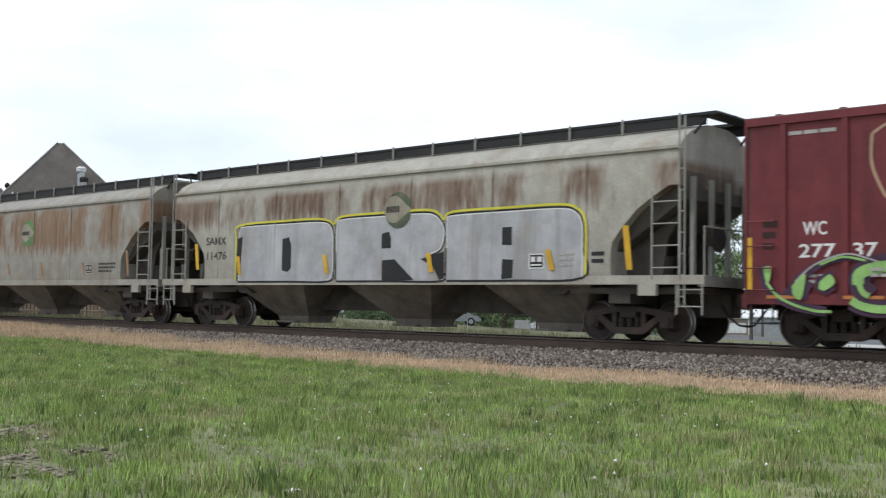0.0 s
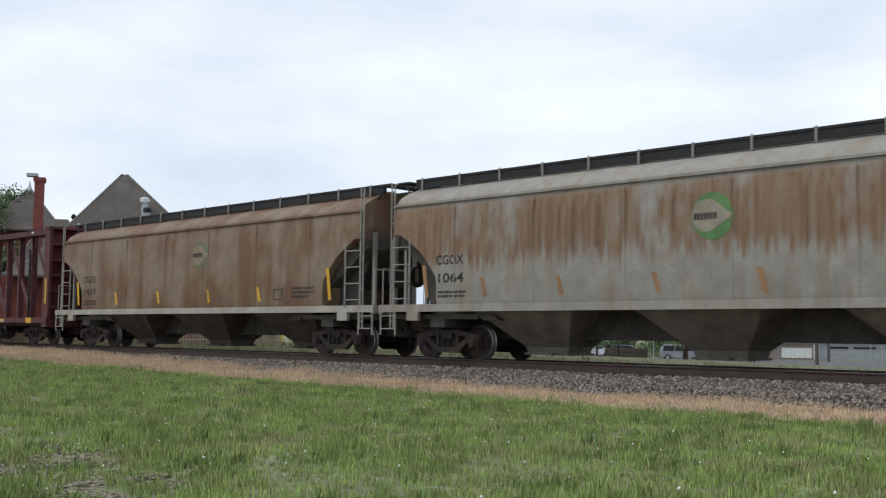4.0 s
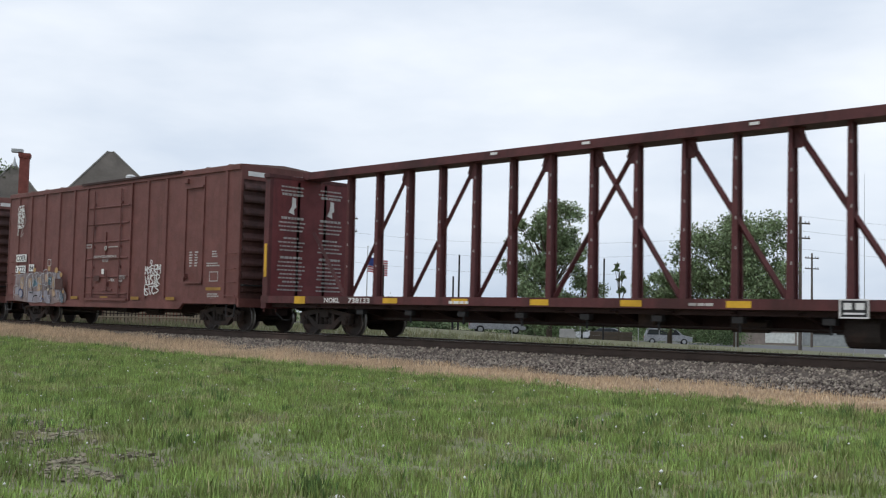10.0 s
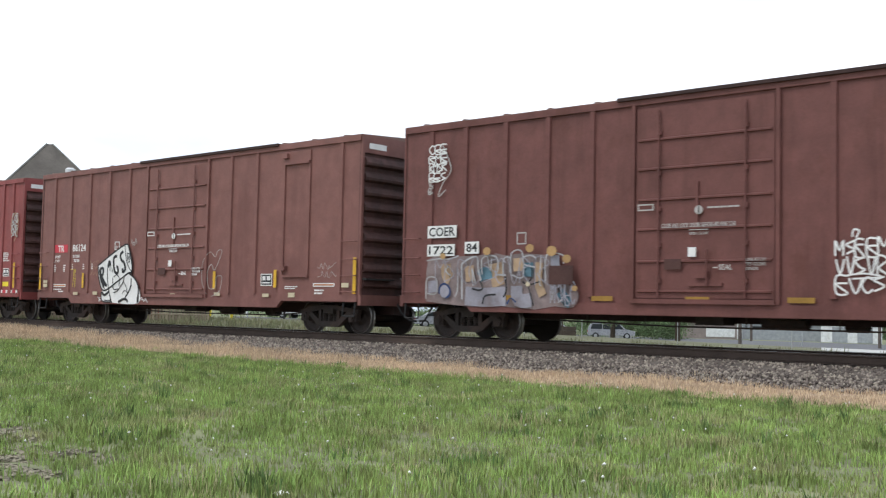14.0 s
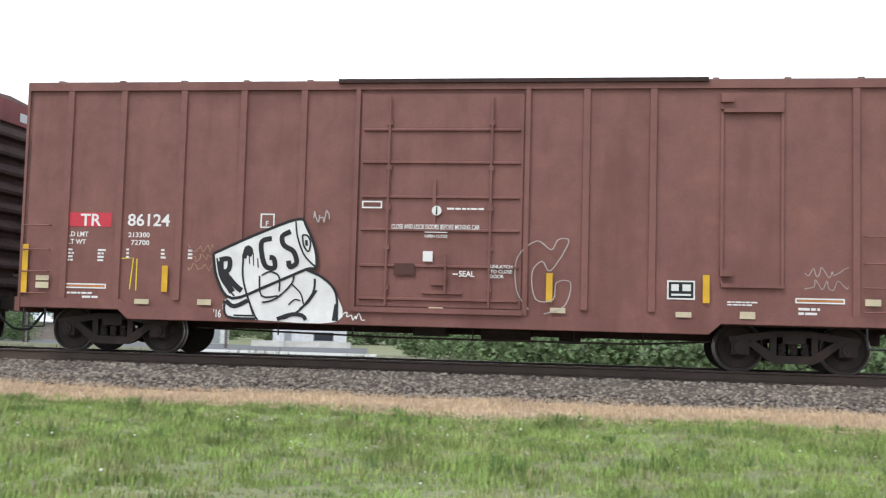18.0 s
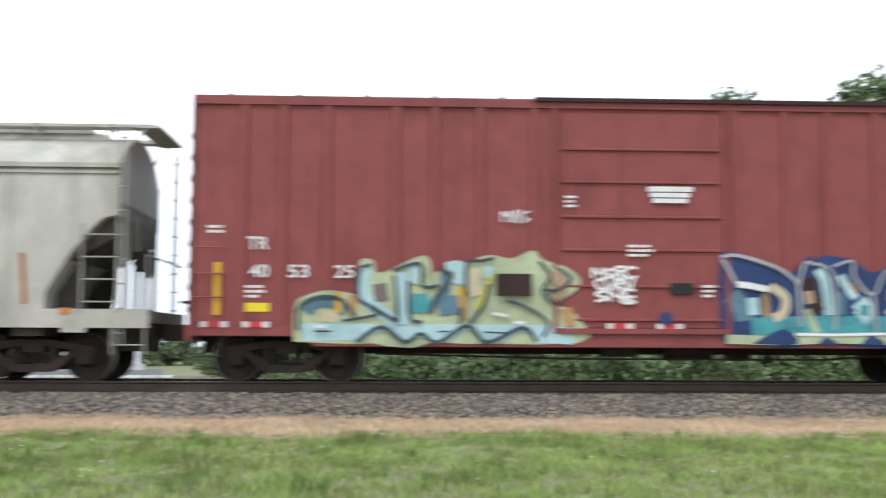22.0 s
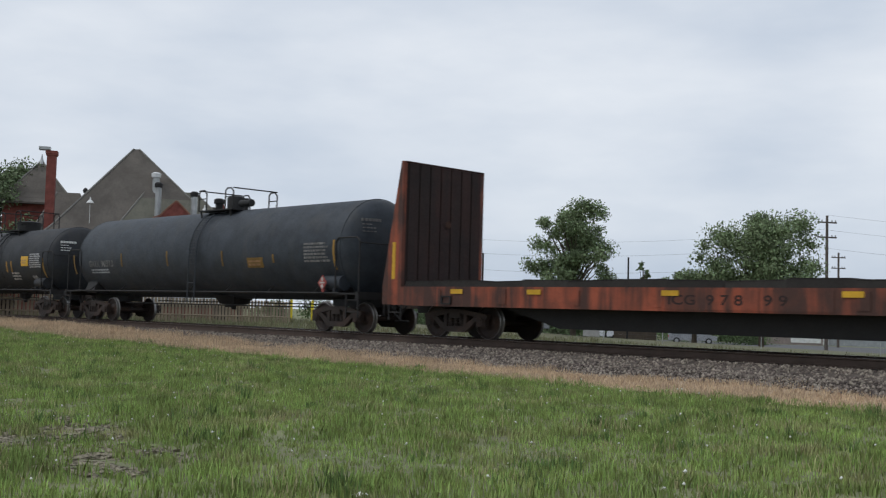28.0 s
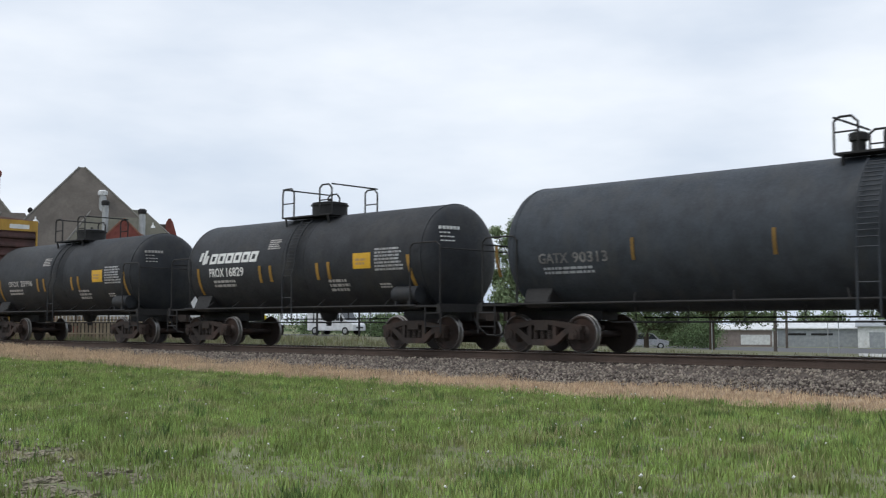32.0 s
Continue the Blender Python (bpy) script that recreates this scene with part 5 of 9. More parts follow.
def bulkhead_flat(xc, half=10.57, truck_x=8.46):
    car = new_car("bulkhead_flatcar", "faded orange bulkhead flatcar with empty plank deck", "flatcar", xc)
    for s in (-1, 1):
        bm = bmesh.new()
        y0, y1 = sorted((s * 1.46, s * 1.58))
        prism(bm, [(-half, 0.8), (-half + 1.4, 0.78), (half - 1.4, 0.78), (half, 0.8), (half, 1.26), (-half, 1.26)], "y", y0, y1)
        part("side_sill", bm, ORANGE, car)
    bm = bmesh.new()
    for s in (-1, 1):
        prism(bm, [(-half + 3.6, 0.8), (-half + 5.4, 0.33), (half - 5.4, 0.33), (half - 3.6, 0.8)], "y", *sorted((s * 0.85, s * 1.0)))
    box(bm, -half, half, -0.35, 0.35, 0.6, 1.2)
    for i in range(12):
        x = -half + 1 + i * (2 * half - 2) / 11
        box(bm, x - 0.06, x + 0.06, -1.46, 1.46, 0.95, 1.2)
    part("underframe", bm, BLACK, car)
    bm = bmesh.new()
    box(bm, -0.66, 0.66, -1.56, 1.56, -0.06, 0.15)
    for k in range(4):
        box(bm, -0.6 + 0.31 * k, -0.33 + 0.31 * k, -1.57, 1.57, 0.15, 0.165)
    d0 = part("deck_plank", bm, DECK, car)
    n = 15
    rnd = random.Random(9)
    for i in range(n):
        m = pose(-half + 1.47 + (2 * half - 2.94) * i / (n - 1), 0, 1.3 + (-0.06, -0.05, -0.07, -0.04, -0.05, -0.03, -0.05, -0.06, -0.02, -0.05, -0.04, 0.0, 0.05, 0.02, 0.07)[i], 0, rnd.uniform(-1.2, 1.2), 0)
        if i == 0:
            d0.matrix_basis = m
        else:
            again(d0, car, m)
    for s in (-1, 1):
        inner, base, tip = s * (half - 0.64), s * half, s * (half - 0.56)
        for y in (-1.58, 1.3):
            bm = bmesh.new()
            prism(bm, [(inner, 0.8), (base + s * 0.05, 0.8), (base + s * 0.05, 1.3), (tip, 4.49), (inner, 4.49)], "y", y, y + 0.12)
            part("bulkhead_side", bm, ORANGE, car)
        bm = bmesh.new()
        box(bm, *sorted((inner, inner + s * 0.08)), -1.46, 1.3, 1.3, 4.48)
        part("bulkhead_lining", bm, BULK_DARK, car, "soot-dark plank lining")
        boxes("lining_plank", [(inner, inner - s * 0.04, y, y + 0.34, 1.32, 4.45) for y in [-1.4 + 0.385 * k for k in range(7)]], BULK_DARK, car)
        bm = bmesh.new()
        for y in (-1.0, -0.5, 0.0, 0.5, 1.0):
            prism(bm, [(inner + s * 0.08, 1.2), (base, 1.3), (tip, 4.43), (inner + s * 0.08, 4.43)], "y", y - 0.04, y + 0.04)
        for z in (2.2, 3.2):
            box(bm, *sorted((inner + s * 0.08, inner + s * 0.3)), -1.46, 1.3, z - 0.05, z + 0.05)
        box(bm, *sorted((inner, base)), -1.46, 1.3, 0.85, 1.25)
        box(bm, *sorted((inner, tip)), -1.5, 1.4, 4.43, 4.5)
        part("bulkhead_rib", bm, BULK_RED, car)
        plates("reflector", [(s * (half - 0.36) - 0.06, s * (half - 0.36) + 0.06, 1.45, 2.4)], YELLOW, car, -1.582)
        ladder(car, s * (half + 0.1), -1.25, 0.5, 1.7, 0.4, 4, BLACK, "y", 0.016, "end_ladder")
        ladder(car, s * (half - 0.5), -1.62, 0.4, 0.8, 0.45, 1, BLACK, "x", 0.016, "sill_step")
    for x in (-7.9, -5.45, -1.85, 1.95, 4.6, 7.1):
        plates("reflector", [(x - 0.2, x + 0.2, 1.09, 1.2)], FADED_YELLOW if x == 4.6 else YELLOW, car, -1.602)
    for x in (-8.25, 8.6):
        bm = bmesh.new()
        for dx, dz in ((-0.17, 0), (0.13, 0), (0, -0.1), (0, 0.08)):
            box(bm, x + min(dx, -0.17 if dz else dx), x + (0.17 if dz else dx + 0.04), -1.62, -1.583, 0.93 + (dz if dz else -0.1), 0.93 + (dz + 0.03 if dz else 0.11))
        part("tie_down", bm, BLACK, car)
    boxes("stake_pocket", [(x - 0.12, x + 0.12, -1.6, -1.581, 0.86, 1.2) for x in [-half + 2.0 + i * (2 * half - 4) / 8 for i in range(9)]], ORANGE, car)
    truck(car, -truck_x)
    truck(car, truck_x)
    coupler(car, half + 0.33)
    return car


c10 = bulkhead_flat(-179.75)
c11 = tank_car("long_tank_car", "long faded black tank car with worn stencils", -200.0, TANK_OLD, 8.25, 1.445, 2.345, 7.13, 0.5, 2.0, "valves")
c12 = tank_car("black_tank_car", "glossy black tank car with white lettering and dome platform", -215.5, TANK_DUSTY, 5.38, 1.36, 2.3, 4.38, 0.02, 2.1, head=0.5)
c13 = tank_car("black_tank_car", "dusty black tank car with yellow placard", -228.65, TANK_DUSTY, 5.38, 1.36, 2.3, 4.36, 0.0, 2.1, head=0.5)
c14 = boxcar("yellow_boxcar", "yellow boxcar with corrugated end and pale roof edge", -243.7, YELLOW_BOX, posts=POSTS)

# ---- marks, stencils and graffiti on the cars ----
SIDE = -1.562      # just proud of a boxcar's side sheet
OVER = -1.609      # just proud of its posts
HOPS = -1.603      # just proud of a hopper's flat side


def bar(car, x, z0, z1, mat, y, w=0.11, lean=0.0, name="reflector"):
    bm = bmesh.new()
    prism(bm, [(x - w / 2 + lean, z0), (x + w / 2 + lean, z0), (x + w / 2, z1), (x - w / 2, z1)], "y", y - 0.005, y)
    return part(name, bm, mat, car)


def frame_plate(car, x0, x1, z0, z1, y, rim=WHITE, fill=BLACK_PAINT, name="stencil_frame"):
    o = plates(name, [(x0, x1, z0, z0 + 0.025), (x0, x1, z1 - 0.025, z1), (x0, x0 + 0.025, z0, z1), (x1 - 0.025, x1, z0, z1)], rim, car, y, t=0.008)
    if fill:
        plates("stencil_field", [(x0 + 0.025, x1 - 0.025, z0 + 0.025, z1 - 0.025)], fill, o, y, t=0.004)
        w, h = x1 - x0, z1 - z0
        plates("stencil_print", [(x0 + w * 0.15, x0 + w * 0.42, z0 + h * 0.45, z0 + h * 0.8), (x0 + w * 0.55, x0 + w * 0.85, z0 + h * 0.45, z0 + h * 0.8), (x0 + w * 0.15, x0 + w * 0.85, z0 + h * 0.2, z0 + h * 0.3)], rim, o, y, t=0.009)
    return o


def smooth_path(pts, n=5):
    out = []
    for i in range(len(pts) - 1):
        p0, p1, p2, p3 = pts[max(0, i - 1)], pts[i], pts[i + 1], pts[min(len(pts) - 1, i + 2)]
        for k in range(n):
            t = k / n
            out.append(tuple(0.5 * (2 * b + (c - a) * t + (2 * a - 5 * b + 4 * c - d) * t * t + (3 * b - a - 3 * c + d) * t ** 3) for a, b, c, d in zip(p0, p1, p2, p3)))
    return out + [pts[-1]]


def scribble(car, x0, x1, z0, z1, seed, mat, y, w=0.035, rows=3, name="graffiti_tag"):
    rnd = random.Random(seed)
    bm_pts = []
    for r in range(rows):
        zc = z1 - (z1 - z0) * (r + 0.5) / rows
        h = (z1 - z0) / rows * 0.48
        n = 12
        bm_pts.append(smooth_path([(x0 + (x1 - x0) * min(1, max(0, (i + rnd.uniform(-0.7, 0.7)) / n)), zc + h * rnd.uniform(-1, 1)) for i in range(n + 1)], 4))
    bm = bmesh.new()
    for k, pts in enumerate(bm_pts):
        stroke(bm, pts, w, y - 0.001 * k, 0.002, 0.00015)
    return part(name, bm, mat, car, "scrawled spray-paint tag")


def piece(car, x0, x1, z0, z1, n, seed, fills, edge, y, shine=WHITE, w=0.3):
    """Large spray-painted letters: bent strokes with an outline and highlights."""
    rnd = random.Random(seed)
    root = None
    for i in range(n):
        a = x0 + (x1 - x0) * i / n
        b = a + (x1 - x0) / n * 1.15
        b = min(b, x1)
        hh = z1 - rnd.uniform(0, 0.2) * (z1 - z0)
        kinds = ([(a + 0.1, z0 + 0.12), (a + 0.2, hh - 0.15), ((a + b) / 2, z0 + (z1 - z0) * 0.4), (b - 0.15, hh - 0.2), (b - 0.1, z0 + 0.15)],
                 [(b - 0.12, hh - 0.25), ((a + b) / 2, hh - 0.14), (a + 0.15, z0 + (z1 - z0) * 0.55), ((a + b) / 2, z0 + 0.35), (b - 0.15, z0 + 0.13), (a + 0.15, z0 + 0.12)],
                 [(a + 0.12, hh - 0.15), (a + 0.18, z0 + 0.15), ((a + b) / 2, z0 + 0.13), (b - 0.14, z0 + 0.2), (b - 0.16, hh - 0.14)])
        path = smooth_path(rnd.choice(kinds), 4)
        s = ribbon("graffiti_stroke", path, w + 0.1, edge, car, y - 0.004 * (i % 2), t=0.003)
        root = root or s
        ribbon("fill", path, w, fills[i % len(fills)], s, y - 0.011, t=0.002)
        k = len(path) // 2
        ribbon("fade", path[k:], w * 0.75, fills[(i + 1) % len(fills)], s, y - 0.026, t=0.002)
        ribbon("highlight", [(p + w * 0.2, q + w * 0.2) for p, q in path[1:k]], 0.04, shine, s, y - 0.034, t=0.002)
    return root


def paint(car, y, rows, name="graffiti_stroke", step=0.003):
    """Spray strokes laid one over another: material, width, points x, z."""
    for k, (mat, w, pts) in enumerate(rows):
        if w:
            ribbon(name, smooth_path(pts, 4), w, mat, car, y - step * k, rise=0.00008)
        else:
            outline_shape("graffiti_fill", smooth_path(pts + pts[:1], 3)[:-1], mat, car, y - step * k, t=0.002)


def hand_tag(car, x0, x1, z0, z1, words, seed, mat, y, w=0.035):
    """Rows of looping hand-drawn letter strokes."""
    rnd = random.Random(seed)
    rows = len(words)
    for r, n in enumerate(words):
        h = (z1 - z0) / rows
        zb = z1 - (r + 1) * h
        cw = (x1 - x0) / n
        for i in range(n):
            a = x0 + cw * (i + rnd.uniform(-0.12, 0.12))
            b = a + cw * rnd.uniform(0.75, 1.1)
            lo, hi = zb + h * rnd.uniform(0.0, 0.15), zb + h * rnd.uniform(0.85, 1.1)
            m = (lo + hi) / 2 + h * rnd.uniform(-0.15, 0.15)
            pts = rnd.choice(([(b, hi - h * 0.15), ((a + b) / 2, hi), (a, m), ((a + b) / 2, lo), (b, lo + h * 0.2)], [(a, lo), (a + cw * 0.05, hi), (b, hi - h * 0.2), (a + cw * 0.15, m), (b, lo)],
                              [(b, hi), (a, hi - h * 0.2), ((a + b) / 2, m), (b, lo + h * 0.25), (a, lo)], [(a, lo), (a, hi), ((a + b) / 2, m), (b, hi), (b, lo)],
                              [(a, hi), ((a + b) / 2, lo), (b, hi)], [(b, hi), (a, hi), (a, lo), (b, lo), (a, m), (b, m + h * 0.05)]))
            ribbon("graffiti_tag", smooth_path(pts, 4), w, mat, car, y - 0.002 * ((i + r) % 3), rise=0.00008)


def disc(car, x, z, r, mat, y, name="emblem", n=24, squash=1.0, label=""):
    return outline_shape(name, [(x + r * squash * math.cos(2 * math.pi * i / n), z + r * math.sin(2 * math.pi * i / n)) for i in range(n)], mat, car, y, label)


# maroon boxcar
lettering("WC", 0.24, WHITE, wc, -6.64, 2.04, SIDE, 0.44)
lettering("277", 0.24, WHITE, wc, -6.71, 1.64, SIDE, 0.66)
lettering("37", 0.24, WHITE, wc, -5.74, 1.64, SIDE, 0.42)
bar(wc, -7.66, 1.05, 2.02, YELLOW, SIDE)
shield = [(-5.4, 3.75), (-5.1, 3.9), (-4.75, 3.75), (-4.7, 3.3), (-4.8, 2.9), (-5.1, 2.6), (-5.32, 2.95), (-5.42, 3.3), (-5.4, 3.75)]
ribbon("emblem", smooth_path(shield, 4), 0.05, TAN_PAINT, wc, SIDE, "tan shield outline")
fine_print("stencil_print", -6.9, 3.85, 1.0, 0.12, 1, DULL_WHITE, wc, SIDE, 5)
fine_print("stencil_print", -7.4, 1.8, 0.3, 0.6, 3, BOX_DARK, wc, SIDE, 6)
plates("sill_mark", [(-7.3, -6.6, 0.9, 0.96), (-5.9, -5.2, 0.9, 0.96)], ORANGE_TAPE, wc, OVER)
paint(wc, OVER, [
    (PURPLE, 0.17, [(-7.38, 1.5), (-7.3, 1.13), (-6.98, 0.86), (-6.63, 0.74), (-6.2, 0.68)]),
    (PURPLE, 0.14, [(-6.95, 0.95), (-6.63, 1.3), (-6.26, 1.53), (-5.86, 1.63), (-5.47, 1.56), (-5.1, 1.4), (-4.7, 1.1)]),
    (PURPLE, 0.36, [(-6.72, 0.92), (-6.66, 1.12), (-6.56, 1.26)]),
    (PURPLE, 0.34, [(-6.3, 1.08), (-6.14, 1.2), (-6.05, 1.22)]),
    (PURPLE, 0.36, [(-4.9, 1.5), (-5.3, 1.48), (-5.58, 1.34), (-5.6, 1.12), (-5.42, 0.95)]),
    (PURPLE, 0.3, [(-5.75, 0.86), (-5.5, 0.76), (-5.1, 0.74), (-4.6, 0.85)]),
    (LIME, 0.05, [(-7.3, 1.2), (-7.1, 0.96), (-6.8, 0.8), (-6.4, 0.69), (-6.1, 0.68)]),
    (LIME, 0, [(-7.36, 1.47), (-7.22, 1.48), (-7.22, 1.3), (-7.28, 1.16), (-7.33, 1.3)]),
    (DULL_WHITE, 0.03, [(-6.75, 1.2), (-6.4, 1.5), (-5.86, 1.68), (-5.47, 1.6), (-5.1, 1.46)]),
    (LIME, 0.04, [(-6.3, 1.5), (-5.9, 1.63), (-5.5, 1.56)]),
    (LIME, 0, [(-6.81, 1.13), (-6.58, 1.34), (-6.57, 1.19), (-6.64, 0.89), (-6.78, 0.95)]),
    (LIME, 0, [(-6.3, 1.2), (-6.12, 1.33), (-6.03, 1.18), (-6.2, 1.05), (-6.32, 1.05)]),
    (LIME, 0.2, [(-4.9, 1.46), (-5.3, 1.44), (-5.6, 1.33), (-5.62, 1.15)]), (LIME, 0.1, [(-5.62, 1.18), (-5.55, 1.02), (-5.44, 0.95)]),
    (LIME, 0.14, [(-5.74, 0.88), (-5.56, 0.78), (-5.2, 0.73), (-4.6, 0.8)]),
    (PURPLE, 0.04, [(-6.3, 1.3), (-6.36, 1.1), (-6.2, 1.0)])])
fine_print("stencil_print", -6.55, 1.18, 0.36, 0.2, 2, DULL_WHITE, wc, SIDE, 16)
fine_print("stencil_print", -5.4, 1.28, 0.3, 0.2, 2, DULL_WHITE, wc, OVER - 0.06, 17)

# grey hopper with the silver panel
Y1 = HOPS
PANELS = ([(-5.3, 1.27), (-5.3, 2.3), (-5.24, 2.7), (-4.9, 2.76), (-3.2, 2.77), (-2.1, 2.77), (-1.62, 2.7), (-1.45, 2.45), (-1.44, 2.0), (-1.44, 1.5), (-1.62, 1.27), (-3.2, 1.27)],
          [(-1.3, 1.27), (-1.31, 2.0), (-1.3, 2.68), (-1.1, 2.8), (0.3, 2.82), (1.5, 2.83), (2.0, 2.78), (2.28, 2.55), (2.33, 2.25), (2.2, 1.98), (1.9, 1.84), (2.08, 1.55), (2.3, 1.27), (0.5, 1.27)],
          [(2.42, 1.27), (2.42, 2.0), (2.42, 2.62), (2.62, 2.74), (4.2, 2.76), (5.6, 2.76), (6.0, 2.66), (6.16, 2.4), (6.17, 1.9), (6.17, 1.32), (4.4, 1.27)])
for pts in PANELS:
    loop = smooth_path(pts + pts[:1], 5)
    ribbon("letter_outline", loop, 0.1, BLACK_PAINT, c1, Y1, "black painted letter outline", rise=0.00002)
    outline_shape("graffiti_panel", loop[:-1], SILVER, c1, Y1 - 0.0035, "silver spray-painted letter panel", t=0.003)
    ribbon("letter_edge", smooth_path(pts[1:-1], 5), 0.025, WHITE, c1, Y1 - 0.0075, "thin white letter edge", t=0.001, rise=0.00001)
for i, pts in enumerate(([(-3.42, 1.55), (-3.42, 2.38), (-3.15, 2.42), (-3.06, 2.2), (-3.06, 1.6), (-3.2, 1.5)], [(0.31, 2.04), (0.31, 2.4), (0.55, 2.44), (0.62, 2.3), (0.62, 2.04)], [(0.33, 1.25), (0.33, 1.75), (0.75, 1.77), (1.4, 1.27)],
                        [(1.6, 1.76), (2.0, 1.85), (2.34, 1.92), (2.34, 1.3), (2.2, 1.27), (2.0, 1.6)], [(4.05, 2.03), (4.05, 2.42), (4.32, 2.42), (4.32, 2.02)], [(4.04, 1.28), (4.06, 1.72), (4.36, 1.7), (4.34, 1.3)], [(-5.42, 1.7), (-5.3, 2.45), (-5.12, 2.5), (-5.2, 1.6)])):
    outline_shape("letter_gap", pts, BLACK_PAINT, c1, Y1 - 0.009, "black painted gap in the letters")
for pts in ([(-5.4, 1.3), (-5.39, 2.4), (-5.25, 2.8), (-3.2, 2.86), (-2.1, 2.86), (-1.62, 2.8), (-1.4, 2.68)], [(-1.38, 2.7), (-1.1, 2.88), (0.3, 2.91), (1.5, 2.92), (2.05, 2.87), (2.34, 2.66)], [(2.36, 2.66), (2.6, 2.83), (4.2, 2.85), (5.6, 2.85), (6.07, 2.73), (6.26, 2.4), (6.26, 1.36)]):
    ribbon("yellow_outline", smooth_path(pts, 6), 0.055, LOGO_YELLOW, c1, Y1 - 0.012, "yellow painted border line")
disc(c1, 0.85, 2.95, 0.44, FADED_GREEN, Y1 - 0.016, label="faded round green emblem")
DROP = [(0.33 * math.cos(radians(a)), 0.33 * math.sin(radians(a))) for a in range(50, 311, 20)] + [(0.42, -0.12), (0.58, -0.02), (0.42, 0.09)]
outline_shape("emblem_field", [(0.72 + a, 2.97 + b) for a, b in DROP], FADED_FIELD, c1, Y1 - 0.021)
plates("emblem_bar", [(0.47 + 0.075 * i, 0.52 + 0.075 * i, 2.9, 3.05) for i in range(6)], SOOTY, c1, Y1 - 0.026)
lettering("SAMX", 0.22, SOOTY, c1, -6.8, 2.3, Y1, 0.93)
lettering("11476", 0.22, SOOTY, c1, -6.75, 1.88, Y1, 0.9)
for x, a, b, l in ((-5.3, 1.45, 1.95, 0.1), (-1.75, 1.45, 1.93, 0.12), (1.86, 1.45, 1.9, 0.1), (5.3, 1.46, 1.9, 0.12), (-7.25, 1.6, 2.34, 0.1), (7.22, 1.45, 2.34, 0.1)):
    bar(c1, x, a, b, YELLOW, Y1 - 0.024, 0.14, l)
frame_plate(c1, 4.8, 5.2, 1.5, 1.82, Y1 - 0.011)
fine_print("stencil_print", 5.6, 1.55, 0.5, 0.35, 3, DULL_WHITE, c1, Y1 - 0.011, 7)
fine_print("stencil_print", 6.4, 1.6, 0.4, 0.3, 2, BLACK_PAINT, c1, Y1, 8)


def hopper_marks(car, mark, number, bars, label_x, mat, tint):
    lettering(mark, 0.23, mat, car, -6.82, 2.3, HOPS, 0.92)
    lettering(number, 0.23, mat, car, -6.74, 1.86, HOPS, 0.85)
    for x, a, b in bars:
        bar(car, x, a, b, tint, HOPS, 0.12, 0.12)
    frame_plate(car, label_x, label_x + 0.43, 1.53, 1.84, HOPS, DULL_WHITE if mat is BLACK_PAINT else FAINT, BLACK_PAINT if mat is BLACK_PAINT else None)
    fine_print("stencil_print", 5.55, 1.58, 1.0, 0.35, 3, mat if mat is FAINT else FAINT, car, HOPS, len(mark) + 11)
    fine_print("stencil_print", -6.75, 1.5, 1.2, 0.2, 2, FAINT, car, HOPS, 13)


hopper_marks(c2, "CGOX", "1064", ((-5.3, 1.5, 1.94), (-3.03, 1.5, 1.94), (-0.53, 1.51, 1.92), (1.82, 1.46, 1.95), (4.58, 1.48, 1.9), (7.15, 1.46, 2.25), (-7.25, 1.5, 2.3)), 4.74, BLACK_PAINT, FADED_TAPE)
hopper_marks(c3, "CGEX", "1469", ((-7.25, 1.5, 2.34), (-4.46, 1.48, 1.92), (-1.69, 1.5, 1.9), (1.26, 1.49, 1.9), (3.9, 1.49, 1.92), (7.12, 1.49, 2.36)), 4.69, FAINT, YELLOW)
for car, r in ((c2, 0.47), (c3, 0.43)):
    disc(car, 0.83, 2.98, r, GREEN if car is c2 else FAINT_GREEN, HOPS, label="round green emblem with pale centre")
    outline_shape("emblem_field", [(0.7 + a, 3.0 + b) for a, b in DROP], FADED_FIELD if car is c2 else BROWN_FIELD, car, HOPS - 0.005)
    plates("emblem_bar", [(0.42 + 0.075 * i, 0.475 + 0.075 * i, 2.92, 3.05) for i in range(7)], SOOTY if car is c2 else FAINT, car, HOPS - 0.008)

# centre-beam car
lettering("NOKL", 0.13, WHITE, c4, -8.52, 0.89, -1.605, 0.62)
lettering("738133", 0.13, WHITE, c4, -7.55, 0.89, -1.605, 0.83)
frame_plate(c4, 5.64, 6.17, 0.73, 1.07, -1.605)
fine_print("stencil_print", 6.8, 0.9, 0.6, 0.1, 2, DULL_WHITE, c4, -1.605, 2)
fine_print("stencil_print", 2.6, 0.92, 0.7, 0.1, 1, DULL_WHITE, c4, -1.605, 3)
fine_print("stencil_print", -3.9, 0.9, 0.8, 0.12, 1, WHITE, c4, -1.605, 4)
plates("sill_mark", [(9.38, 9.84, 0.85, 1.06), (-9.8, -9.34, 0.85, 1.05)], YELLOW, c4, -1.605)
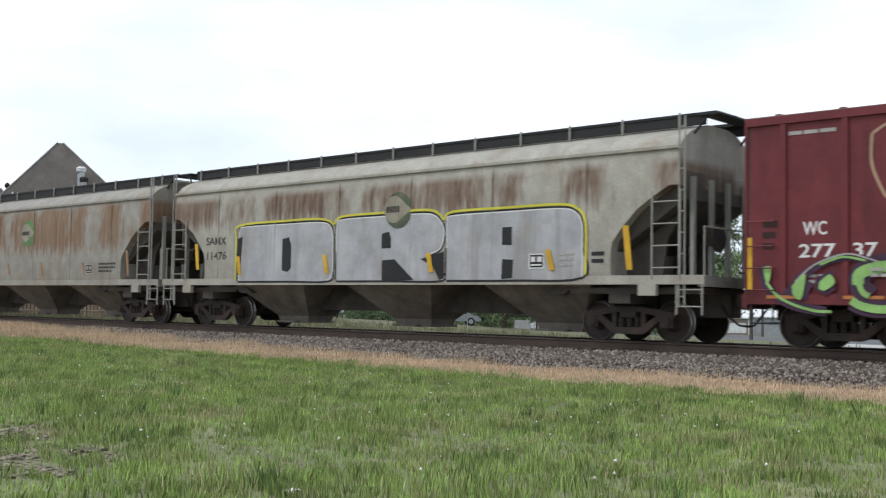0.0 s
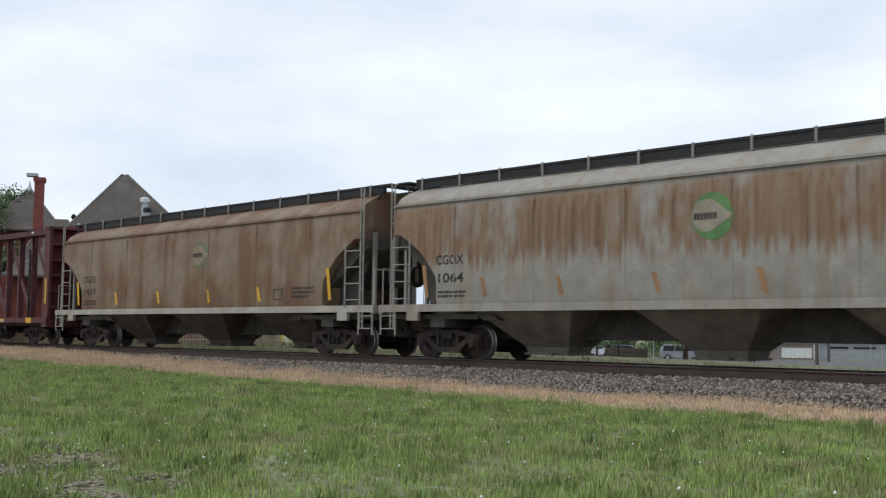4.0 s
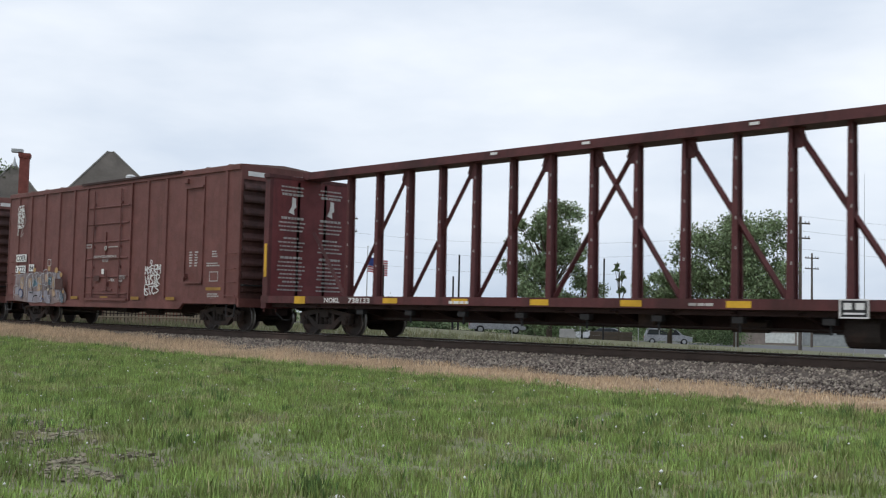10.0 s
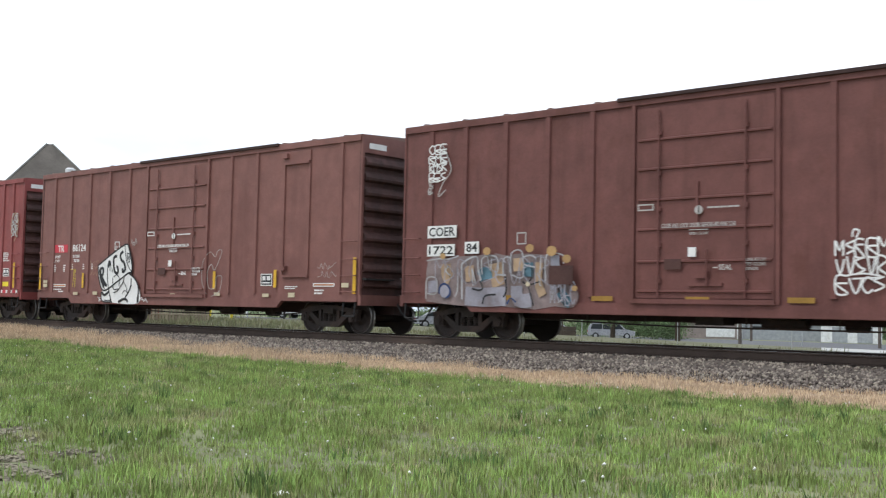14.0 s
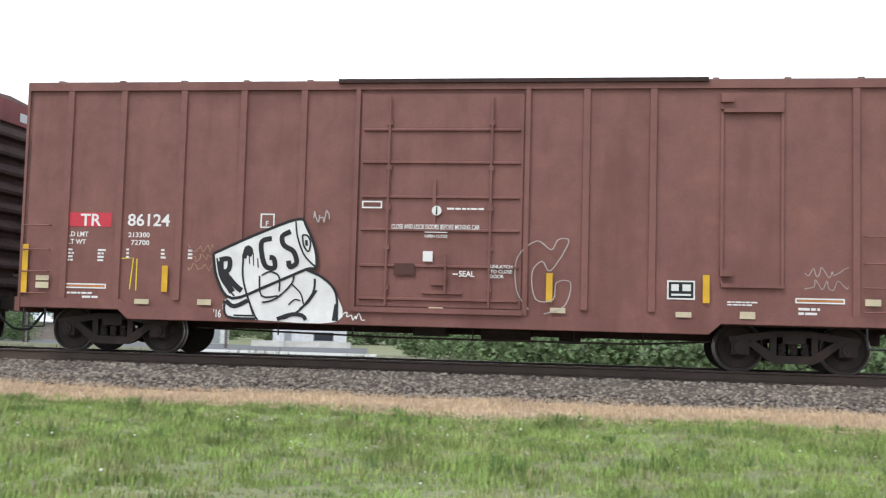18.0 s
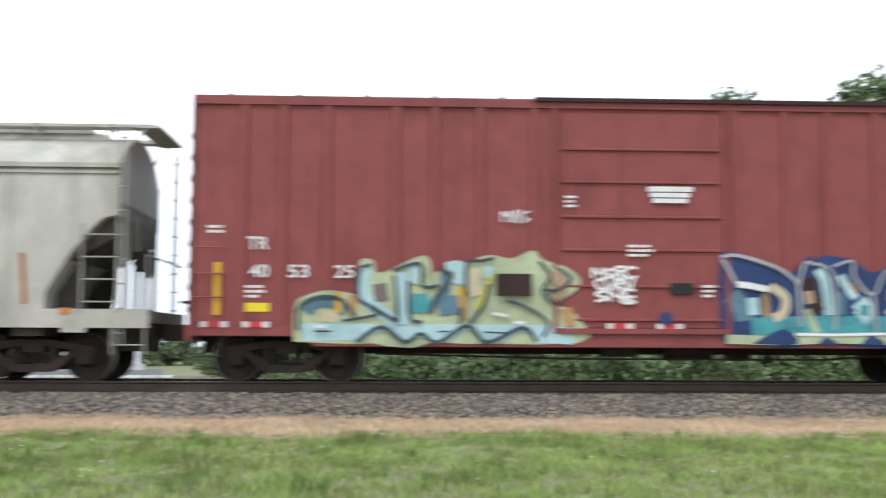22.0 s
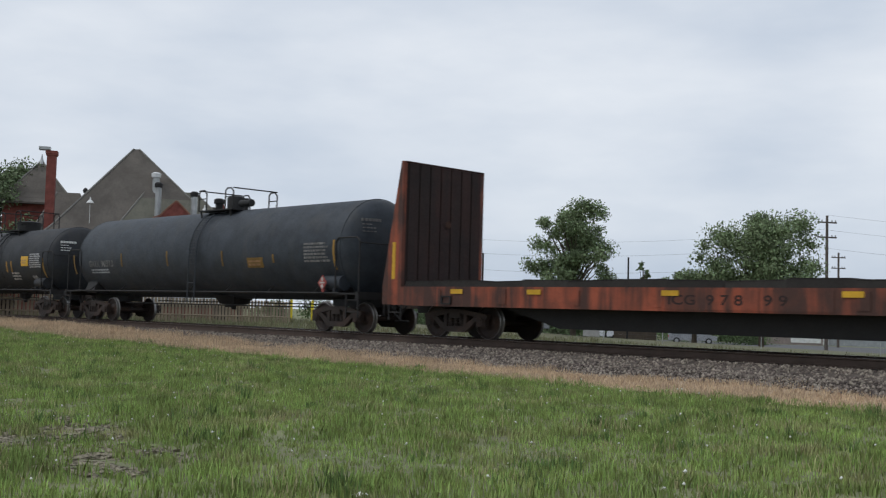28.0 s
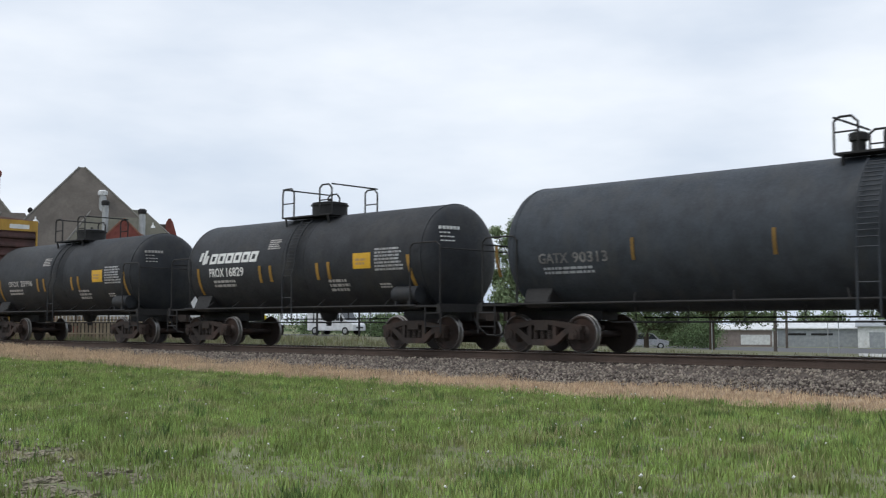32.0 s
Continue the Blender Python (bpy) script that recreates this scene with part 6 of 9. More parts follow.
for yy_, sd in ((-0.72, 3), (0.72, 4)):
    rnd = random.Random(sd)
    bm = bmesh.new()
    for i in range(27):
        z = 4.22 - i * 0.115
        if 3 <= i <= 7 or i in (12, 17):
            continue
        wide, tall = (0.4, 0.07) if i in (2, 8, 18) else (0.3, 0.05) if i in (13, 24) else (rnd.uniform(0.4, 0.5), 0.04)
        u = yy_ - wide
        while u < yy_ + wide - 0.06:
            q = rnd.uniform(0.05, 0.14)
            box(bm, -11.14, -11.13, u, min(u + q, yy_ + wide), z, z + tall)
            u += q + 0.03
    tagged(part("notice_print", bm, DULL_WHITE, c4, "block of white warning print"), kind="stuff")
    bm = bmesh.new()
    prism(bm, [(yy_ - 0.14, 3.5), (yy_ + 0.06, 3.44), (yy_ + 0.04, 3.6), (yy_ + 0.12, 3.66), (yy_ + 0.1, 3.92), (yy_ - 0.02, 3.95), (yy_ - 0.04, 3.68)], "x", -11.14, -11.13)
    part("notice_sign", bm, WHITE, c4, "white leaning load pictogram")
for x in (-3.8, -1.0, 3.2, 6.8, 9.4):
    plates("beam_tag", [(x, x + 0.22, 4.6, 4.66)], WHITE, c4, -0.345)

# oxide boxcar
for x0, x1, z0, z1, txt in ((-6.93, -6.05, 2.3, 2.58, "COER"), (-6.93, -6.1, 1.88, 2.15, "1722"), (-5.8, -5.39, 1.92, 2.19, "84")):
    plates("number_panel", [(x0, x1, z0, z1)], WHITE, c5, OVER)
    lettering(txt, z1 - z0 - 0.08, BLACK_PAINT, c5, x0 + 0.05, z0 + 0.045, OVER - 0.007, x1 - x0 - 0.1)
hand_tag(c5, -6.92, -6.4, 3.6, 4.45, (3, 3, 4, 3), 3, WHITE, OVER, 0.03)
hand_tag(c5, -6.93, -6.78, 3.32, 3.62, (2, 2), 5, DULL_WHITE, OVER, 0.025)
ribbon("graffiti_tag", smooth_path([(-6.52, 4.43), (-6.35, 4.13), (-6.26, 3.83), (-6.5, 3.55), (-6.62, 3.26), (-6.4, 3.4)], 5), 0.028, DULL_WHITE, c5, OVER)
hand_tag(c5, 2.62, 3.5, 1.07, 2.03, (5, 5, 4), 4, WHITE, OVER, 0.034)
ribbon("graffiti_tag", smooth_path([(2.9, 2.05), (2.93, 2.18), (3.02, 2.15), (2.97, 2.04)], 4), 0.03, WHITE, c5, OVER)
ribbon("graffiti_tag", smooth_path([(2.75, 1.38), (3.1, 1.42), (3.4, 1.36), (2.9, 1.33)], 4), 0.03, WHITE, c5, OVER)
paint(c5, OVER, [
    (SMOKE, 0, [(-6.93, 0.84), (-6.9, 1.8), (-6.32, 1.83), (-5.92, 1.87), (-5.42, 1.87), (-5.0, 1.84), (-5.0, 0.8)]),
    (SMOKE, 0, [(-5.0, 0.78), (-5.04, 1.84), (-4.6, 1.86), (-4.24, 1.9), (-3.59, 1.86), (-3.3, 1.84), (-3.3, 0.78)]),
    (SMOKE, 0, [(-3.32, 0.78), (-3.32, 1.3), (-3.0, 1.25), (-2.72, 1.05), (-2.85, 0.76)]),
    (TAN_PAINT, 0.3, [(-6.35, 1.7), (-6.32, 1.45), (-6.2, 1.35)]), (LAVENDER, 0.3, [(-6.74, 1.32), (-6.72, 1.05)]),
    (TAN_PAINT, 0.34, [(-4.9, 1.7), (-4.84, 1.35), (-4.8, 1.2)]), (LAVENDER, 0.42, [(-5.75, 0.98), (-5.2, 0.95), (-4.6, 0.98)]),
    (TAN_PAINT, 0.26, [(-5.64, 1.65), (-5.6, 1.3)]), (SLATE_BLUE, 0.26, [(-5.35, 1.4), (-5.15, 1.5), (-5.1, 1.35)]),
    (TAN_PAINT, 0.26, [(-4.28, 1.8), (-4.26, 1.52)]), (LAVENDER, 0.3, [(-4.3, 1.2), (-4.25, 0.9), (-3.9, 0.9)]), (SLATE_BLUE, 0.24, [(-3.98, 1.7), (-3.98, 1.4)]),
    (TAN_PAINT, 0.2, [(-3.7, 1.7), (-3.72, 1.3), (-3.6, 1.0)]), (SLATE_BLUE, 0.22, [(-3.15, 1.1), (-3.0, 0.9), (-2.9, 0.85)]), (LAVENDER, 0.26, [(-3.4, 1.7), (-3.18, 1.72)]),
    (LAVENDER, 0, [(-6.5, 1.08), (-6.42, 1.2), (-6.28, 1.2), (-6.2, 1.08), (-6.28, 0.95), (-6.42, 0.95)]), (NAVY, 0.04, [(-6.5, 1.02), (-6.48, 1.18), (-6.34, 1.25), (-6.2, 1.16), (-6.18, 1.0), (-6.3, 0.92)]),
    (SILVER, 0.03, [(-6.9, 0.9), (-6.88, 1.36), (-6.59, 1.36), (-6.59, 1.03), (-6.88, 1.03)]),
    (SILVER, 0.03, [(-6.9, 1.78), (-6.5, 1.82), (-6.25, 1.8), (-5.92, 1.88)]), (SILVER, 0.03, [(-6.23, 1.65), (-6.31, 1.54), (-6.15, 1.43)]),
    (SILVER, 0.035, [(-5.95, 1.57), (-5.94, 1.2), (-5.95, 1.07), (-6.02, 0.95)]), (SILVER, 0.04, [(-5.8, 0.9), (-5.82, 1.5), (-5.8, 1.71), (-5.41, 1.85), (-5.34, 1.55), (-5.26, 1.32)]),
    (SILVER, 0.03, [(-5.48, 1.2), (-5.53, 1.6), (-5.41, 1.25)]), (SILVER, 0.035, [(-5.23, 1.45), (-5.23, 1.81), (-4.85, 1.84), (-4.78, 1.56), (-4.85, 1.46), (-4.56, 1.43)]),
    (SILVER, 0.025, [(-5.08, 1.84), (-5.0, 1.53), (-4.96, 1.82)]), (SILVER, 0.03, [(-4.42, 1.46), (-4.42, 1.9), (-4.14, 1.93), (-4.1, 1.39), (-4.4, 1.44)]),
    (SILVER, 0.03, [(-4.63, 1.4), (-4.63, 1.77), (-4.45, 1.8), (-4.45, 1.49)]), (SILVER, 0.03, [(-3.76, 1.79), (-3.9, 1.85), (-4.1, 1.8), (-4.06, 1.66), (-3.79, 1.6)]),
    (SILVER, 0.03, [(-3.5, 1.3), (-3.48, 1.85), (-3.06, 1.84), (-3.05, 1.66)]), (SILVER, 0.025, [(-3.62, 1.85), (-3.65, 1.29), (-3.6, 1.2)]), (SILVER, 0.03, [(-3.3, 1.2), (-3.32, 0.9)]),
    (BLACK_PAINT, 0.03, [(-3.86, 1.6), (-3.85, 1.36), (-3.94, 1.24), (-3.8, 0.78)]), (BLACK_PAINT, 0.03, [(-4.1, 1.3), (-3.94, 1.22), (-3.65, 1.29)]), (BLACK_PAINT, 0.04, [(-5.48, 1.14), (-5.3, 1.1), (-5.18, 1.15), (-5.26, 1.3)]),
    (BLACK_PAINT, 0.04, [(-5.18, 0.8), (-5.1, 0.98), (-4.81, 1.01)]), (BLACK_PAINT, 0.04, [(-4.55, 1.4), (-4.52, 1.1), (-4.6, 0.95)]), (NAVY, 0.035, [(-4.5, 0.8), (-4.4, 0.93), (-4.25, 0.85)]),
    (CREAM, 0, [(-4.0, 1.24), (-3.96, 1.29), (-3.89, 1.27), (-3.9, 1.2), (-3.97, 1.19)]), (BLACK_PAINT, 0.03, [(-3.15, 1.15), (-3.06, 1.0), (-3.0, 0.8)]), (DULL_WHITE, 0.03, [(-3.15, 0.85), (-3.05, 0.92)])])
plates("dark_patch", [(-3.38, -2.78, 1.23, 1.62)], SOOT_PATCH, c5, OVER - 0.128, "dark painted-over patch")
hand_tag(c5, -6.6, -3.4, 1.2, 1.8, (9,), 52, LAVENDER, OVER - 0.12, 0.02)
hand_tag(c5, -3.35, -2.7, 0.8, 1.25, (5,), 54, LAVENDER, OVER - 0.12, 0.025)
for x, z, r in ((-6.34, 1.87, 0.07), (-5.06, 1.96, 0.09), (-3.89, 2.0, 0.09), (-3.32, 1.93, 0.11), (-2.94, 1.76, 0.09), (-2.73, 1.15, 0.06)):
    disc(c5, x, z, r, OCHRE, OVER - 0.13, "graffiti_blob", 9, 1.2)
plates("sill_mark", [(x, x + 0.5, 0.9, 1.0) for x in (-5.5, -4.6, -2.4, -0.28, 1.75, 3.9)], FADED_YELLOW, c5, OVER - 0.004)
frame_plate(c5, -4.37, -4.12, 2.1, 2.36, SIDE, DULL_WHITE, None)
frame_plate(c5, 6.23, 6.68, 1.48, 1.78, SIDE, DULL_WHITE, None)
plates("test_strip", [(6.05, 6.84, 1.21, 1.3)], FADED_YELLOW, c5, SIDE)
for x, z, w, h, n, s in ((5.1, 1.95, 0.18, 0.5, 6, 1), (5.4, 1.95, 0.18, 0.5, 6, 2), (6.33, 2.22, 0.3, 0.22, 3, 3), (6.06, 1.94, 0.75, 0.14, 2, 4), (6.15, 0.95, 0.6, 0.2, 3, 5)):
    fine_print("stencil_print", x, z, w, h, n, DULL_WHITE, c5, SIDE, s)
for car, off in ((c5, 0.0), (c6, 0.0)):
    w_ = WHITE if car is c6 else DULL_WHITE
    dy = -1.632
    disc(car, 0.0, 2.65, 0.085, w_, dy, "dial_mark")
    plates("dial_slot", [(-0.012, 0.012, 2.58, 2.72)], BLACK_PAINT, car, dy - 0.004)
    lettering("CLOSE AND LOCK DOORS BEFORE MOVING CAR", 0.085, w_, car, -0.79, 2.325, dy, 1.55)
    lettering("OPEN CLOSE", 0.05, w_, car, -0.2, 2.18, dy, 0.4)
    plates("arrow_mark", [(-0.2, 0.2, 2.265, 2.28)], w_, car, dy)
    lettering("SEAL", 0.1, w_, car, 0.42, 1.51, dy, 0.27)
    plates("arrow_mark", [(0.31, 0.4, 1.54, 1.56)], w_, car, dy)
    for i, tx in enumerate(("UNLATCH", "TO CLOSE", "DOOR")):
        lettering(tx, 0.06, w_, car, 0.96, 1.665 - 0.085 * i, dy, (0.38, 0.38, 0.24)[i])
    fine_print("stencil_print", 0.18, 2.67, 0.72, 0.06, 1, w_, car, dy, 6)
    plates("paper_label", [(-0.22, -0.05, 1.76, 1.94)], WHITE, car, dy)
    frame_plate(car, -1.33, -0.97, 2.68, 2.81, dy, w_, None)
    plates("dark_plate", [(-0.73, -0.36, 1.52, 1.72)], SOOT_PATCH, car, dy)

# brown boxcar with the white panel
plates("red_field", [(-6.85, -6.0, 2.29, 2.55)], RED, c6, SIDE)
lettering("TR", 0.22, WHITE, c6, -6.6, 2.31, SIDE - 0.007, 0.4)
lettering("86124", 0.22, WHITE, c6, -5.69, 2.32, SIDE, 0.8)
lettering("LD LMT", 0.09, WHITE, c6, -6.83, 2.11, SIDE, 0.39)
lettering("LT WT", 0.09, WHITE, c6, -6.83, 1.97, SIDE, 0.35)
lettering("213300", 0.09, WHITE, c6, -5.67, 2.11, SIDE, 0.41)
lettering("72700", 0.09, WHITE, c6, -5.61, 1.97, SIDE, 0.35)
for x, z, w, h, n, s in ((-6.84, 1.66, 0.15, 0.25, 4, 1), (-6.24, 1.66, 0.16, 0.25, 4, 2), (-5.69, 1.73, 0.06, 0.2, 3, 3), (-5.03, 1.73, 0.13, 0.2, 3, 4), (-4.52, 1.73, 0.09, 0.2, 3, 5), (-6.5, 0.84, 0.35, 0.22, 3, 6), (-6.8, 1.06, 0.62, 0.06, 1, 7), (6.1, 0.84, 0.45, 0.3, 4, 8), (4.95, 1.12, 0.6, 0.09, 2, 9)):
    fine_print("stencil_print", x, z, w, h, n, WHITE, c6, SIDE, s)
frame_plate(c6, -3.19, -2.93, 2.31, 2.57, SIDE, WHITE, None)
lettering("F", 0.09, WHITE, c6, -3.09, 2.35, SIDE)
for x0, x1, z0, z1 in ((-6.84, -6.05, 1.16, 1.25), (6.05, 6.84, 1.18, 1.27)):
    frame_plate(c6, x0, x1, z0, z1, SIDE, WHITE, None)
    plates("test_strip", [(x0 + 0.04, x1 - 0.04, z0 + 0.03, z1 - 0.03)], ORANGE_TAPE, c6, SIDE)
frame_plate(c6, 3.96, 4.42, 1.2, 1.52, SIDE)
plates("cream_label", [(-5.47, -5.2, 0.9, 0.99), (-4.29, -4.03, 0.91, 1.01), (-7.39, -7.14, 1.15, 1.26), (-7.39, -7.14, 1.29, 1.38), (2.0, 2.26, 0.92, 1.01), (4.1, 4.36, 0.9, 0.99), (5.15, 5.4, 0.9, 1.02), (7.15, 7.4, 1.16, 1.27), (-0.1, 0.15, 0.9, 0.97)], CREAM, c6, OVER - 0.004)
for x, a, b in ((-4.92, 1.13, 1.6), (1.98, 1.1, 1.6), (4.6, 1.15, 1.62), (-7.62, 1.06, 1.95), (7.6, 1.0, 1.9)):
    bar(c6, x, a, b, YELLOW, OVER - 0.004)
ribbon("yellow_scrawl", [(-5.78, 1.72), (-5.55, 1.73), (-5.6, 1.16)], 0.02, BRIGHT_YELLOW, c6, SIDE)
ribbon("yellow_scrawl", [(-5.48, 1.72), (-5.48, 1.14)], 0.02, BRIGHT_YELLOW, c6, SIDE)
can = [(-4.02, 1.83), (-3.28, 2.17), (-2.49, 2.47), (-2.32, 2.33), (-2.15, 1.94), (-2.13, 1.62), (-2.31, 1.58), (-2.95, 1.3), (-3.64, 1.04), (-3.93, 1.38), (-4.02, 1.83)]
body = [(-2.4, 1.6), (-1.98, 1.43), (-1.75, 1.17), (-1.72, 0.67), (-3.2, 0.67), (-3.72, 0.72), (-3.78, 1.0), (-3.3, 1.25), (-2.4, 1.6)]
outline_shape("graffiti_panel", smooth_path(body, 4)[:-1], WHITE, c6, OVER, "white spray-painted panel")
outline_shape("graffiti_panel", smooth_path(can, 4)[:-1], WHITE, c6, OVER - 0.004, "white spray-painted panel")
ink = [(0.05, can), (0.045, [(-2.31, 1.58), (-1.98, 1.43), (-1.75, 1.17), (-1.72, 0.68)]), (0.04, [(-3.78, 1.0), (-3.72, 0.72), (-3.2, 0.69)]),
       (0.03, [(-2.52, 2.43), (-2.48, 2.16), (-2.35, 1.84), (-2.13, 1.62)]), (0.03, [(-2.39, 2.19), (-2.3, 2.18), (-2.24, 2.06), (-2.27, 1.9), (-2.36, 2.0), (-2.39, 2.19)]), (0.05, [(-2.32, 2.1), (-2.31, 2.0)]),
       (0.03, [(-3.95, 1.75), (-3.86, 1.38), (-3.6, 1.08)]),
       (0.11, [(-3.88, 1.7), (-3.84, 1.45), (-3.64, 1.15)]), (0.09, [(-3.9, 1.72), (-3.72, 1.74), (-3.72, 1.56), (-3.82, 1.5)]), (0.1, [(-3.8, 1.5), (-3.61, 1.29), (-3.47, 1.18)]),
       (0.09, [(-3.45, 1.76), (-3.4, 1.94), (-3.33, 1.9), (-3.36, 1.8)]),
       (0.09, [(-2.95, 2.12), (-3.13, 2.06), (-3.12, 1.82), (-3.04, 1.62), (-2.88, 1.6), (-2.9, 1.76), (-2.98, 1.78)]),
       (0.09, [(-2.61, 2.25), (-2.76, 2.16), (-2.72, 2.0), (-2.55, 1.9), (-2.48, 1.7), (-2.6, 1.62), (-2.63, 1.73)]),
       (0.035, [(-3.46, 1.78), (-3.46, 1.46), (-3.38, 1.14), (-3.22, 0.76), (-3.15, 0.67)]), (0.03, [(-3.09, 0.98), (-2.84, 1.05), (-2.56, 1.32), (-2.52, 1.5)]),
       (0.02, [(-3.37, 1.91), (-3.34, 1.66)]), (0.02, [(-3.28, 1.86), (-3.27, 1.63)]), (0.02, [(-3.2, 1.76), (-3.18, 1.6)]), (0.03, [(-3.11, 1.46), (-2.95, 1.53), (-2.79, 1.44), (-2.78, 1.18)]),
       (0.03, [(-3.15, 1.45), (-3.1, 1.1), (-2.8, 1.1)]), (0.04, [(-2.14, 1.42), (-2.17, 1.16), (-2.42, 0.84), (-2.7, 0.7)]), (0.035, [(-2.1, 1.22), (-2.25, 1.0), (-2.4, 0.88)]),
       (0.025, [(-2.6, 0.95), (-2.5, 1.04), (-2.39, 1.03)]), (0.025, [(-2.56, 1.32), (-2.39, 1.16), (-2.33, 0.97)]), (0.07, [(-2.8, 0.69), (-2.55, 0.78), (-2.35, 0.77), (-2.28, 0.69)]),
       (0.08, [(-3.76, 1.0), (-3.6, 0.9), (-3.35, 1.01)]), (0.06, [(-1.74, 0.98), (-1.78, 0.69)]), (0.03, [(-3.6, 0.74), (-3.2, 0.74)]), (0.03, [(-3.3, 0.92), (-3.24, 0.76)])]
for k, (w, pts) in enumerate(ink):
    ribbon("graffiti_line", smooth_path(pts, 4), w, BLACK_PAINT, c6, OVER - 0.009 - 0.002 * (k % 5), "black graffiti line" if w > 0.06 else "", rise=0.00008)
lettering("'16", 0.14, WHITE, c6, -3.98, 0.7, OVER, 0.14)
scribble(c6, -1.62, -1.22, 0.69, 0.85, 5, WHITE, OVER, 0.018, 1)
scribble(c6, -4.5, -4.0, 1.5, 2.0, 8, TAN_PAINT, OVER, 0.008, 3)
scribble(c6, -2.2, -1.9, 2.4, 2.65, 9, DULL_WHITE, OVER, 0.02, 1)
ribbon("chalk_outline", smooth_path([(1.63, 0.97), (1.42, 1.3), (1.42, 1.85), (1.75, 2.15), (2.0, 2.0), (2.12, 2.18), (2.3, 2.14), (2.0, 1.64), (1.85, 1.8), (1.68, 1.6), (1.75, 1.15), (2.05, 1.15), (2.1, 1.44), (2.34, 1.44), (2.25, 1.05), (1.9, 0.9)], 4), 0.016, DULL_WHITE, c6, OVER, "thin chalk-white outline drawing")
scribble(c6, 6.2, 6.9, 1.4, 1.8, 10, DULL_WHITE, SIDE, 0.01, 2)

# red boxcar
for txt, x, z, w in (("TR", -6.77, 2.28, 0.37), ("40", -6.72, 1.8, 0.33), ("53", -6.06, 1.8, 0.35), ("25", -5.27, 1.8, 0.33)):
    lettering(txt, 0.22, WHITE, c7, x, z, OVER, w)
plates("yellow_label", [(-6.81, -6.38, 1.21, 1.36), (6.42, 6.84, 1.17, 1.33)], BRIGHT_YELLOW, c7, SIDE)
for x, a, b in ((-7.26, 1.15, 2.05), (7.32, 1.12, 2.0), (-5.2, 1.2, 1.55), (-3.1, 1.2, 1.65)):
    bar(c7, x, a, b, YELLOW, OVER - 0.02)
for x in (-7.53, -6.82, -0.57, 0.3, 5.86, 6.43, 7.13):
    plates("red_tape", [(x + 0.1, x + 0.34, 0.94, 1.04)], RED, c7, OVER)
    plates("white_tape", [(x, x + 0.1, 0.94, 1.04), (x + 0.34, x + 0.45, 0.94, 1.04)], WHITE, c7, OVER)
plates("notice", [(0.16, 0.95, 3.34, 3.43), (0.2, 0.9, 3.24, 3.32), (0.24, 0.86, 3.14, 3.22)], WHITE, c7, -1.632)
plates("dark_plate", [(0.53, 0.94, 1.55, 1.74)], BLACK_PAINT, c7, -1.632)
for x, z, w, h, n, s in ((-7.45, 2.56, 0.35, 0.17, 2, 1), (-1.29, 3.05, 0.22, 0.24, 3, 2), (-0.2, 2.2, 0.5, 0.24, 3, 3), (6.39, 2.06, 0.46, 0.34, 5, 4), (-6.85, 1.45, 0.4, 0.25, 3, 5), (1.1, 1.5, 0.25, 0.25, 3, 6)):
    fine_print("stencil_print", x, z, w, h, n, WHITE, c7, -1.632 if -1.4 < x < 1.4 else SIDE, s)
frame_plate(c7, 6.43, 6.86, 1.52, 1.81, SIDE)
hand_tag(c7, -0.8, -0.05, 1.4, 2.0, (4, 4, 3), 21, WHITE, -1.632, 0.05)
disc(c7, 0.45, 1.13, 0.12, NAVY, -1.632, "graffiti_blob", 9)
hand_tag(c7, 7.0, 7.45, 2.9, 3.7, (3, 3, 3), 22, DULL_WHITE, OVER, 0.04)
ribbon("graffiti_tag", smooth_path([(7.0, 3.0), (6.94, 3.4), (7.2, 3.75), (7.45, 3.5), (7.4, 3.0), (7.2, 2.75)], 5), 0.03, TAN_PAINT, c7, OVER)
hand_tag(c7, -2.4, -1.9, 2.75, 3.0, (4,), 23, WHITE, OVER, 0.03)
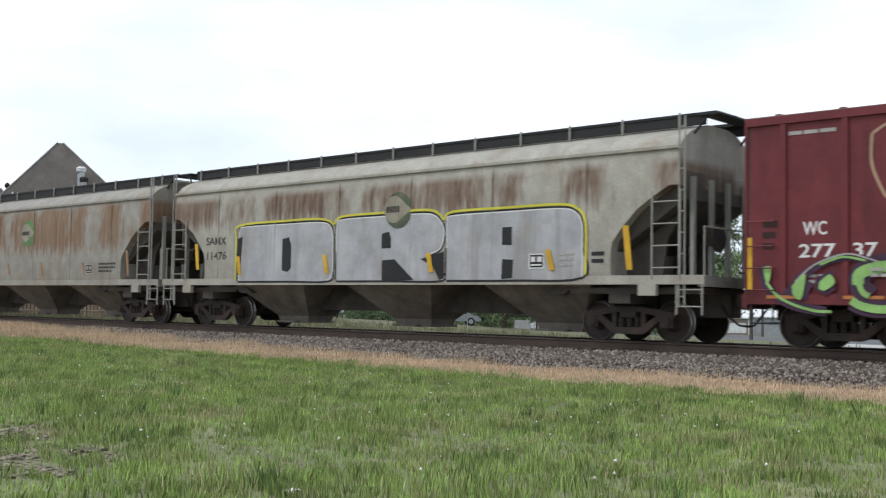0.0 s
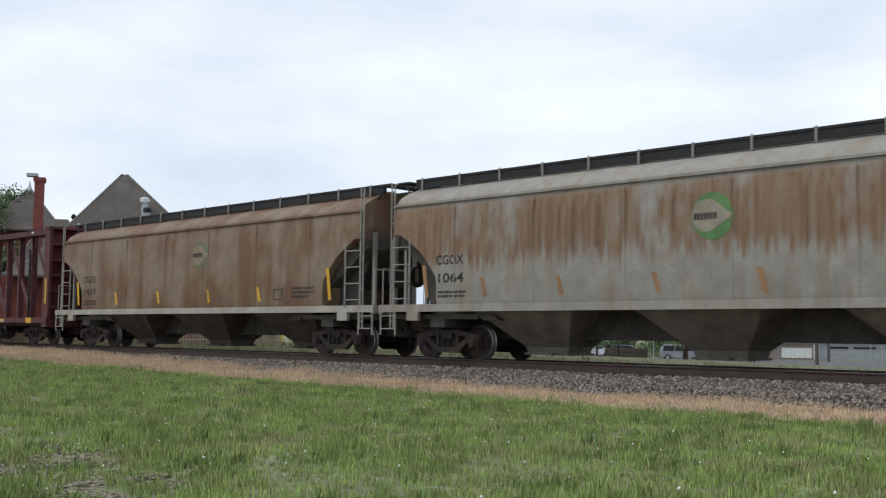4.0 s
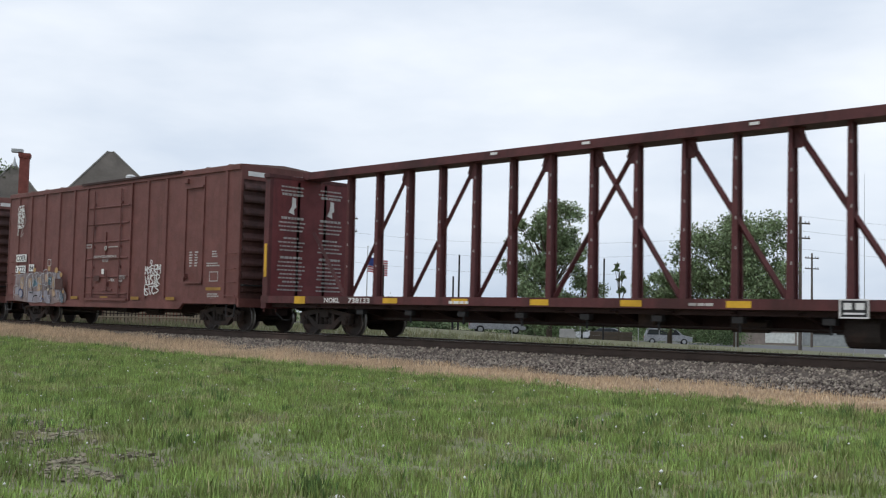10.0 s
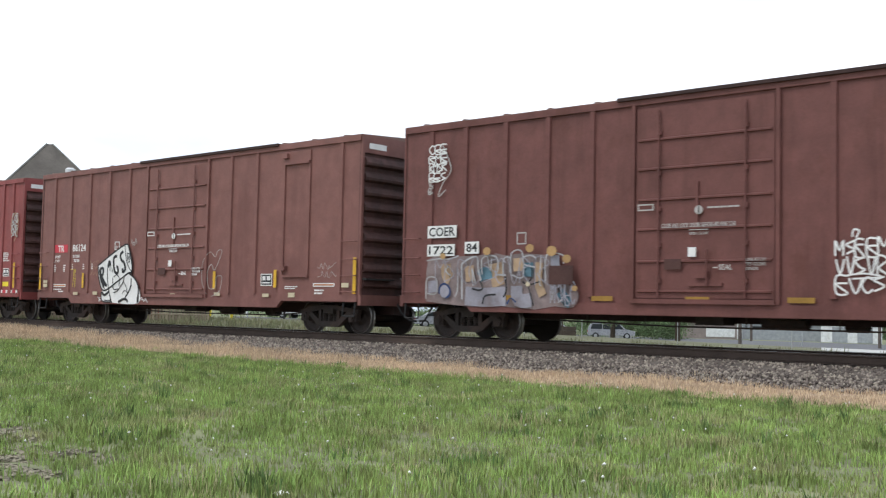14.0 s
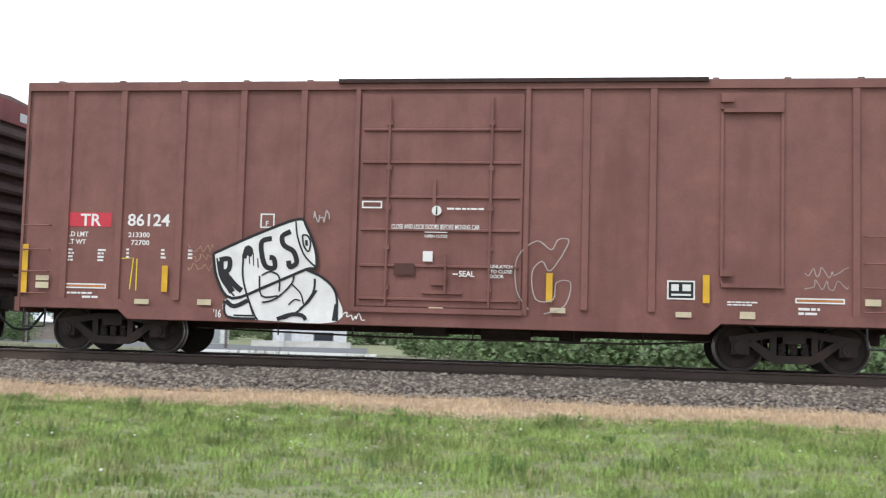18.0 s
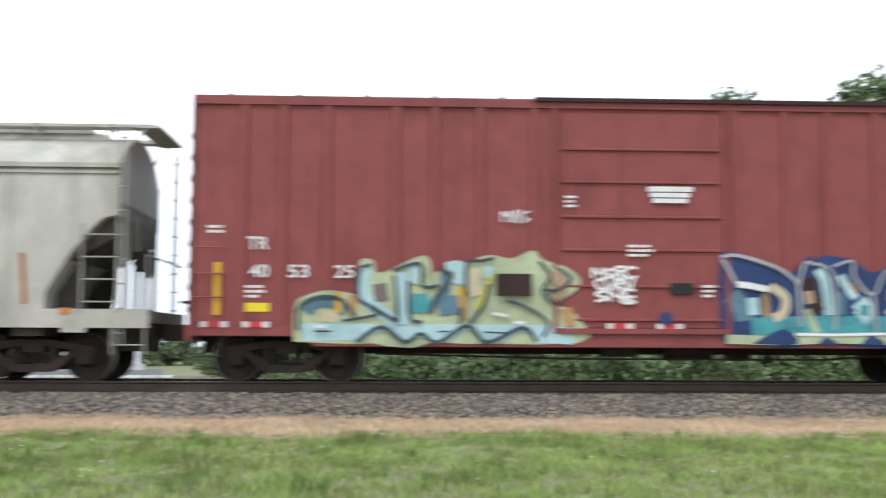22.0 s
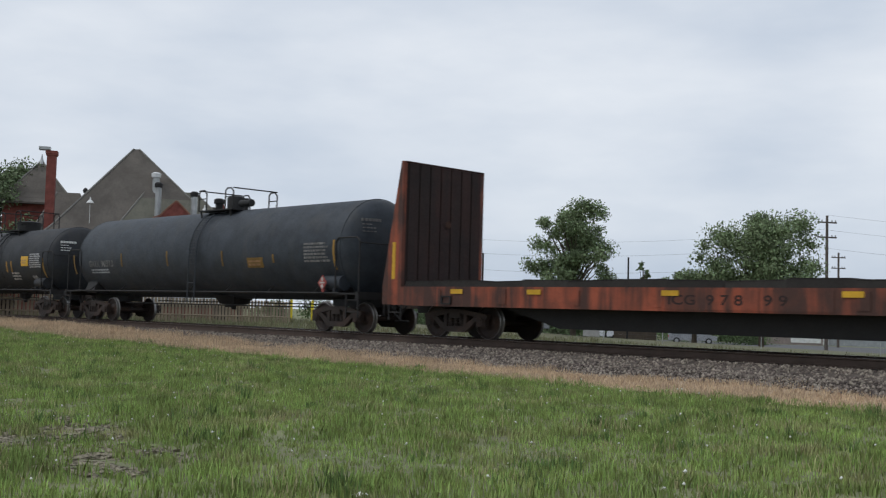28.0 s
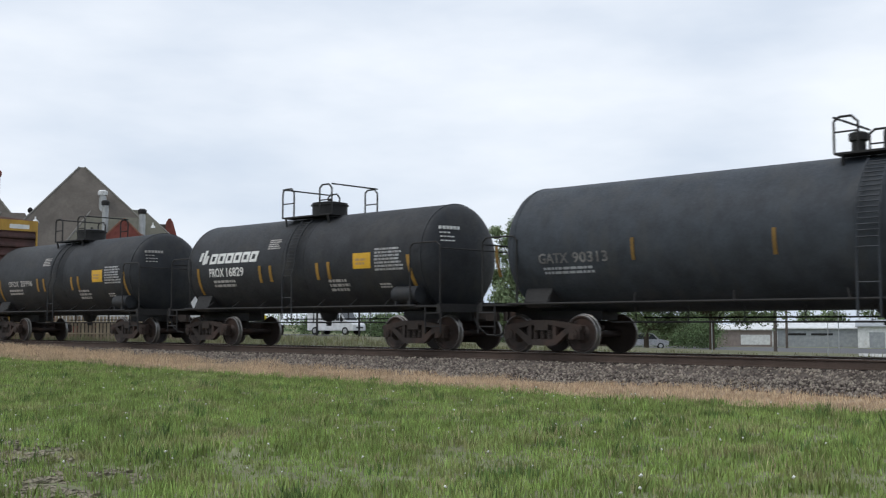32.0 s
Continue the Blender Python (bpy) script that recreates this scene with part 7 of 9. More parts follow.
paint(c7, OVER, [
    (PALE_GREEN, 0, [(-5.95, 0.7), (-5.93, 1.34), (-5.72, 1.5), (-5.39, 1.58), (-4.9, 1.5), (-4.6, 1.2), (-4.4, 0.7)]),
    (PALE_GREEN, 0, [(-4.92, 1.1), (-4.86, 2.0), (-4.74, 2.13), (-4.6, 2.08), (-4.55, 1.9), (-4.34, 1.93), (-3.81, 2.18), (-3.64, 2.12), (-3.6, 1.8), (-3.6, 0.7), (-4.7, 0.7)]),
    (PALE_GREEN, 0, [(-3.65, 0.7), (-3.62, 1.75), (-3.4, 1.95), (-3.03, 2.07), (-2.6, 2.21), (-2.22, 2.15), (-1.85, 2.3), (-1.69, 2.14), (-1.3, 2.02), (-1.04, 1.82), (-1.1, 1.61), (-1.45, 1.37), (-1.28, 1.3), (-1.05, 1.1), (-1.07, 0.7)]),
    (PALE_BLUE, 0.3, [(-5.8, 0.86), (-5.0, 0.88), (-4.4, 0.84), (-3.6, 0.86), (-2.6, 0.86), (-1.9, 0.86), (-1.15, 0.82)]),
    (PALE_GREEN, 0, [(-4.8, 0.69), (-4.45, 0.9), (-4.15, 0.69)]), (PALE_GREEN, 0, [(-3.95, 0.69), (-3.78, 0.8), (-3.55, 0.69)]), (PALE_GREEN, 0, [(-3.3, 0.69), (-2.99, 0.92), (-2.72, 0.69)]), (PALE_GREEN, 0, [(-2.4, 0.69), (-2.04, 0.9), (-1.85, 0.69)]),
    (SLATE_BLUE, 0.2, [(-5.74, 1.2), (-5.6, 1.36), (-5.32, 1.38), (-5.06, 1.22)]), (CREAM, 0.2, [(-5.5, 1.15), (-5.2, 1.12)]),
    (PALE_BLUE, 0.22, [(-4.75, 1.98), (-4.76, 1.5), (-4.55, 1.28), (-4.2, 1.02)]), (SMOKE, 0.24, [(-4.5, 1.7), (-4.45, 1.4)]), (PALE_BLUE, 0.2, [(-4.12, 1.9), (-4.1, 1.45), (-4.09, 1.0)]),
    (PALE_BLUE, 0.18, [(-4.0, 1.96), (-3.85, 2.0), (-3.9, 1.7)]), (TEAL, 0.32, [(-3.95, 1.38), (-3.75, 1.36), (-3.62, 1.42)]), (SLATE_BLUE, 0.32, [(-3.5, 1.3), (-3.3, 1.34), (-3.14, 1.36)]), (SLATE_BLUE, 0.14, [(-3.4, 1.9), (-3.35, 1.6), (-3.42, 1.45)]),
    (PALE_BLUE, 0.2, [(-3.35, 1.97), (-3.1, 2.0), (-3.15, 1.7)]), (CREAM, 0.2, [(-2.84, 1.97), (-2.88, 1.7), (-2.83, 1.5)]), (PALE_BLUE, 0.16, [(-2.6, 2.0), (-2.65, 1.8)]), (LOGO_YELLOW, 0.07, [(-2.56, 1.87), (-2.82, 1.26)]), (LOGO_YELLOW, 0.06, [(-3.77, 2.02), (-3.8, 1.69)]),
    (OCHRE, 0.14, [(-4.96, 1.5), (-4.95, 1.15)]), (OCHRE, 0.14, [(-3.05, 1.49), (-3.06, 1.1)]), (OCHRE, 0.2, [(-1.3, 1.3), (-1.2, 1.0)]), (TAN_PAINT, 0.22, [(-1.55, 1.9), (-1.35, 1.7), (-1.5, 1.5)]),
    (INK, 0.06, [(-5.87, 0.9), (-5.86, 1.28), (-5.6, 1.45), (-5.26, 1.46), (-5.06, 1.34), (-4.93, 1.14)]), (INK, 0.05, [(-5.12, 1.06), (-4.75, 1.12), (-4.53, 1.2), (-4.85, 1.43)]),
    (INK, 0.06, [(-4.85, 1.95), (-4.86, 1.48), (-4.59, 1.28), (-4.19, 1.05)]), (INK, 0.05, [(-4.84, 1.97), (-4.64, 2.03)]), (INK, 0.06, [(-4.27, 1.92), (-3.81, 2.05), (-3.76, 1.66), (-3.48, 1.67)]), (INK, 0.06, [(-4.25, 1.84), (-4.2, 1.4), (-4.19, 1.05)]),
    (INK, 0.06, [(-4.0, 1.75), (-3.97, 1.12), (-3.76, 1.05)]), (INK, 0.08, [(-3.46, 1.95), (-3.27, 1.83), (-3.53, 1.46), (-3.62, 1.2)]), (INK, 0.06, [(-3.0, 1.5), (-3.0, 2.05), (-2.75, 2.1), (-2.53, 2.15)]),
    (INK, 0.06, [(-2.62, 1.7), (-2.72, 1.33), (-2.95, 1.03)]), (INK, 0.07, [(-4.88, 0.7), (-4.46, 0.96), (-4.05, 0.7), (-3.79, 0.85), (-3.49, 0.7), (-2.99, 0.99), (-2.65, 0.7), (-2.04, 0.96), (-1.8, 0.72)]),
    (INK, 0.05, [(-1.75, 2.1), (-1.55, 1.85), (-1.7, 1.6), (-1.5, 1.35)]), (INK, 0.05, [(-1.4, 1.98), (-1.2, 1.8), (-1.45, 1.6), (-1.65, 1.62)]), (INK, 0.05, [(-2.3, 1.42), (-1.95, 1.3), (-1.6, 1.05), (-1.7, 0.8)]), (INK, 0.05, [(-3.1, 1.3), (-3.12, 1.02)]),
    (WHITE, 0.05, [(-5.6, 0.96), (-5.4, 0.96)]), (WHITE, 0.06, [(-2.56, 1.2), (-2.3, 1.16)]), (WHITE, 0.05, [(-2.2, 1.05), (-2.0, 1.04)]), (INK, 0.03, [(-5.6, 0.88), (-5.3, 0.88)]), (INK, 0.03, [(-2.7, 0.88), (-2.3, 0.86)]), (INK, 0.03, [(-3.5, 0.88), (-3.3, 0.89)])], step=0.0015)
plates("window_patch", [(-2.5, -1.88, 1.5, 1.88)], BOX_DARK, c7, OVER - 0.1)
paint(c7, OVER, [
    (NAVY, 0, [(1.42, 0.75), (1.42, 2.2), (1.73, 2.27), (2.3, 2.1), (2.7, 1.95), (2.9, 2.15), (3.1, 2.12), (3.1, 0.72)]), (NAVY, 0, [(3.05, 0.72), (3.05, 2.12), (3.74, 2.18), (4.1, 1.95), (4.65, 2.14), (4.9, 2.0), (4.9, 0.72)]),
    (NAVY, 0, [(4.85, 0.72), (4.85, 1.95), (5.3, 2.1), (5.66, 2.25), (6.14, 2.32), (6.0, 1.75), (5.95, 1.2), (5.85, 0.74)]),
    (TEAL, 0.34, [(1.95, 0.98), (2.5, 1.0), (3.2, 1.02), (4.2, 1.02), (5.0, 1.0), (5.7, 0.98)]), (SLATE_BLUE, 0.34, [(1.6, 1.55), (1.8, 1.3), (1.85, 1.1)]), (PALE_BLUE, 0.2, [(1.98, 1.5), (2.0, 1.2)]),
    (CREAM, 0.16, [(2.29, 1.7), (2.55, 1.52), (2.52, 1.25), (2.34, 1.14)]), (OCHRE, 0.12, [(2.2, 1.58), (2.23, 1.16)]), (PALE_BLUE, 0.17, [(3.14, 2.0), (3.27, 1.76), (3.32, 1.2)]), (BOX_DARK, 0.24, [(2.98, 1.85), (3.02, 1.5), (3.15, 1.25)]),
    (TAN_PAINT, 0.16, [(2.96, 1.62), (3.0, 1.4)]), (PALE_GREEN, 0.12, [(2.93, 1.3), (3.1, 0.89)]), (PALE_BLUE, 0.14, [(3.54, 1.9), (3.64, 1.72), (3.8, 1.5)]), (OCHRE, 0.07, [(3.7, 1.76), (3.82, 1.6)]), (PALE_BLUE, 0.3, [(3.85, 1.45), (3.97, 1.28), (3.86, 1.14)]), (TEAL, 0.16, [(3.95, 1.38), (3.93, 1.2)]),
    (SLATE_BLUE, 0.2, [(3.5, 1.6), (3.5, 1.2)]), (TAN_PAINT, 0.16, [(4.5, 1.8), (4.45, 1.45)]), (OCHRE, 0.13, [(4.6, 1.55), (4.63, 1.1)]), (PALE_GREEN, 0.1, [(4.35, 1.3), (4.45, 1.2), (4.6, 1.15)]),
    (TEAL, 0, [(4.95, 1.1), (5.05, 1.4), (5.35, 1.48), (5.65, 1.3), (5.75, 0.9), (5.4, 0.75), (5.0, 0.85)]), (PALE_GREEN, 0.1, [(5.16, 1.28), (5.32, 1.02)]), (SLATE_BLUE, 0.3, [(5.7, 1.5), (5.75, 1.2)]), (WHITE, 0.09, [(5.3, 1.66), (5.45, 1.72), (5.6, 1.64), (5.92, 1.67)]), (PALE_BLUE, 0.09, [(5.5, 2.05), (5.75, 2.1), (5.85, 2.0)]),
    (PALE_GREEN, 0.16, [(1.5, 0.78), (2.4, 0.76), (3.4, 0.79), (4.4, 0.77), (5.2, 0.77)]), (NAVY, 0, [(1.95, 0.7), (2.5, 0.96), (2.75, 0.7)]), (NAVY, 0, [(3.86, 0.7), (4.04, 0.86), (4.29, 0.7)]), (NAVY, 0, [(3.1, 0.7), (3.25, 0.82), (3.45, 0.7)]), (PALE_BLUE, 0.14, [(5.0, 0.9), (5.32, 0.72)]),
    (SILVER, 0.06, [(1.42, 2.2), (1.73, 2.23), (2.37, 2.04), (2.66, 1.86), (2.78, 1.68), (2.8, 1.0)]), (SILVER, 0.06, [(1.45, 2.16), (1.55, 2.0), (1.69, 1.74)]), (WHITE, 0.11, [(1.7, 1.73), (1.95, 1.7), (2.25, 1.64)]),
    (SILVER, 0.05, [(2.78, 1.68), (2.91, 2.11), (3.09, 2.07)]), (SILVER, 0.05, [(3.1, 2.1), (3.2, 2.07), (3.4, 1.9), (3.42, 1.2), (3.4, 0.95)]), (SILVER, 0.05, [(3.4, 2.05), (3.74, 2.15), (3.77, 1.87), (4.09, 1.56), (4.32, 1.95), (4.69, 2.09), (4.61, 1.81), (4.5, 1.6)]),
    (SILVER, 0.05, [(4.09, 1.56), (4.15, 0.89)]), (SILVER, 0.05, [(4.8, 1.1), (4.84, 1.56), (5.02, 1.92), (5.66, 2.21), (6.14, 2.3)]), (SILVER, 0.05, [(6.14, 2.29), (5.94, 1.75), (5.9, 1.6)]), (WHITE, 0.05, [(2.7, 0.87), (3.4, 0.86), (4.2, 0.88), (5.0, 0.87)])], step=0.0015)

# pale hopper
lettering("CRDX", 0.24, BLACK_PAINT, c8, -6.55, 2.38, HOPS, 0.88)
lettering("14235", 0.24, BLACK_PAINT, c8, -6.5, 1.91, HOPS, 0.87)
for x, a, b in ((-6.75, 1.33, 2.17), (-4.15, 1.32, 1.76), (-1.6, 1.3, 1.75), (1.07, 1.32, 1.75), (3.62, 1.32, 1.74), (6.5, 1.32, 2.19)):
    bar(c8, x, a, b, RUST_TAPE, HOPS, 0.09, 0.08)
for x in (-3.68, 3.27):
    disc(c8, x, 2.5, 0.15, SIGN_RED, HOPS, "warning_sign", label="round red and white sign")
    disc(c8, x, 2.5, 0.12, WHITE, HOPS - 0.005, "sign_field")
    ribbon("sign_cross", [(x - 0.08, 2.42), (x + 0.08, 2.58)], 0.022, SIGN_RED, c8, HOPS - 0.009)
    ribbon("sign_cross", [(x + 0.08, 2.42), (x - 0.08, 2.58)], 0.022, SIGN_RED, c8, HOPS - 0.009)
disc(c8, -0.08, 1.74, 0.21, FADED_GREEN, HOPS, "emblem", 4, label="small dark diamond emblem")
disc(c8, -0.1, 1.74, 0.13, LOGO_YELLOW, HOPS - 0.005, "emblem_field", 12)
plates("emblem_bar", [(-0.2, 0.0, 1.72, 1.76)], FADED_GREEN, c8, HOPS - 0.009)
hand_tag(c8, 1.0, 3.3, 1.55, 1.78, (15,), 41, FAINT, HOPS, 0.03)
frame_plate(c8, 4.96, 5.34, 1.44, 1.71, HOPS, BLACK_PAINT)
fine_print("stencil_print", -2.73, 1.46, 0.8, 0.26, 4, FAINT, c8, HOPS, 5)
fine_print("stencil_print", -6.55, 1.42, 1.1, 0.22, 3, GREY_METAL, c8, HOPS, 6)
plates("orange_mark", [(7.16, 7.36, 1.15, 1.26)], ORANGE_TAPE, c8, -1.606)


def end_print(car, r, axis, half, mat, depth=0.5):
    """Small print high on the rounded end."""
    bm = bmesh.new()
    for i in range(4):
        z = axis + r - 0.7 - i * 0.1
        u = -0.95
        while u < (-0.42, -0.7, -0.6, -0.55)[i]:
            rr = min(0.999, math.hypot(u + 0.06, z - axis + 0.03) / r)
            xe = half - depth * (1 - math.sqrt(1 - rr * rr))
            box(bm, xe - 0.03, xe + 0.012, u, u + 0.075, z, z + (0.08 if i == 0 else 0.03))
            u += 0.1
    tagged(part("end_print", bm, mat, car), kind="stuff")


def tank_marks(car, mark, number, r, axis, style, dx, half):
    if style == "lettered":
        # name drawn as six plain slanted blocks with a leaf-like device before them
        for u, z0, z1 in ((-4.2, 2.5, 2.76), (-4.02, 2.4, 2.82), (-3.9, 2.42, 2.66)):
            tank_plate("name_device", u + dx, u + dx + 0.11, z0, z1, r, axis, WHITE, car, "white slanted device beside the name", 0.07)
        for i in range(6):
            x = -3.66 + dx + i * 0.385
            b = tank_plate("name_block", x, x + 0.33, 2.4, 2.7, r, axis, WHITE, car, "white block of the maker's name", 0.07)
            tank_plate("name_gap", x + 0.12, x + 0.25, 2.48, 2.62, r + 0.006, axis, TANK if number == "17295" else TANK_DUSTY, b, "", 0.03)
        tank_letters(mark, -3.66 + dx, 2.02, 0.25, 0.72, r, axis, WHITE, car)
        tank_letters(number, -2.82 + dx, 2.02, 0.25, 0.82, r, axis, WHITE, car)
    elif mark:
        tank_letters(mark, -3.5 + dx, 2.02, 0.2, 0.8, r, axis, DULL_WHITE, car)
        tank_letters(number, -2.55 + dx, 2.02, 0.2, 0.92, r, axis, DULL_WHITE, car)
    tank_print("stencil_print", -3.5 + dx, 1.72, 1.3, 0.24, 2, r, axis, DULL_WHITE, car, 3)
    for x, a, b, l in ((-4.3 + 0.07, 1.5, 2.28, 0.0), (-1.25, 1.8, 2.27, 0.0), (-0.78, 1.81, 2.26, 0.0), (1.22, 1.81, 2.26, 0.0), (1.68, 1.81, 2.27, 0.0), (4.82 - 0.07, 1.5, 2.34, -0.12)):
        tank_plate("reflector", x + dx - 0.055, x + dx + 0.055, a, b, r, axis, YELLOW if number == "17295" else FADED_YELLOW, car, "", l)
    first = number == "17295"
    yl = (1.68, 2.36, 2.46, 2.84) if first else (2.65, 3.3, 2.05, 2.45)
    tank_plate("placard", yl[0] + dx, yl[1] + dx, yl[2], yl[3], r, axis, BRIGHT_YELLOW if first else YELLOW, car, "bright yellow placard")
    tank_print("placard_print", yl[0] + dx + 0.1, yl[2] + 0.1, 0.45, 0.2, 2, r + 0.006, axis, OCHRE, car, 12)
    gx0 = (3.3 if first else 3.45) + dx
    tank_print("data_print", gx0, 1.98, 1.05, 0.6, 7, r, axis, SILVER, car, 8)
    tank_print("data_print", gx0 + 0.05, 1.55, 0.5, 0.14, 2, r, axis, DULL_WHITE, car, 14)
    if first:
        for a, b, c, d in ((2.55, 2.96, 2.24, 2.28), (2.55, 2.96, 1.94, 1.98), (2.55, 2.59, 1.98, 2.24), (2.92, 2.96, 1.98, 2.24), (2.73, 2.77, 1.98, 2.24), (2.63, 2.88, 2.09, 2.13)):
            tank_plate("stencil_frame", a + dx, b + dx, c, d, r, axis, WHITE, car)
    else:
        tank_print("stencil_print", 1.6 + dx, 1.5, 0.8, 0.35, 3, r, axis, DULL_WHITE, car, 9)
    tank_print("stencil_print", -0.95 + dx, 2.72, 0.55, 0.3, 5, r, axis, DULL_WHITE, car, 10)
    # diamond hazard placard in its bracket
    z0, x0 = 1.52, 4.12 + dx
    bm = bmesh.new()
    prism(bm, [(x0 - 0.18, z0), (x0, z0 - 0.18), (x0 + 0.18, z0), (x0, z0 + 0.18)], "y", tank_y(z0 - 0.18, r, axis) - 0.16, tank_y(z0 - 0.18, r, axis) - 0.145)
    part("hazard_diamond", bm, WHITE, car, "white diamond hazard placard")
    bm = bmesh.new()
    y0 = tank_y(z0 - 0.18, r, axis) - 0.16
    box(bm, x0 - 0.1, x0 + 0.1, y0 - 0.004, y0, z0 - 0.035, z0 + 0.035)
    prism(bm, [(x0 - 0.07, z0 - 0.09), (x0, z0 - 0.16), (x0 + 0.07, z0 - 0.09)], "y", y0 - 0.004, y0)
    part("placard_bars", bm, BLACK_PAINT, car)
    end_print(car, r, axis, half, WHITE if style == "lettered" else DULL_WHITE)


tank_marks(c9, "PROX", "17295", 1.36, 2.32, "lettered", -0.15, 5.24)
tank_marks(c12, "PROX", "16829", 1.36, 2.3, "lettered", -0.16, 5.38)
tank_marks(c13, "OFOX", "23996", 1.36, 2.3, "plain", -0.12, 5.38)
R11, A11 = 1.445, 2.345
end_print(c11, R11, A11, 8.25, WORN_GREY, 0.62)
tank_letters("GATX", -6.92, 1.95, 0.22, 0.78, R11, A11, WORN_GREY, c11)
tank_letters("90313", -6.02, 1.95, 0.22, 0.9, R11, A11, WORN_GREY, c11)
tank_print("stencil_print", -6.82, 1.72, 1.6, 0.18, 2, R11, A11, GREY_METAL, c11, 4)
for x, a, b in ((-8.1, 1.7, 2.4), (-4.5, 1.94, 2.4), (-1.42, 1.92, 2.42), (1.87, 1.88, 2.36), (4.56, 1.95, 2.2), (7.4, 1.73, 2.55)):
    tank_plate("reflector", x - 0.04, x + 0.04, a, b, R11, A11, FADED_YELLOW if x > 7 else DIM_YELLOW, c11)
tank_plate("placard", 3.22, 4.03, 1.82, 2.12, R11, A11, DIM_YELLOW, c11, "faded orange placard")
tank_print("placard_print", 3.29, 1.88, 0.65, 0.2, 2, R11 + 0.006, A11, FADED_TAPE, c11, 15)
tank_print("data_print", 6.05, 1.95, 1.2, 0.58, 6, R11, A11, WORN_GREY, c11, 8)
bm = bmesh.new()
prism(bm, [(6.9, 1.36), (7.09, 1.15), (7.28, 1.36), (7.09, 1.57)], "y", -1.56, -1.54)
box(bm, 7.05, 7.13, -1.54, -1.5, 1.1, 1.5)
part("hazard_diamond", bm, SIGN_RED, c11, "dull red and white diamond hazard placard")
bm = bmesh.new()
for u, v in ((7.09, 1.46), (7.09, 1.26)):
    prism(bm, [(u - 0.06, v), (u, v - 0.07), (u + 0.06, v), (u, v + 0.07)], "y", -1.566, -1.56)
box(bm, 6.99, 7.19, -1.566, -1.56, 1.34, 1.385)
part("hazard_mark", bm, DULL_WHITE, c11)

# orange flatcar
plates("number_field", [(-2.1, 1.6, 0.82, 1.22)], ORANGE, c10, -1.585)
lettering("ICG  9 7 8 7 9 9", 0.2, BULK_DARK, c10, -1.9, 0.92, -1.592, 2.6)
frame_plate(c10, 9.38, 9.87, 0.78, 1.04, -1.585)
bm = bmesh.new()
prism(bm, [(0.1 * math.cos(0.5 * k), 2.95 + 0.1 * math.sin(0.5 * k)) for k in range(12)], "x", -9.849, -9.845)
part("faded_emblem", bm, material("faded_rust_emblem", (0.06, 0.029, 0.02), 0.85, vary=0.4), c10)


# ---- beyond the track: depot, trees, sheds, parked vehicles, poles ----
def leaf_cloud(seed, clumps, per, size):
    """Small leaf quads in clumps: rows of centre and radius."""
    g = np.random.default_rng(seed)
    out = []
    for cx, cy, cz, r in clumps:
        n = int(per * (0.3 + 0.6 * r))
        d = g.normal(size=(n, 3))
        d /= np.linalg.norm(d, axis=1)[:, None]
        rad = r * g.uniform(0.1, 1.35, (n, 1)) ** 0.8
        c = np.array((cx, cy, cz)) + d * rad * np.array((1, 1, 0.8))
        u = g.normal(size=(n, 3))
        u /= np.linalg.norm(u, axis=1)[:, None]
        v = np.cross(u, d + 0.4 * g.normal(size=(n, 3)))
        v /= np.linalg.norm(v, axis=1)[:, None] + 1e-6
        s = size * g.uniform(0.55, 1.3, (n, 1))
        out.append(np.stack([c - u * s, c - v * s * 0.5, c + u * s, c + v * s * 0.5], 1))
    q = np.concatenate(out)
    return q.reshape(-1, 3), np.arange(len(q) * 4).reshape(-1, 4)


def big_mesh(name, verts, faces, mat):
    me = bpy.data.meshes.new(name)
    n, k = len(faces), faces.shape[1]
    me.vertices.add(len(verts))
    me.vertices.foreach_set("co", np.asarray(verts, dtype=np.float32).ravel())
    me.loops.add(n * k)
    me.loops.foreach_set("vertex_index", np.asarray(faces, dtype=np.int32).ravel())
    me.polygons.add(n)
    me.polygons.foreach_set("loop_start", np.arange(0, n * k, k, dtype=np.int32))
    me.update(calc_edges=True)
    me.materials.append(mat)
    return me


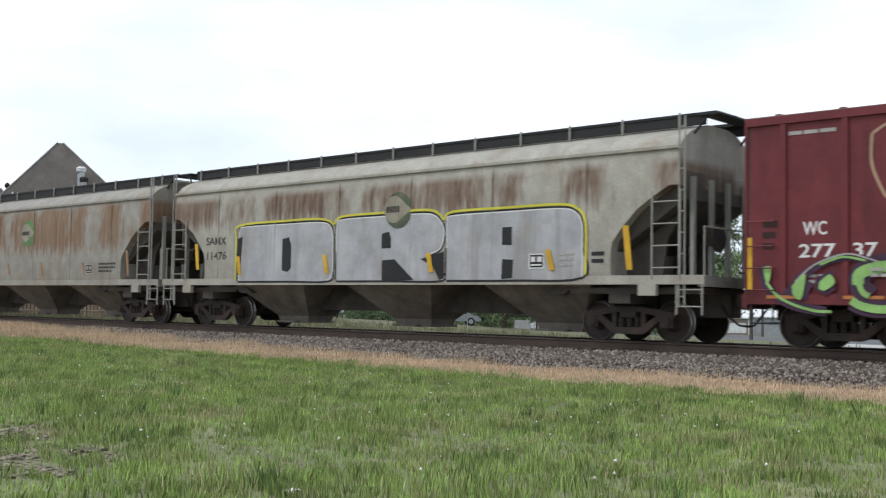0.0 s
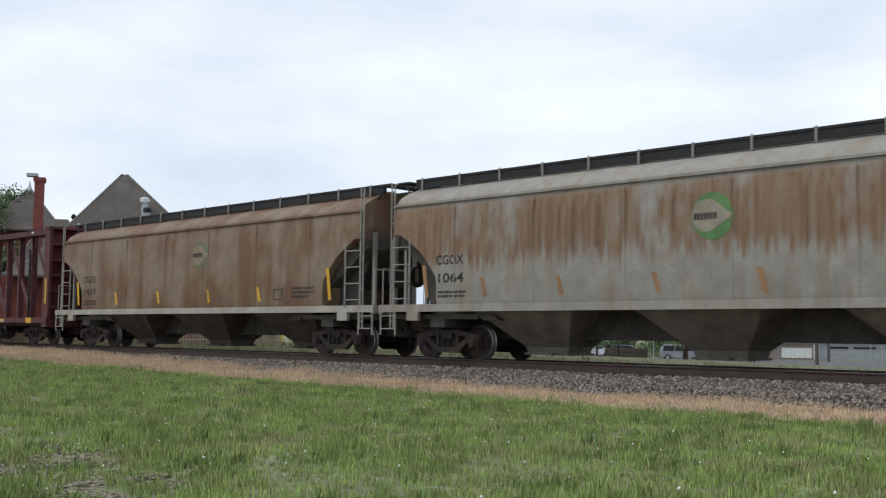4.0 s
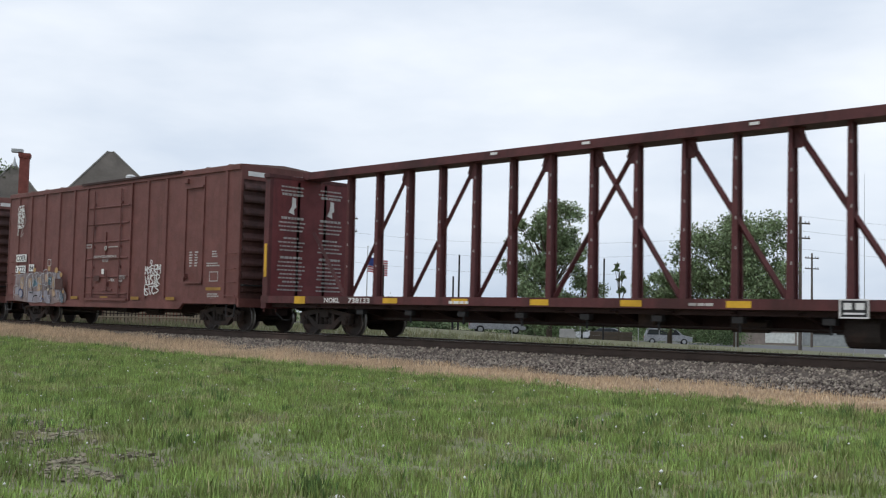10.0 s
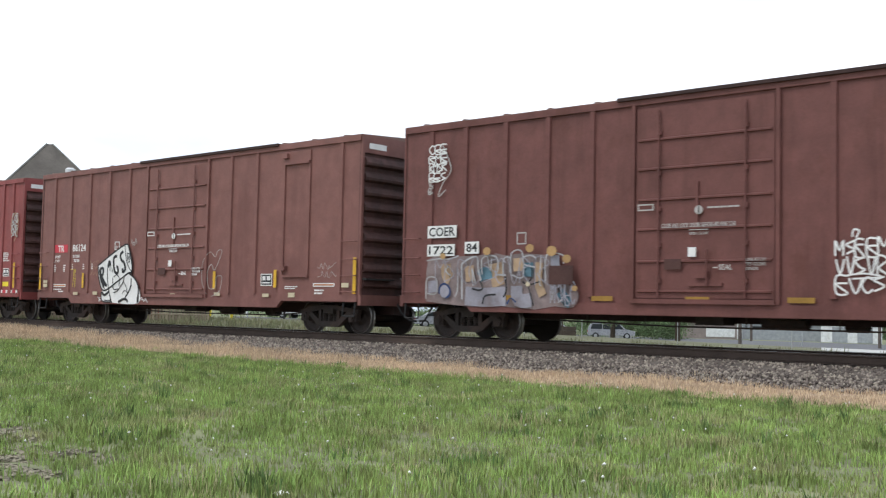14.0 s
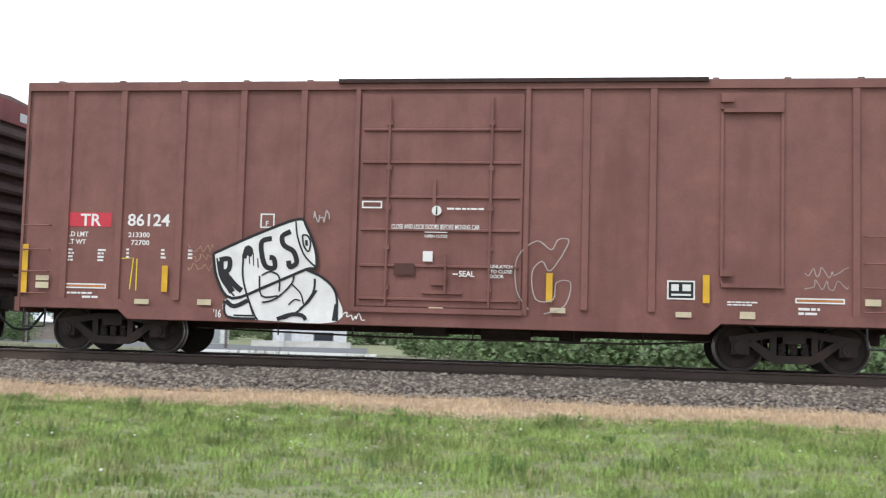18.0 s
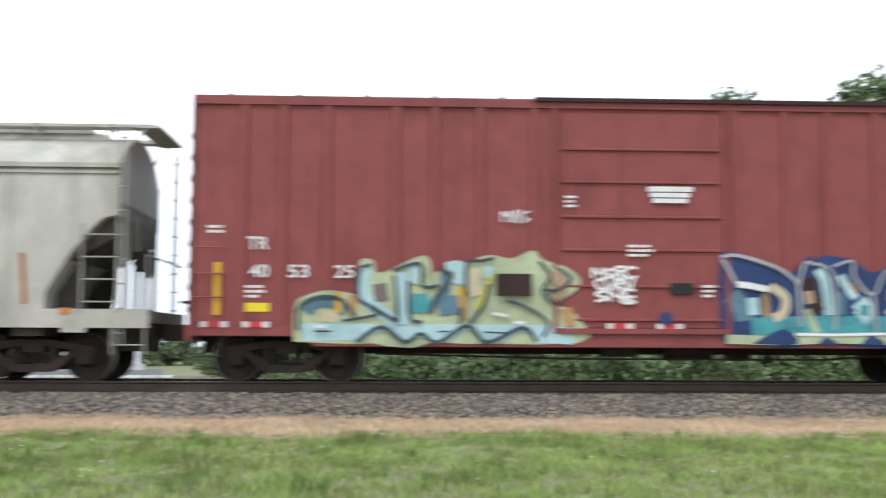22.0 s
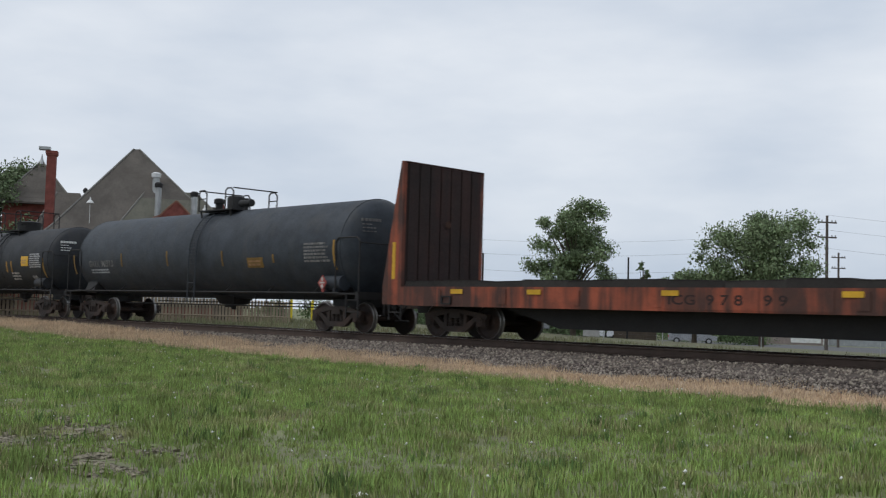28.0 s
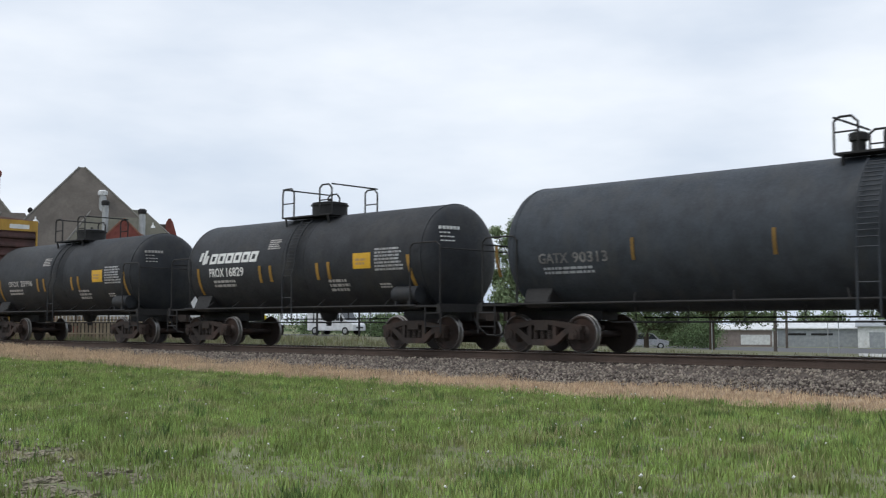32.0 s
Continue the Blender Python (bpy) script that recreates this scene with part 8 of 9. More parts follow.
def tree(name, label, az, d, height, width, seed, leaf, z0=None, base=0.25, per=150, size=0.2, lean=0.0, n=42, group="", trunk_r=0.22):
    m = polar(az, d)
    x, y = m.translation.x, m.translation.y
    height += sunk(x, y) if z0 is None else 0
    z0 = ground_z(x, y) - 0.05 if z0 is None else z0
    t = thing(name, label, "tree", pose(x, y, z0, 0, 0, -az), group)
    rnd = random.Random(seed)
    clumps = []
    low = height * base
    n = int(n * 2.1)
    lobes = []
    for i in range(max(5, n // 8)):
        f = (i + rnd.uniform(0.2, 0.9)) / max(5, n // 8)
        prof = math.sin(math.pi * min(1, 0.2 + 0.78 * f)) ** 0.6
        a, rr = 2.4 * i + rnd.uniform(-0.5, 0.5), rnd.uniform(0.45, 1.0) * prof * width * 0.45
        lobes.append((math.cos(a) * rr + lean * f, math.sin(a) * rr, low + (height * 0.93 - low) * f))
    for i in range(n):
        c = lobes[i % len(lobes)]
        cr = width * rnd.uniform(0.07, 0.14)
        s = width * 0.12
        clumps.append((c[0] + rnd.gauss(0, s), c[1] + rnd.gauss(0, s), max(low * 0.8, min(c[2] + rnd.gauss(0, s * 0.8), height - cr * 0.7)), cr))
    bm = bmesh.new()
    top = height * 0.62
    rod(bm, (0, 0, -0.1), (lean * 0.3, 0, top * 0.5), trunk_r, 9, trunk_r * 0.7)
    rod(bm, (lean * 0.3, 0, top * 0.5), (lean * 0.6, 0, height * 0.85), trunk_r * 0.7, 8, 0.04)
    for i in range(0, n, 2):
        c = clumps[i]
        zs = min(max(low * 0.8, c[2] * rnd.uniform(0.45, 0.75)), height * 0.7)
        rod(bm, (lean * 0.3 * zs / top, 0, zs), c[:3], trunk_r * 0.32, 5, 0.02)
    part("trunk", bm, BARK, t)
    v, f = leaf_cloud(seed, clumps, per, size)
    o = new("crown", big_mesh("crown", v, f, leaf))
    o.parent = t
    return t


tree("broadleaf_tree", "full green shade tree in open ground", -38.5, 75, 8.8, 5.6, 11, LEAF_B, per=420, size=0.105, base=0.12, n=64)
tree("spreading_tree", "broad spreading green tree", -29.0, 82, 9.2, 8.6, 12, LEAF_B, per=340, size=0.115, base=0.3, n=66)
tree("small_tree", "low bushy green tree", -32.3, 84, 5.0, 5.6, 13, LEAF_B, per=340, size=0.11, base=0.34, n=34)
tree("shade_tree", "dark green shade tree beside the depot", -68.7, 78, 10.3, 8.6, 14, LEAF_A, per=330, size=0.13, n=60)
tree("thin_shrub", "thin upright green shrub in open ground", -34.9, 80, 5.4, 1.3, 15, LEAF_A, per=60, size=0.14, n=14, trunk_r=0.06)
for az, d, h, w, sd, mt in ((10.0, 48, 11.2, 6.4, 21, LEAF_W), (14.6, 53, 9.5, 5.0, 31, LEAF_W), (19.4, 47, 11.9, 7.0, 22, LEAF_W), (25.4, 46, 12.4, 7.2, 23, LEAF_W), (29.5, 50, 10.6, 5.4, 27, LEAF_W), (33.5, 55, 9.0, 6.0, 24, LEAF_W),
                            (41.0, 60, 9.6, 6.5, 25, LEAF_W), (46.0, 60, 8.6, 6.5, 35, LEAF_W), (50.5, 58, 10.2, 7.0, 26, LEAF_W), (-1.4, 62, 9.4, 4.2, 28, LEAF_W), (-4.4, 64, 7.6, 4.2, 29, LEAF_W), (3.8, 56, 8.0, 5.0, 30, LEAF_W)):
    tree("woodland_tree", "tall green tree in a row behind the track", az, d, h, w, sd, mt, per=430, size=0.13, base=0.06, group="row of trees behind the track", n=52)
for az, d, h, w, sd in ((-8.6, 150, 7.0, 9.0, 41), (-11.0, 190, 5.5, 10.0, 42), (-29.8, 150, 4.6, 6.5, 43), (-31.4, 165, 4.2, 8.0, 44), (-36.0, 130, 2.6, 5.0, 45), (-39.2, 125, 2.9, 5.0, 46), (-45.0, 140, 3.2, 6.0, 47), (-13.6, 185, 6.6, 11.0, 48), (-16.8, 200, 6.8, 12.0, 49), (-20.2, 210, 6.4, 12.0, 50), (-23.6, 215, 6.0, 12.0, 51), (-26.6, 215, 5.6, 10.0, 52)):
    tree("distant_tree", "distant dark green tree", az, d, h, w, sd, LEAF_A, per=120, size=0.28, base=0.05, group="distant trees", n=24)
rnd = random.Random(77)
v_all, f_all, off = [], [], 0
PATCHES = ((6, -39.2, -37.8, 98, 102, 2.0), (7, -31.5, -28.8, 124, 134, 4.2), (20, -45.0, -31.0, 128, 165, 3.4), (6, -50.5, -45.5, 120, 150, 3.0), (9, -54.0, -45.0, 98, 108, 2.6))
SPOTS = [p[1:] for p in PATCHES for _ in range(p[0])]
for i in range(80 + len(SPOTS)):
    az = rnd.uniform(-12, 56)
    d = rnd.uniform(32, 46)
    if i < 80 and az < -6:
        d = rnd.uniform(56, 70)
    h = rnd.uniform(0.8, 2.0)
    if i >= 80:
        p = SPOTS[i - 80]
        az, d, h = rnd.uniform(p[0], p[1]), rnd.uniform(p[2], p[3]), p[4] * rnd.uniform(0.7, 1.1)
    m = polar(az, d)
    x, y = m.translation.x, m.translation.y
    cl = [(x + rnd.uniform(-1.2, 1.2), y + rnd.uniform(-0.8, 0.8), ground_z(x, y) + h * rnd.uniform(0.15, 0.75), h * rnd.uniform(0.4, 0.62)) for _ in range(7)]
    v, f = leaf_cloud(300 + i, cl, 120, 0.12)
    v_all.append(v)
    f_all.append(f + off)
    off += len(v)
tagged(new("undergrowth", big_mesh("undergrowth", np.concatenate(v_all), np.concatenate(f_all), LEAF_W)), "tangled green brush along the far side of the track", "undergrowth", kind="stuff")
v_all, f_all, off = [], [], 0
for i in range(90):
    az, d = -72 + 132 * i / 90, rnd.uniform(230, 300)
    m = polar(az, d)
    x, y = m.translation.x, m.translation.y
    h = rnd.uniform(1.5, 3.2)
    cl = [(x + rnd.uniform(-5, 5), y + rnd.uniform(-4, 4), -2.2 + h * rnd.uniform(0.3, 0.8), h * rnd.uniform(0.5, 0.9)) for _ in range(5)]
    v, f = leaf_cloud(500 + i, cl, 45, 0.55)
    v_all.append(v)
    f_all.append(f + off)
    off += len(v)
tagged(new("far_woods", big_mesh("far_woods", np.concatenate(v_all), np.concatenate(f_all), LEAF_A)), "low line of woods on the horizon", "woods", kind="stuff")


def roof_hip(bm, x0, x1, y0, y1, z0, apex):
    """A steep pyramid or hip roof with a flared foot; apex: (xa, xb, ya, yb, z)."""
    xa, xb, ya, yb, za = apex
    def ring(f, z):
        return [bm.verts.new((x0 + (xa - x0) * f, y0 + (ya - y0) * f, z)), bm.verts.new((x1 + (xb - x1) * f, y0 + (ya - y0) * f, z)),
                bm.verts.new((x1 + (xb - x1) * f, y1 + (yb - y1) * f, z)), bm.verts.new((x0 + (xa - x0) * f, y1 + (yb - y1) * f, z))]
    rings = [ring(0, z0 - 0.12), ring(0, z0), ring(0.16, z0 + (za - z0) * 0.09), ring(0.3, z0 + (za - z0) * 0.22), ring(0.998, za)]
    for a, b in zip(rings, rings[1:]):
        for i in range(4):
            bm.faces.new((a[i], a[(i + 1) % 4], b[(i + 1) % 4], b[i]))
    bm.faces.new(rings[0][::-1])
    bm.faces.new(rings[-1])
    return [[r[i].co.copy() for r in rings[1:]] for i in range(4)]


def depot():
    m = polar(-60.0, 66.0)
    x, y = m.translation.x, m.translation.y
    d = thing("railway_depot", "old red brick depot with steep grey shingle roofs and dormer", "station building", pose(x, y, 0.35, 0, 0, 60))
    bm = bmesh.new()
    box(bm, -3.2, 4.9, 0.9, 9.5, 0, 4.0)
    box(bm, -9.0, -3.2, 2.4, 9.5, 0, 4.0)
    part("wall", bm, BRICK_WALL, d, "red brick wall")
    def capped(name, label, mat, caps, *hip):
        bm = bmesh.new()
        paths = roof_hip(bm, *hip)
        ob = part(name, bm, mat, d, label)
        for k in caps:
            bm = bmesh.new()
            pipe(bm, paths[k], 0.06, 6)
            part("hip_cap", bm, HIP_CAP, ob)
        return ob

    capped("roof", "steep brown weathered shingle roof", SHINGLE, (0, 1), -8.2, 6.0, 0.4, 12.0, 3.95, (-1.95, -1.65, 5.8, 6.2, 10.75))
    capped("front_roof", "lower hipped roof over the front bay, in lighter shingle", SHINGLE_LIT, (0, 1), -4.0, 6.35, -0.1, 6.0, 3.9, (-1.07, 1.9, 3.9, 4.4, 7.95))
    capped("side_roof", "", SHINGLE, (0,), -8.6, -3.8, 3.5, 11.0, 3.95, (-6.6, -5.2, 7.0, 7.4, 7.85))
    tw = capped("tower_roof", "pointed pyramid roof behind", SHINGLE, (0, 1), -10.75, -5.35, 8.6, 14.0, 7.3, (-8.1, -8.0, 11.2, 11.3, 10.25))
    bm = bmesh.new()
    lathe(bm, [(10.1, 0.24), (10.28, 0.15), (10.45, 0.08), (10.8, 0.015)], "z", 10, (-8.05, 11.25, 0))
    part("finial", bm, GALV, tw)
    bm = bmesh.new()
    box(bm, -10.1, -6.0, 9.2, 13.4, 0, 7.3)
    part("tower_wall", bm, BRICK_WALL, d)
    bm = bmesh.new()
    lathe(bm, [(7.65, 0.02), (7.72, 0.13), (7.85, 0.16), (7.98, 0.1), (8.02, 0.02)], "z", 10, (-4.75, 5.0, 0))
    rod(bm, (-4.75, 5.0, 7.2), (-4.75, 5.0, 7.7), 0.05, 6)
    part("roof_ball", bm, BLACK, d)
    # brick gabled dormer with louvre
    bm = bmesh.new()
    prism(bm, [(-0.5, 3.0), (2.0, 3.0), (2.0, 6.02), (1.72, 6.12), (1.4, 6.45), (0.82, 6.98), (0.68, 6.98), (0.1, 6.45), (-0.22, 6.12), (-0.5, 6.02)], "y", 0.25, 0.65)
    dm = part("dormer", bm, BRICK_WALL, d, "red brick gabled dormer")
    bm = bmesh.new()
    prism(bm, [(-0.45, 5.9), (1.95, 5.9), (0.75, 6.9)], "y", 0.65, 4.2)
    part("dormer_roof", bm, SHINGLE, dm)
    bm = bmesh.new()
    prism(bm, [(-0.58, 6.02), (-0.2, 6.17), (0.13, 6.52), (0.68, 7.06), (0.82, 7.06), (1.37, 6.52), (1.7, 6.17), (2.08, 6.02), (2.08, 5.95), (1.66, 6.09), (1.34, 6.43), (0.82, 6.95), (0.68, 6.95), (0.16, 6.43), (-0.16, 6.09), (-0.58, 5.95)], "y", 0.18, 0.7)
    part("coping", bm, material("brown_coping", (0.26, 0.13, 0.09), 0.8), dm)
    bm = bmesh.new()
    for a in ((0.2, 1.4, 3.38, 3.48), (0.2, 1.4, 5.02, 5.12), (0.2, 0.3, 3.38, 5.12), (1.3, 1.4, 3.38, 5.12)):
        box(bm, a[0], a[1], 0.18, 0.3, a[2], a[3])
    lv = part("louvre_frame", bm, TRIM, dm)
    bm = bmesh.new()
    box(bm, 0.3, 1.3, 0.235, 0.248, 3.48, 5.02)
    part("louvre_back", bm, BLACK, lv)
    bm = bmesh.new()
    prism(bm, [(0.19, 0.0), (0.23, 0.06), (0.235, 0.05), (0.2, -0.01)], "x", 0.3, 1.3)
    sl = part("slat", bm, TRIM, lv)
    for i in range(14):
        mm = pose(0, 0, 3.52 + i * 0.106)
        if i == 0:
            sl.matrix_basis = mm
        else:
            again(sl, lv, mm)
    bm = bmesh.new()
    rod(bm, (1.6, 0.25, 4.76), (1.6, 0.1, 4.76), 0.1, 10)
    part("wall_lamp", bm, WHITE, dm)
    # eaves, brackets, chimney, vents, right gable
    bm = bmesh.new()
    for a, b in ((-4.0, -0.05), (1.85, 6.35)):
        box(bm, a, b, -0.12, -0.04, 3.76, 3.9)
    part("fascia", bm, TRIM, d)
    bm = bmesh.new()
    prism(bm, [(0.9, 2.9), (0.5, 3.1), (-0.02, 3.78), (0.1, 3.78), (0.55, 3.22), (0.9, 3.1)], "x", -0.06, 0.06)
    bk = part("eave_bracket", bm, TRIM, d)
    for i, bx_ in enumerate((-2.3, -0.65, 2.3, 3.75, 5.25)):
        if i == 0:
            bk.matrix_basis = pose(bx_, 0, 0)
        else:
            again(bk, d, pose(bx_, 0, 0))
    bm = bmesh.new()
    box(bm, -6.92, -6.4, 3.0, 3.7, 4.0, 9.95)
    box(bm, -6.97, -6.35, 2.95, 3.75, 9.68, 9.9)
    box(bm, -7.0, -6.32, 2.92, 3.78, 9.78, 9.96)
    ch = part("chimney", bm, BRICK_WALL, d, "tall red brick chimney")
    bm = bmesh.new()
    box(bm, -7.4, -6.75, 3.0, 3.6, 10.02, 10.2)
    rod(bm, (-6.8, 3.3, 9.9), (-6.8, 3.3, 10.1), 0.04, 6)
    part("chimney_cap", bm, GALV, ch)
    for vx_, vy_, z0, z1, w, cap in ((-0.5, 3.9, 6.9, 9.1, 0.23, WHITE_METAL), (-0.32, 2.2, 6.1, 8.3, 0.19, BLACK), (1.83, 2.2, 5.8, 7.85, 0.2, BLACK)):
        bm = bmesh.new()
        lathe(bm, [(z0, w), (z1 - 0.45, w), (z1 - 0.43, w * 0.9), (z1 - 0.3, w * 0.9)], "z", 14, (vx_, vy_, 0))
        vt = part("roof_vent", bm, GALV, d, "galvanised metal roof vent", smooth=True)
        bm = bmesh.new()
        lathe(bm, [(z1 - 0.32, w * 0.9), (z1 - 0.3, w * 1.25), (z1 - 0.08, w * 1.3), (z1, w * 0.8)], "z", 14, (vx_, vy_, 0))
        part("vent_cap", bm, cap, vt, smooth=True)
    bm = bmesh.new()
    prism(bm, [(3.3, 5.2), (4.05, 5.2), (4.05, 6.2), (3.9, 6.75), (3.75, 7.25), (3.6, 7.5), (3.45, 7.45), (3.35, 7.1)], "y", 4.0, 6.4)
    part("parapet_gable", bm, BRICK_WALL, d)
    bm = bmesh.new()
    box(bm, 2.1, 3.4, 5.0, 5.6, 6.3, 7.2)
    part("rear_ridge", bm, SHINGLE, d)
    for lx, ly, lz in ((-4.2, 1.2, 6.75), (2.5, 3.0, 6.75)):
        bm = bmesh.new()
        lathe(bm, [(lz, 0.22), (lz + 0.1, 0.16), (lz + 0.2, 0.05), (lz + 0.36, 0.03)], "z", 10, (lx, ly, 0))
        rod(bm, (lx, ly, lz - 1.2), (lx, ly, lz + 0.05), 0.014, 6)
        part("roof_lamp", bm, WHITE, d)
    for wx_ in (-2.4, 3.4):
        bm = bmesh.new()
        box(bm, wx_ - 0.5, wx_ + 0.5, 0.84, 0.92, 1.0, 2.6)
        wd = part("window", bm, TRIM, d)
        bm = bmesh.new()
        box(bm, wx_ - 0.42, wx_ + 0.42, 0.82, 0.85, 1.08, 2.52)
        part("pane", bm, GLASS, wd)
    return d


depot()
m = polar(-59.0, 60.5)
tr = thing("box_trailer", "plain white box trailer parked before the depot", "trailer", pose(m.translation.x, m.translation.y, 0.4, 0, 0, 57))
bm = bmesh.new()
box(bm, -3.75, 3.75, 0, 2.4, 0.9, 2.75)
part("body", bm, WHITE_METAL, tr)
bm = bmesh.new()
box(bm, -3.8, 3.3, -0.05, 2.45, 2.75, 3.0)
part("roof_edge", bm, WHITE_METAL, tr)
for wx_ in (-2.2, -1.3, 2.2):
    bm = bmesh.new()
    lathe(bm, [(-0.02, 0.2), (0.0, 0.45), (0.22, 0.45), (0.24, 0.2)], "y", 18, (wx_, 0.05, 0.45))
    part("wheel", bm, TYRE, tr)
bm = bmesh.new()
box(bm, -3.5, 3.7, 0.1, 2.3, 0.7, 0.9)
box(bm, 3.0, 3.15, 0.3, 0.45, 0.0, 0.75)
part("chassis", bm, BLACK, tr)

fence = thing("picket_fence", "weathered wooden picket fence near the depot", "fence", kind="")
bm = bmesh.new()
box(bm, -0.062, 0.062, -0.012, 0.012, 0.08, 1.22)
pk = None
a0, b0 = polar(-68.5, 53).translation, polar(-53.4, 58).translation
ang = math.degrees(math.atan2(b0.y - a0.y, b0.x - a0.x))
n = 88
for i in range(n):
    q = a0.lerp(b0, i / (n - 1))
    mm = pose(q.x, q.y, ground_z(q.x, q.y), 0, 0, ang)
    if i == 0:
        pk = part("picket", bm, WOOD, fence)
        pk.matrix_basis = mm
    else:
        again(pk, fence, mm)
bm = bmesh.new()
for zz in (0.4, 0.95):
    rod(bm, (a0.x, a0.y, ground_z(a0.x, a0.y) + zz), (b0.x, b0.y, ground_z(b0.x, b0.y) + zz), 0.04, 4)
part("fence_rail", bm, WOOD, fence)
for az in (-53.3, -52.2):
    m = polar(az, 70)
    bm = bmesh.new()
    lathe(bm, [(0, 0.09), (1.35, 0.09), (1.42, 0.05)], "z", 12)
    solid("bollard", bm, BRIGHT_YELLOW, "yellow painted steel bollard", "bollard", pose(m.translation.x, m.translation.y, ground_z(m.translation.x, m.translation.y)), "bollards", smooth=True)

m = polar(-51.45, 72)
bm = bmesh.new()
lathe(bm, [(0, 0.05), (2.25, 0.05), (2.3, 0.02)], "z", 10)
solid("marker_post", bm, WHITE_METAL, "slim white steel post beside the bollards", "post", pose(m.translation.x, m.translation.y, ground_z(m.translation.x, m.translation.y)), smooth=True)

# road, car park, sheds
def strip(name, label, cat, az0, az1, d0, d1, mat, lift):
    pts, n = [], 14
    for i in range(n + 1):
        az = az0 + (az1 - az0) * i / n
        for d in np.linspace(d0, d1, 6):
            q = polar(az, d).translation
            pts.append((q.x, q.y, ground_z(q.x, q.y) + lift))
    faces = [(i * 6 + j, i * 6 + j + 1, i * 6 + j + 7, i * 6 + j + 6) for i in range(n) for j in range(5)]
    return tagged(new(name, sheet(name, pts, faces, mat)), label, cat, kind="structure")


strip("road", "grey asphalt road and car park beyond the track", "road", -52, -12, 84, 150, ASPHALT, 0.05)
strip("pavement", "pale concrete apron before the sheds", "pavement", -22, -11.5, 56, 80, CONCRETE, 0.05)


def shed(name, label, az, d, w, depth, h, wall, roof, rise=1.0, doors=(), z=None, rot=0):
    m = polar(az, d)
    x, y = m.translation.x, m.translation.y
    s = thing(name, label, "shed", pose(x, y, ground_z(x, y) if z is None else z, 0, 0, -az + rot))
    bm = bmesh.new()
    box(bm, -w / 2, w / 2, 0, depth, -0.3, h)
    part("wall", bm, wall, s)
    bm = bmesh.new()
    prism(bm, [(-0.4, h - 0.05), (depth / 2, h + rise), (depth + 0.4, h - 0.05), (depth + 0.4, h + 0.1), (depth / 2, h + rise + 0.15), (-0.4, h + 0.1)], "x", -w / 2 - 0.3, w / 2 + 0.3)
    part("roof", bm, roof, s, "pale sheet metal roof")
    for x0, x1, z0, z1, mat in doors:
        bm = bmesh.new()
        box(bm, x0, x1, -0.06, 0.0, z0, z1)
        part("door" if z0 < 0.2 else "window", bm, mat, s)
    return s


shed("metal_shed", "long grey metal shed with white roof", -24.6, 168, 18, 9, 2.7, GREY_METAL, WHITE_METAL, 0.9, ((-6.5, -3.5, 0.05, 2.3, WHITE_METAL), (-2, 0.5, 1.7, 2.0, BLACK), (1.2, 4.2, 1.7, 2.0, BLACK)))
shed("low_shed", "low taupe shed with white panel and pale roof", -27.4, 160, 7.5, 6, 2.4, TAUPE, WHITE_METAL, 0.6, ((-0.5, 3.5, 0.3, 1.7, WHITE_METAL),))
shed("white_shed", "small white shed beside the road", -20.6, 162, 8, 6, 3.0, WHITE_METAL, GREY_METAL, 0.8, ((-2.5, -0.5, 0.05, 2.2, GREY_METAL), (0.8, 2.8, 0.05, 2.2, GREY_METAL)))
shed("white_block_building", "white block building with flat pale front", -15.0, 150, 10, 8, 3.2, WHITE_METAL, GREY_METAL, 0.5, ((-3.5, -2.5, 0.05, 2.1, GREY_METAL), (0.5, 3.2, 0.9, 2.0, GLASS)))
m = polar(-15.4, 53)
barrier = thing("white_barrier", "low white concrete barrier on pale pavement", "barrier", pose(m.translation.x, m.translation.y, 0.05, 0, 0, 15.4))
for i in range(3):
    bm = bmesh.new()
    prism(bm, [(-0.22, 0), (0.22, 0), (0.1, 0.28), (-0.1, 0.28)], "x", -2.4 + i * 1.6, -0.85 + i * 1.6)
    part("block", bm, CONCRETE, barrier)


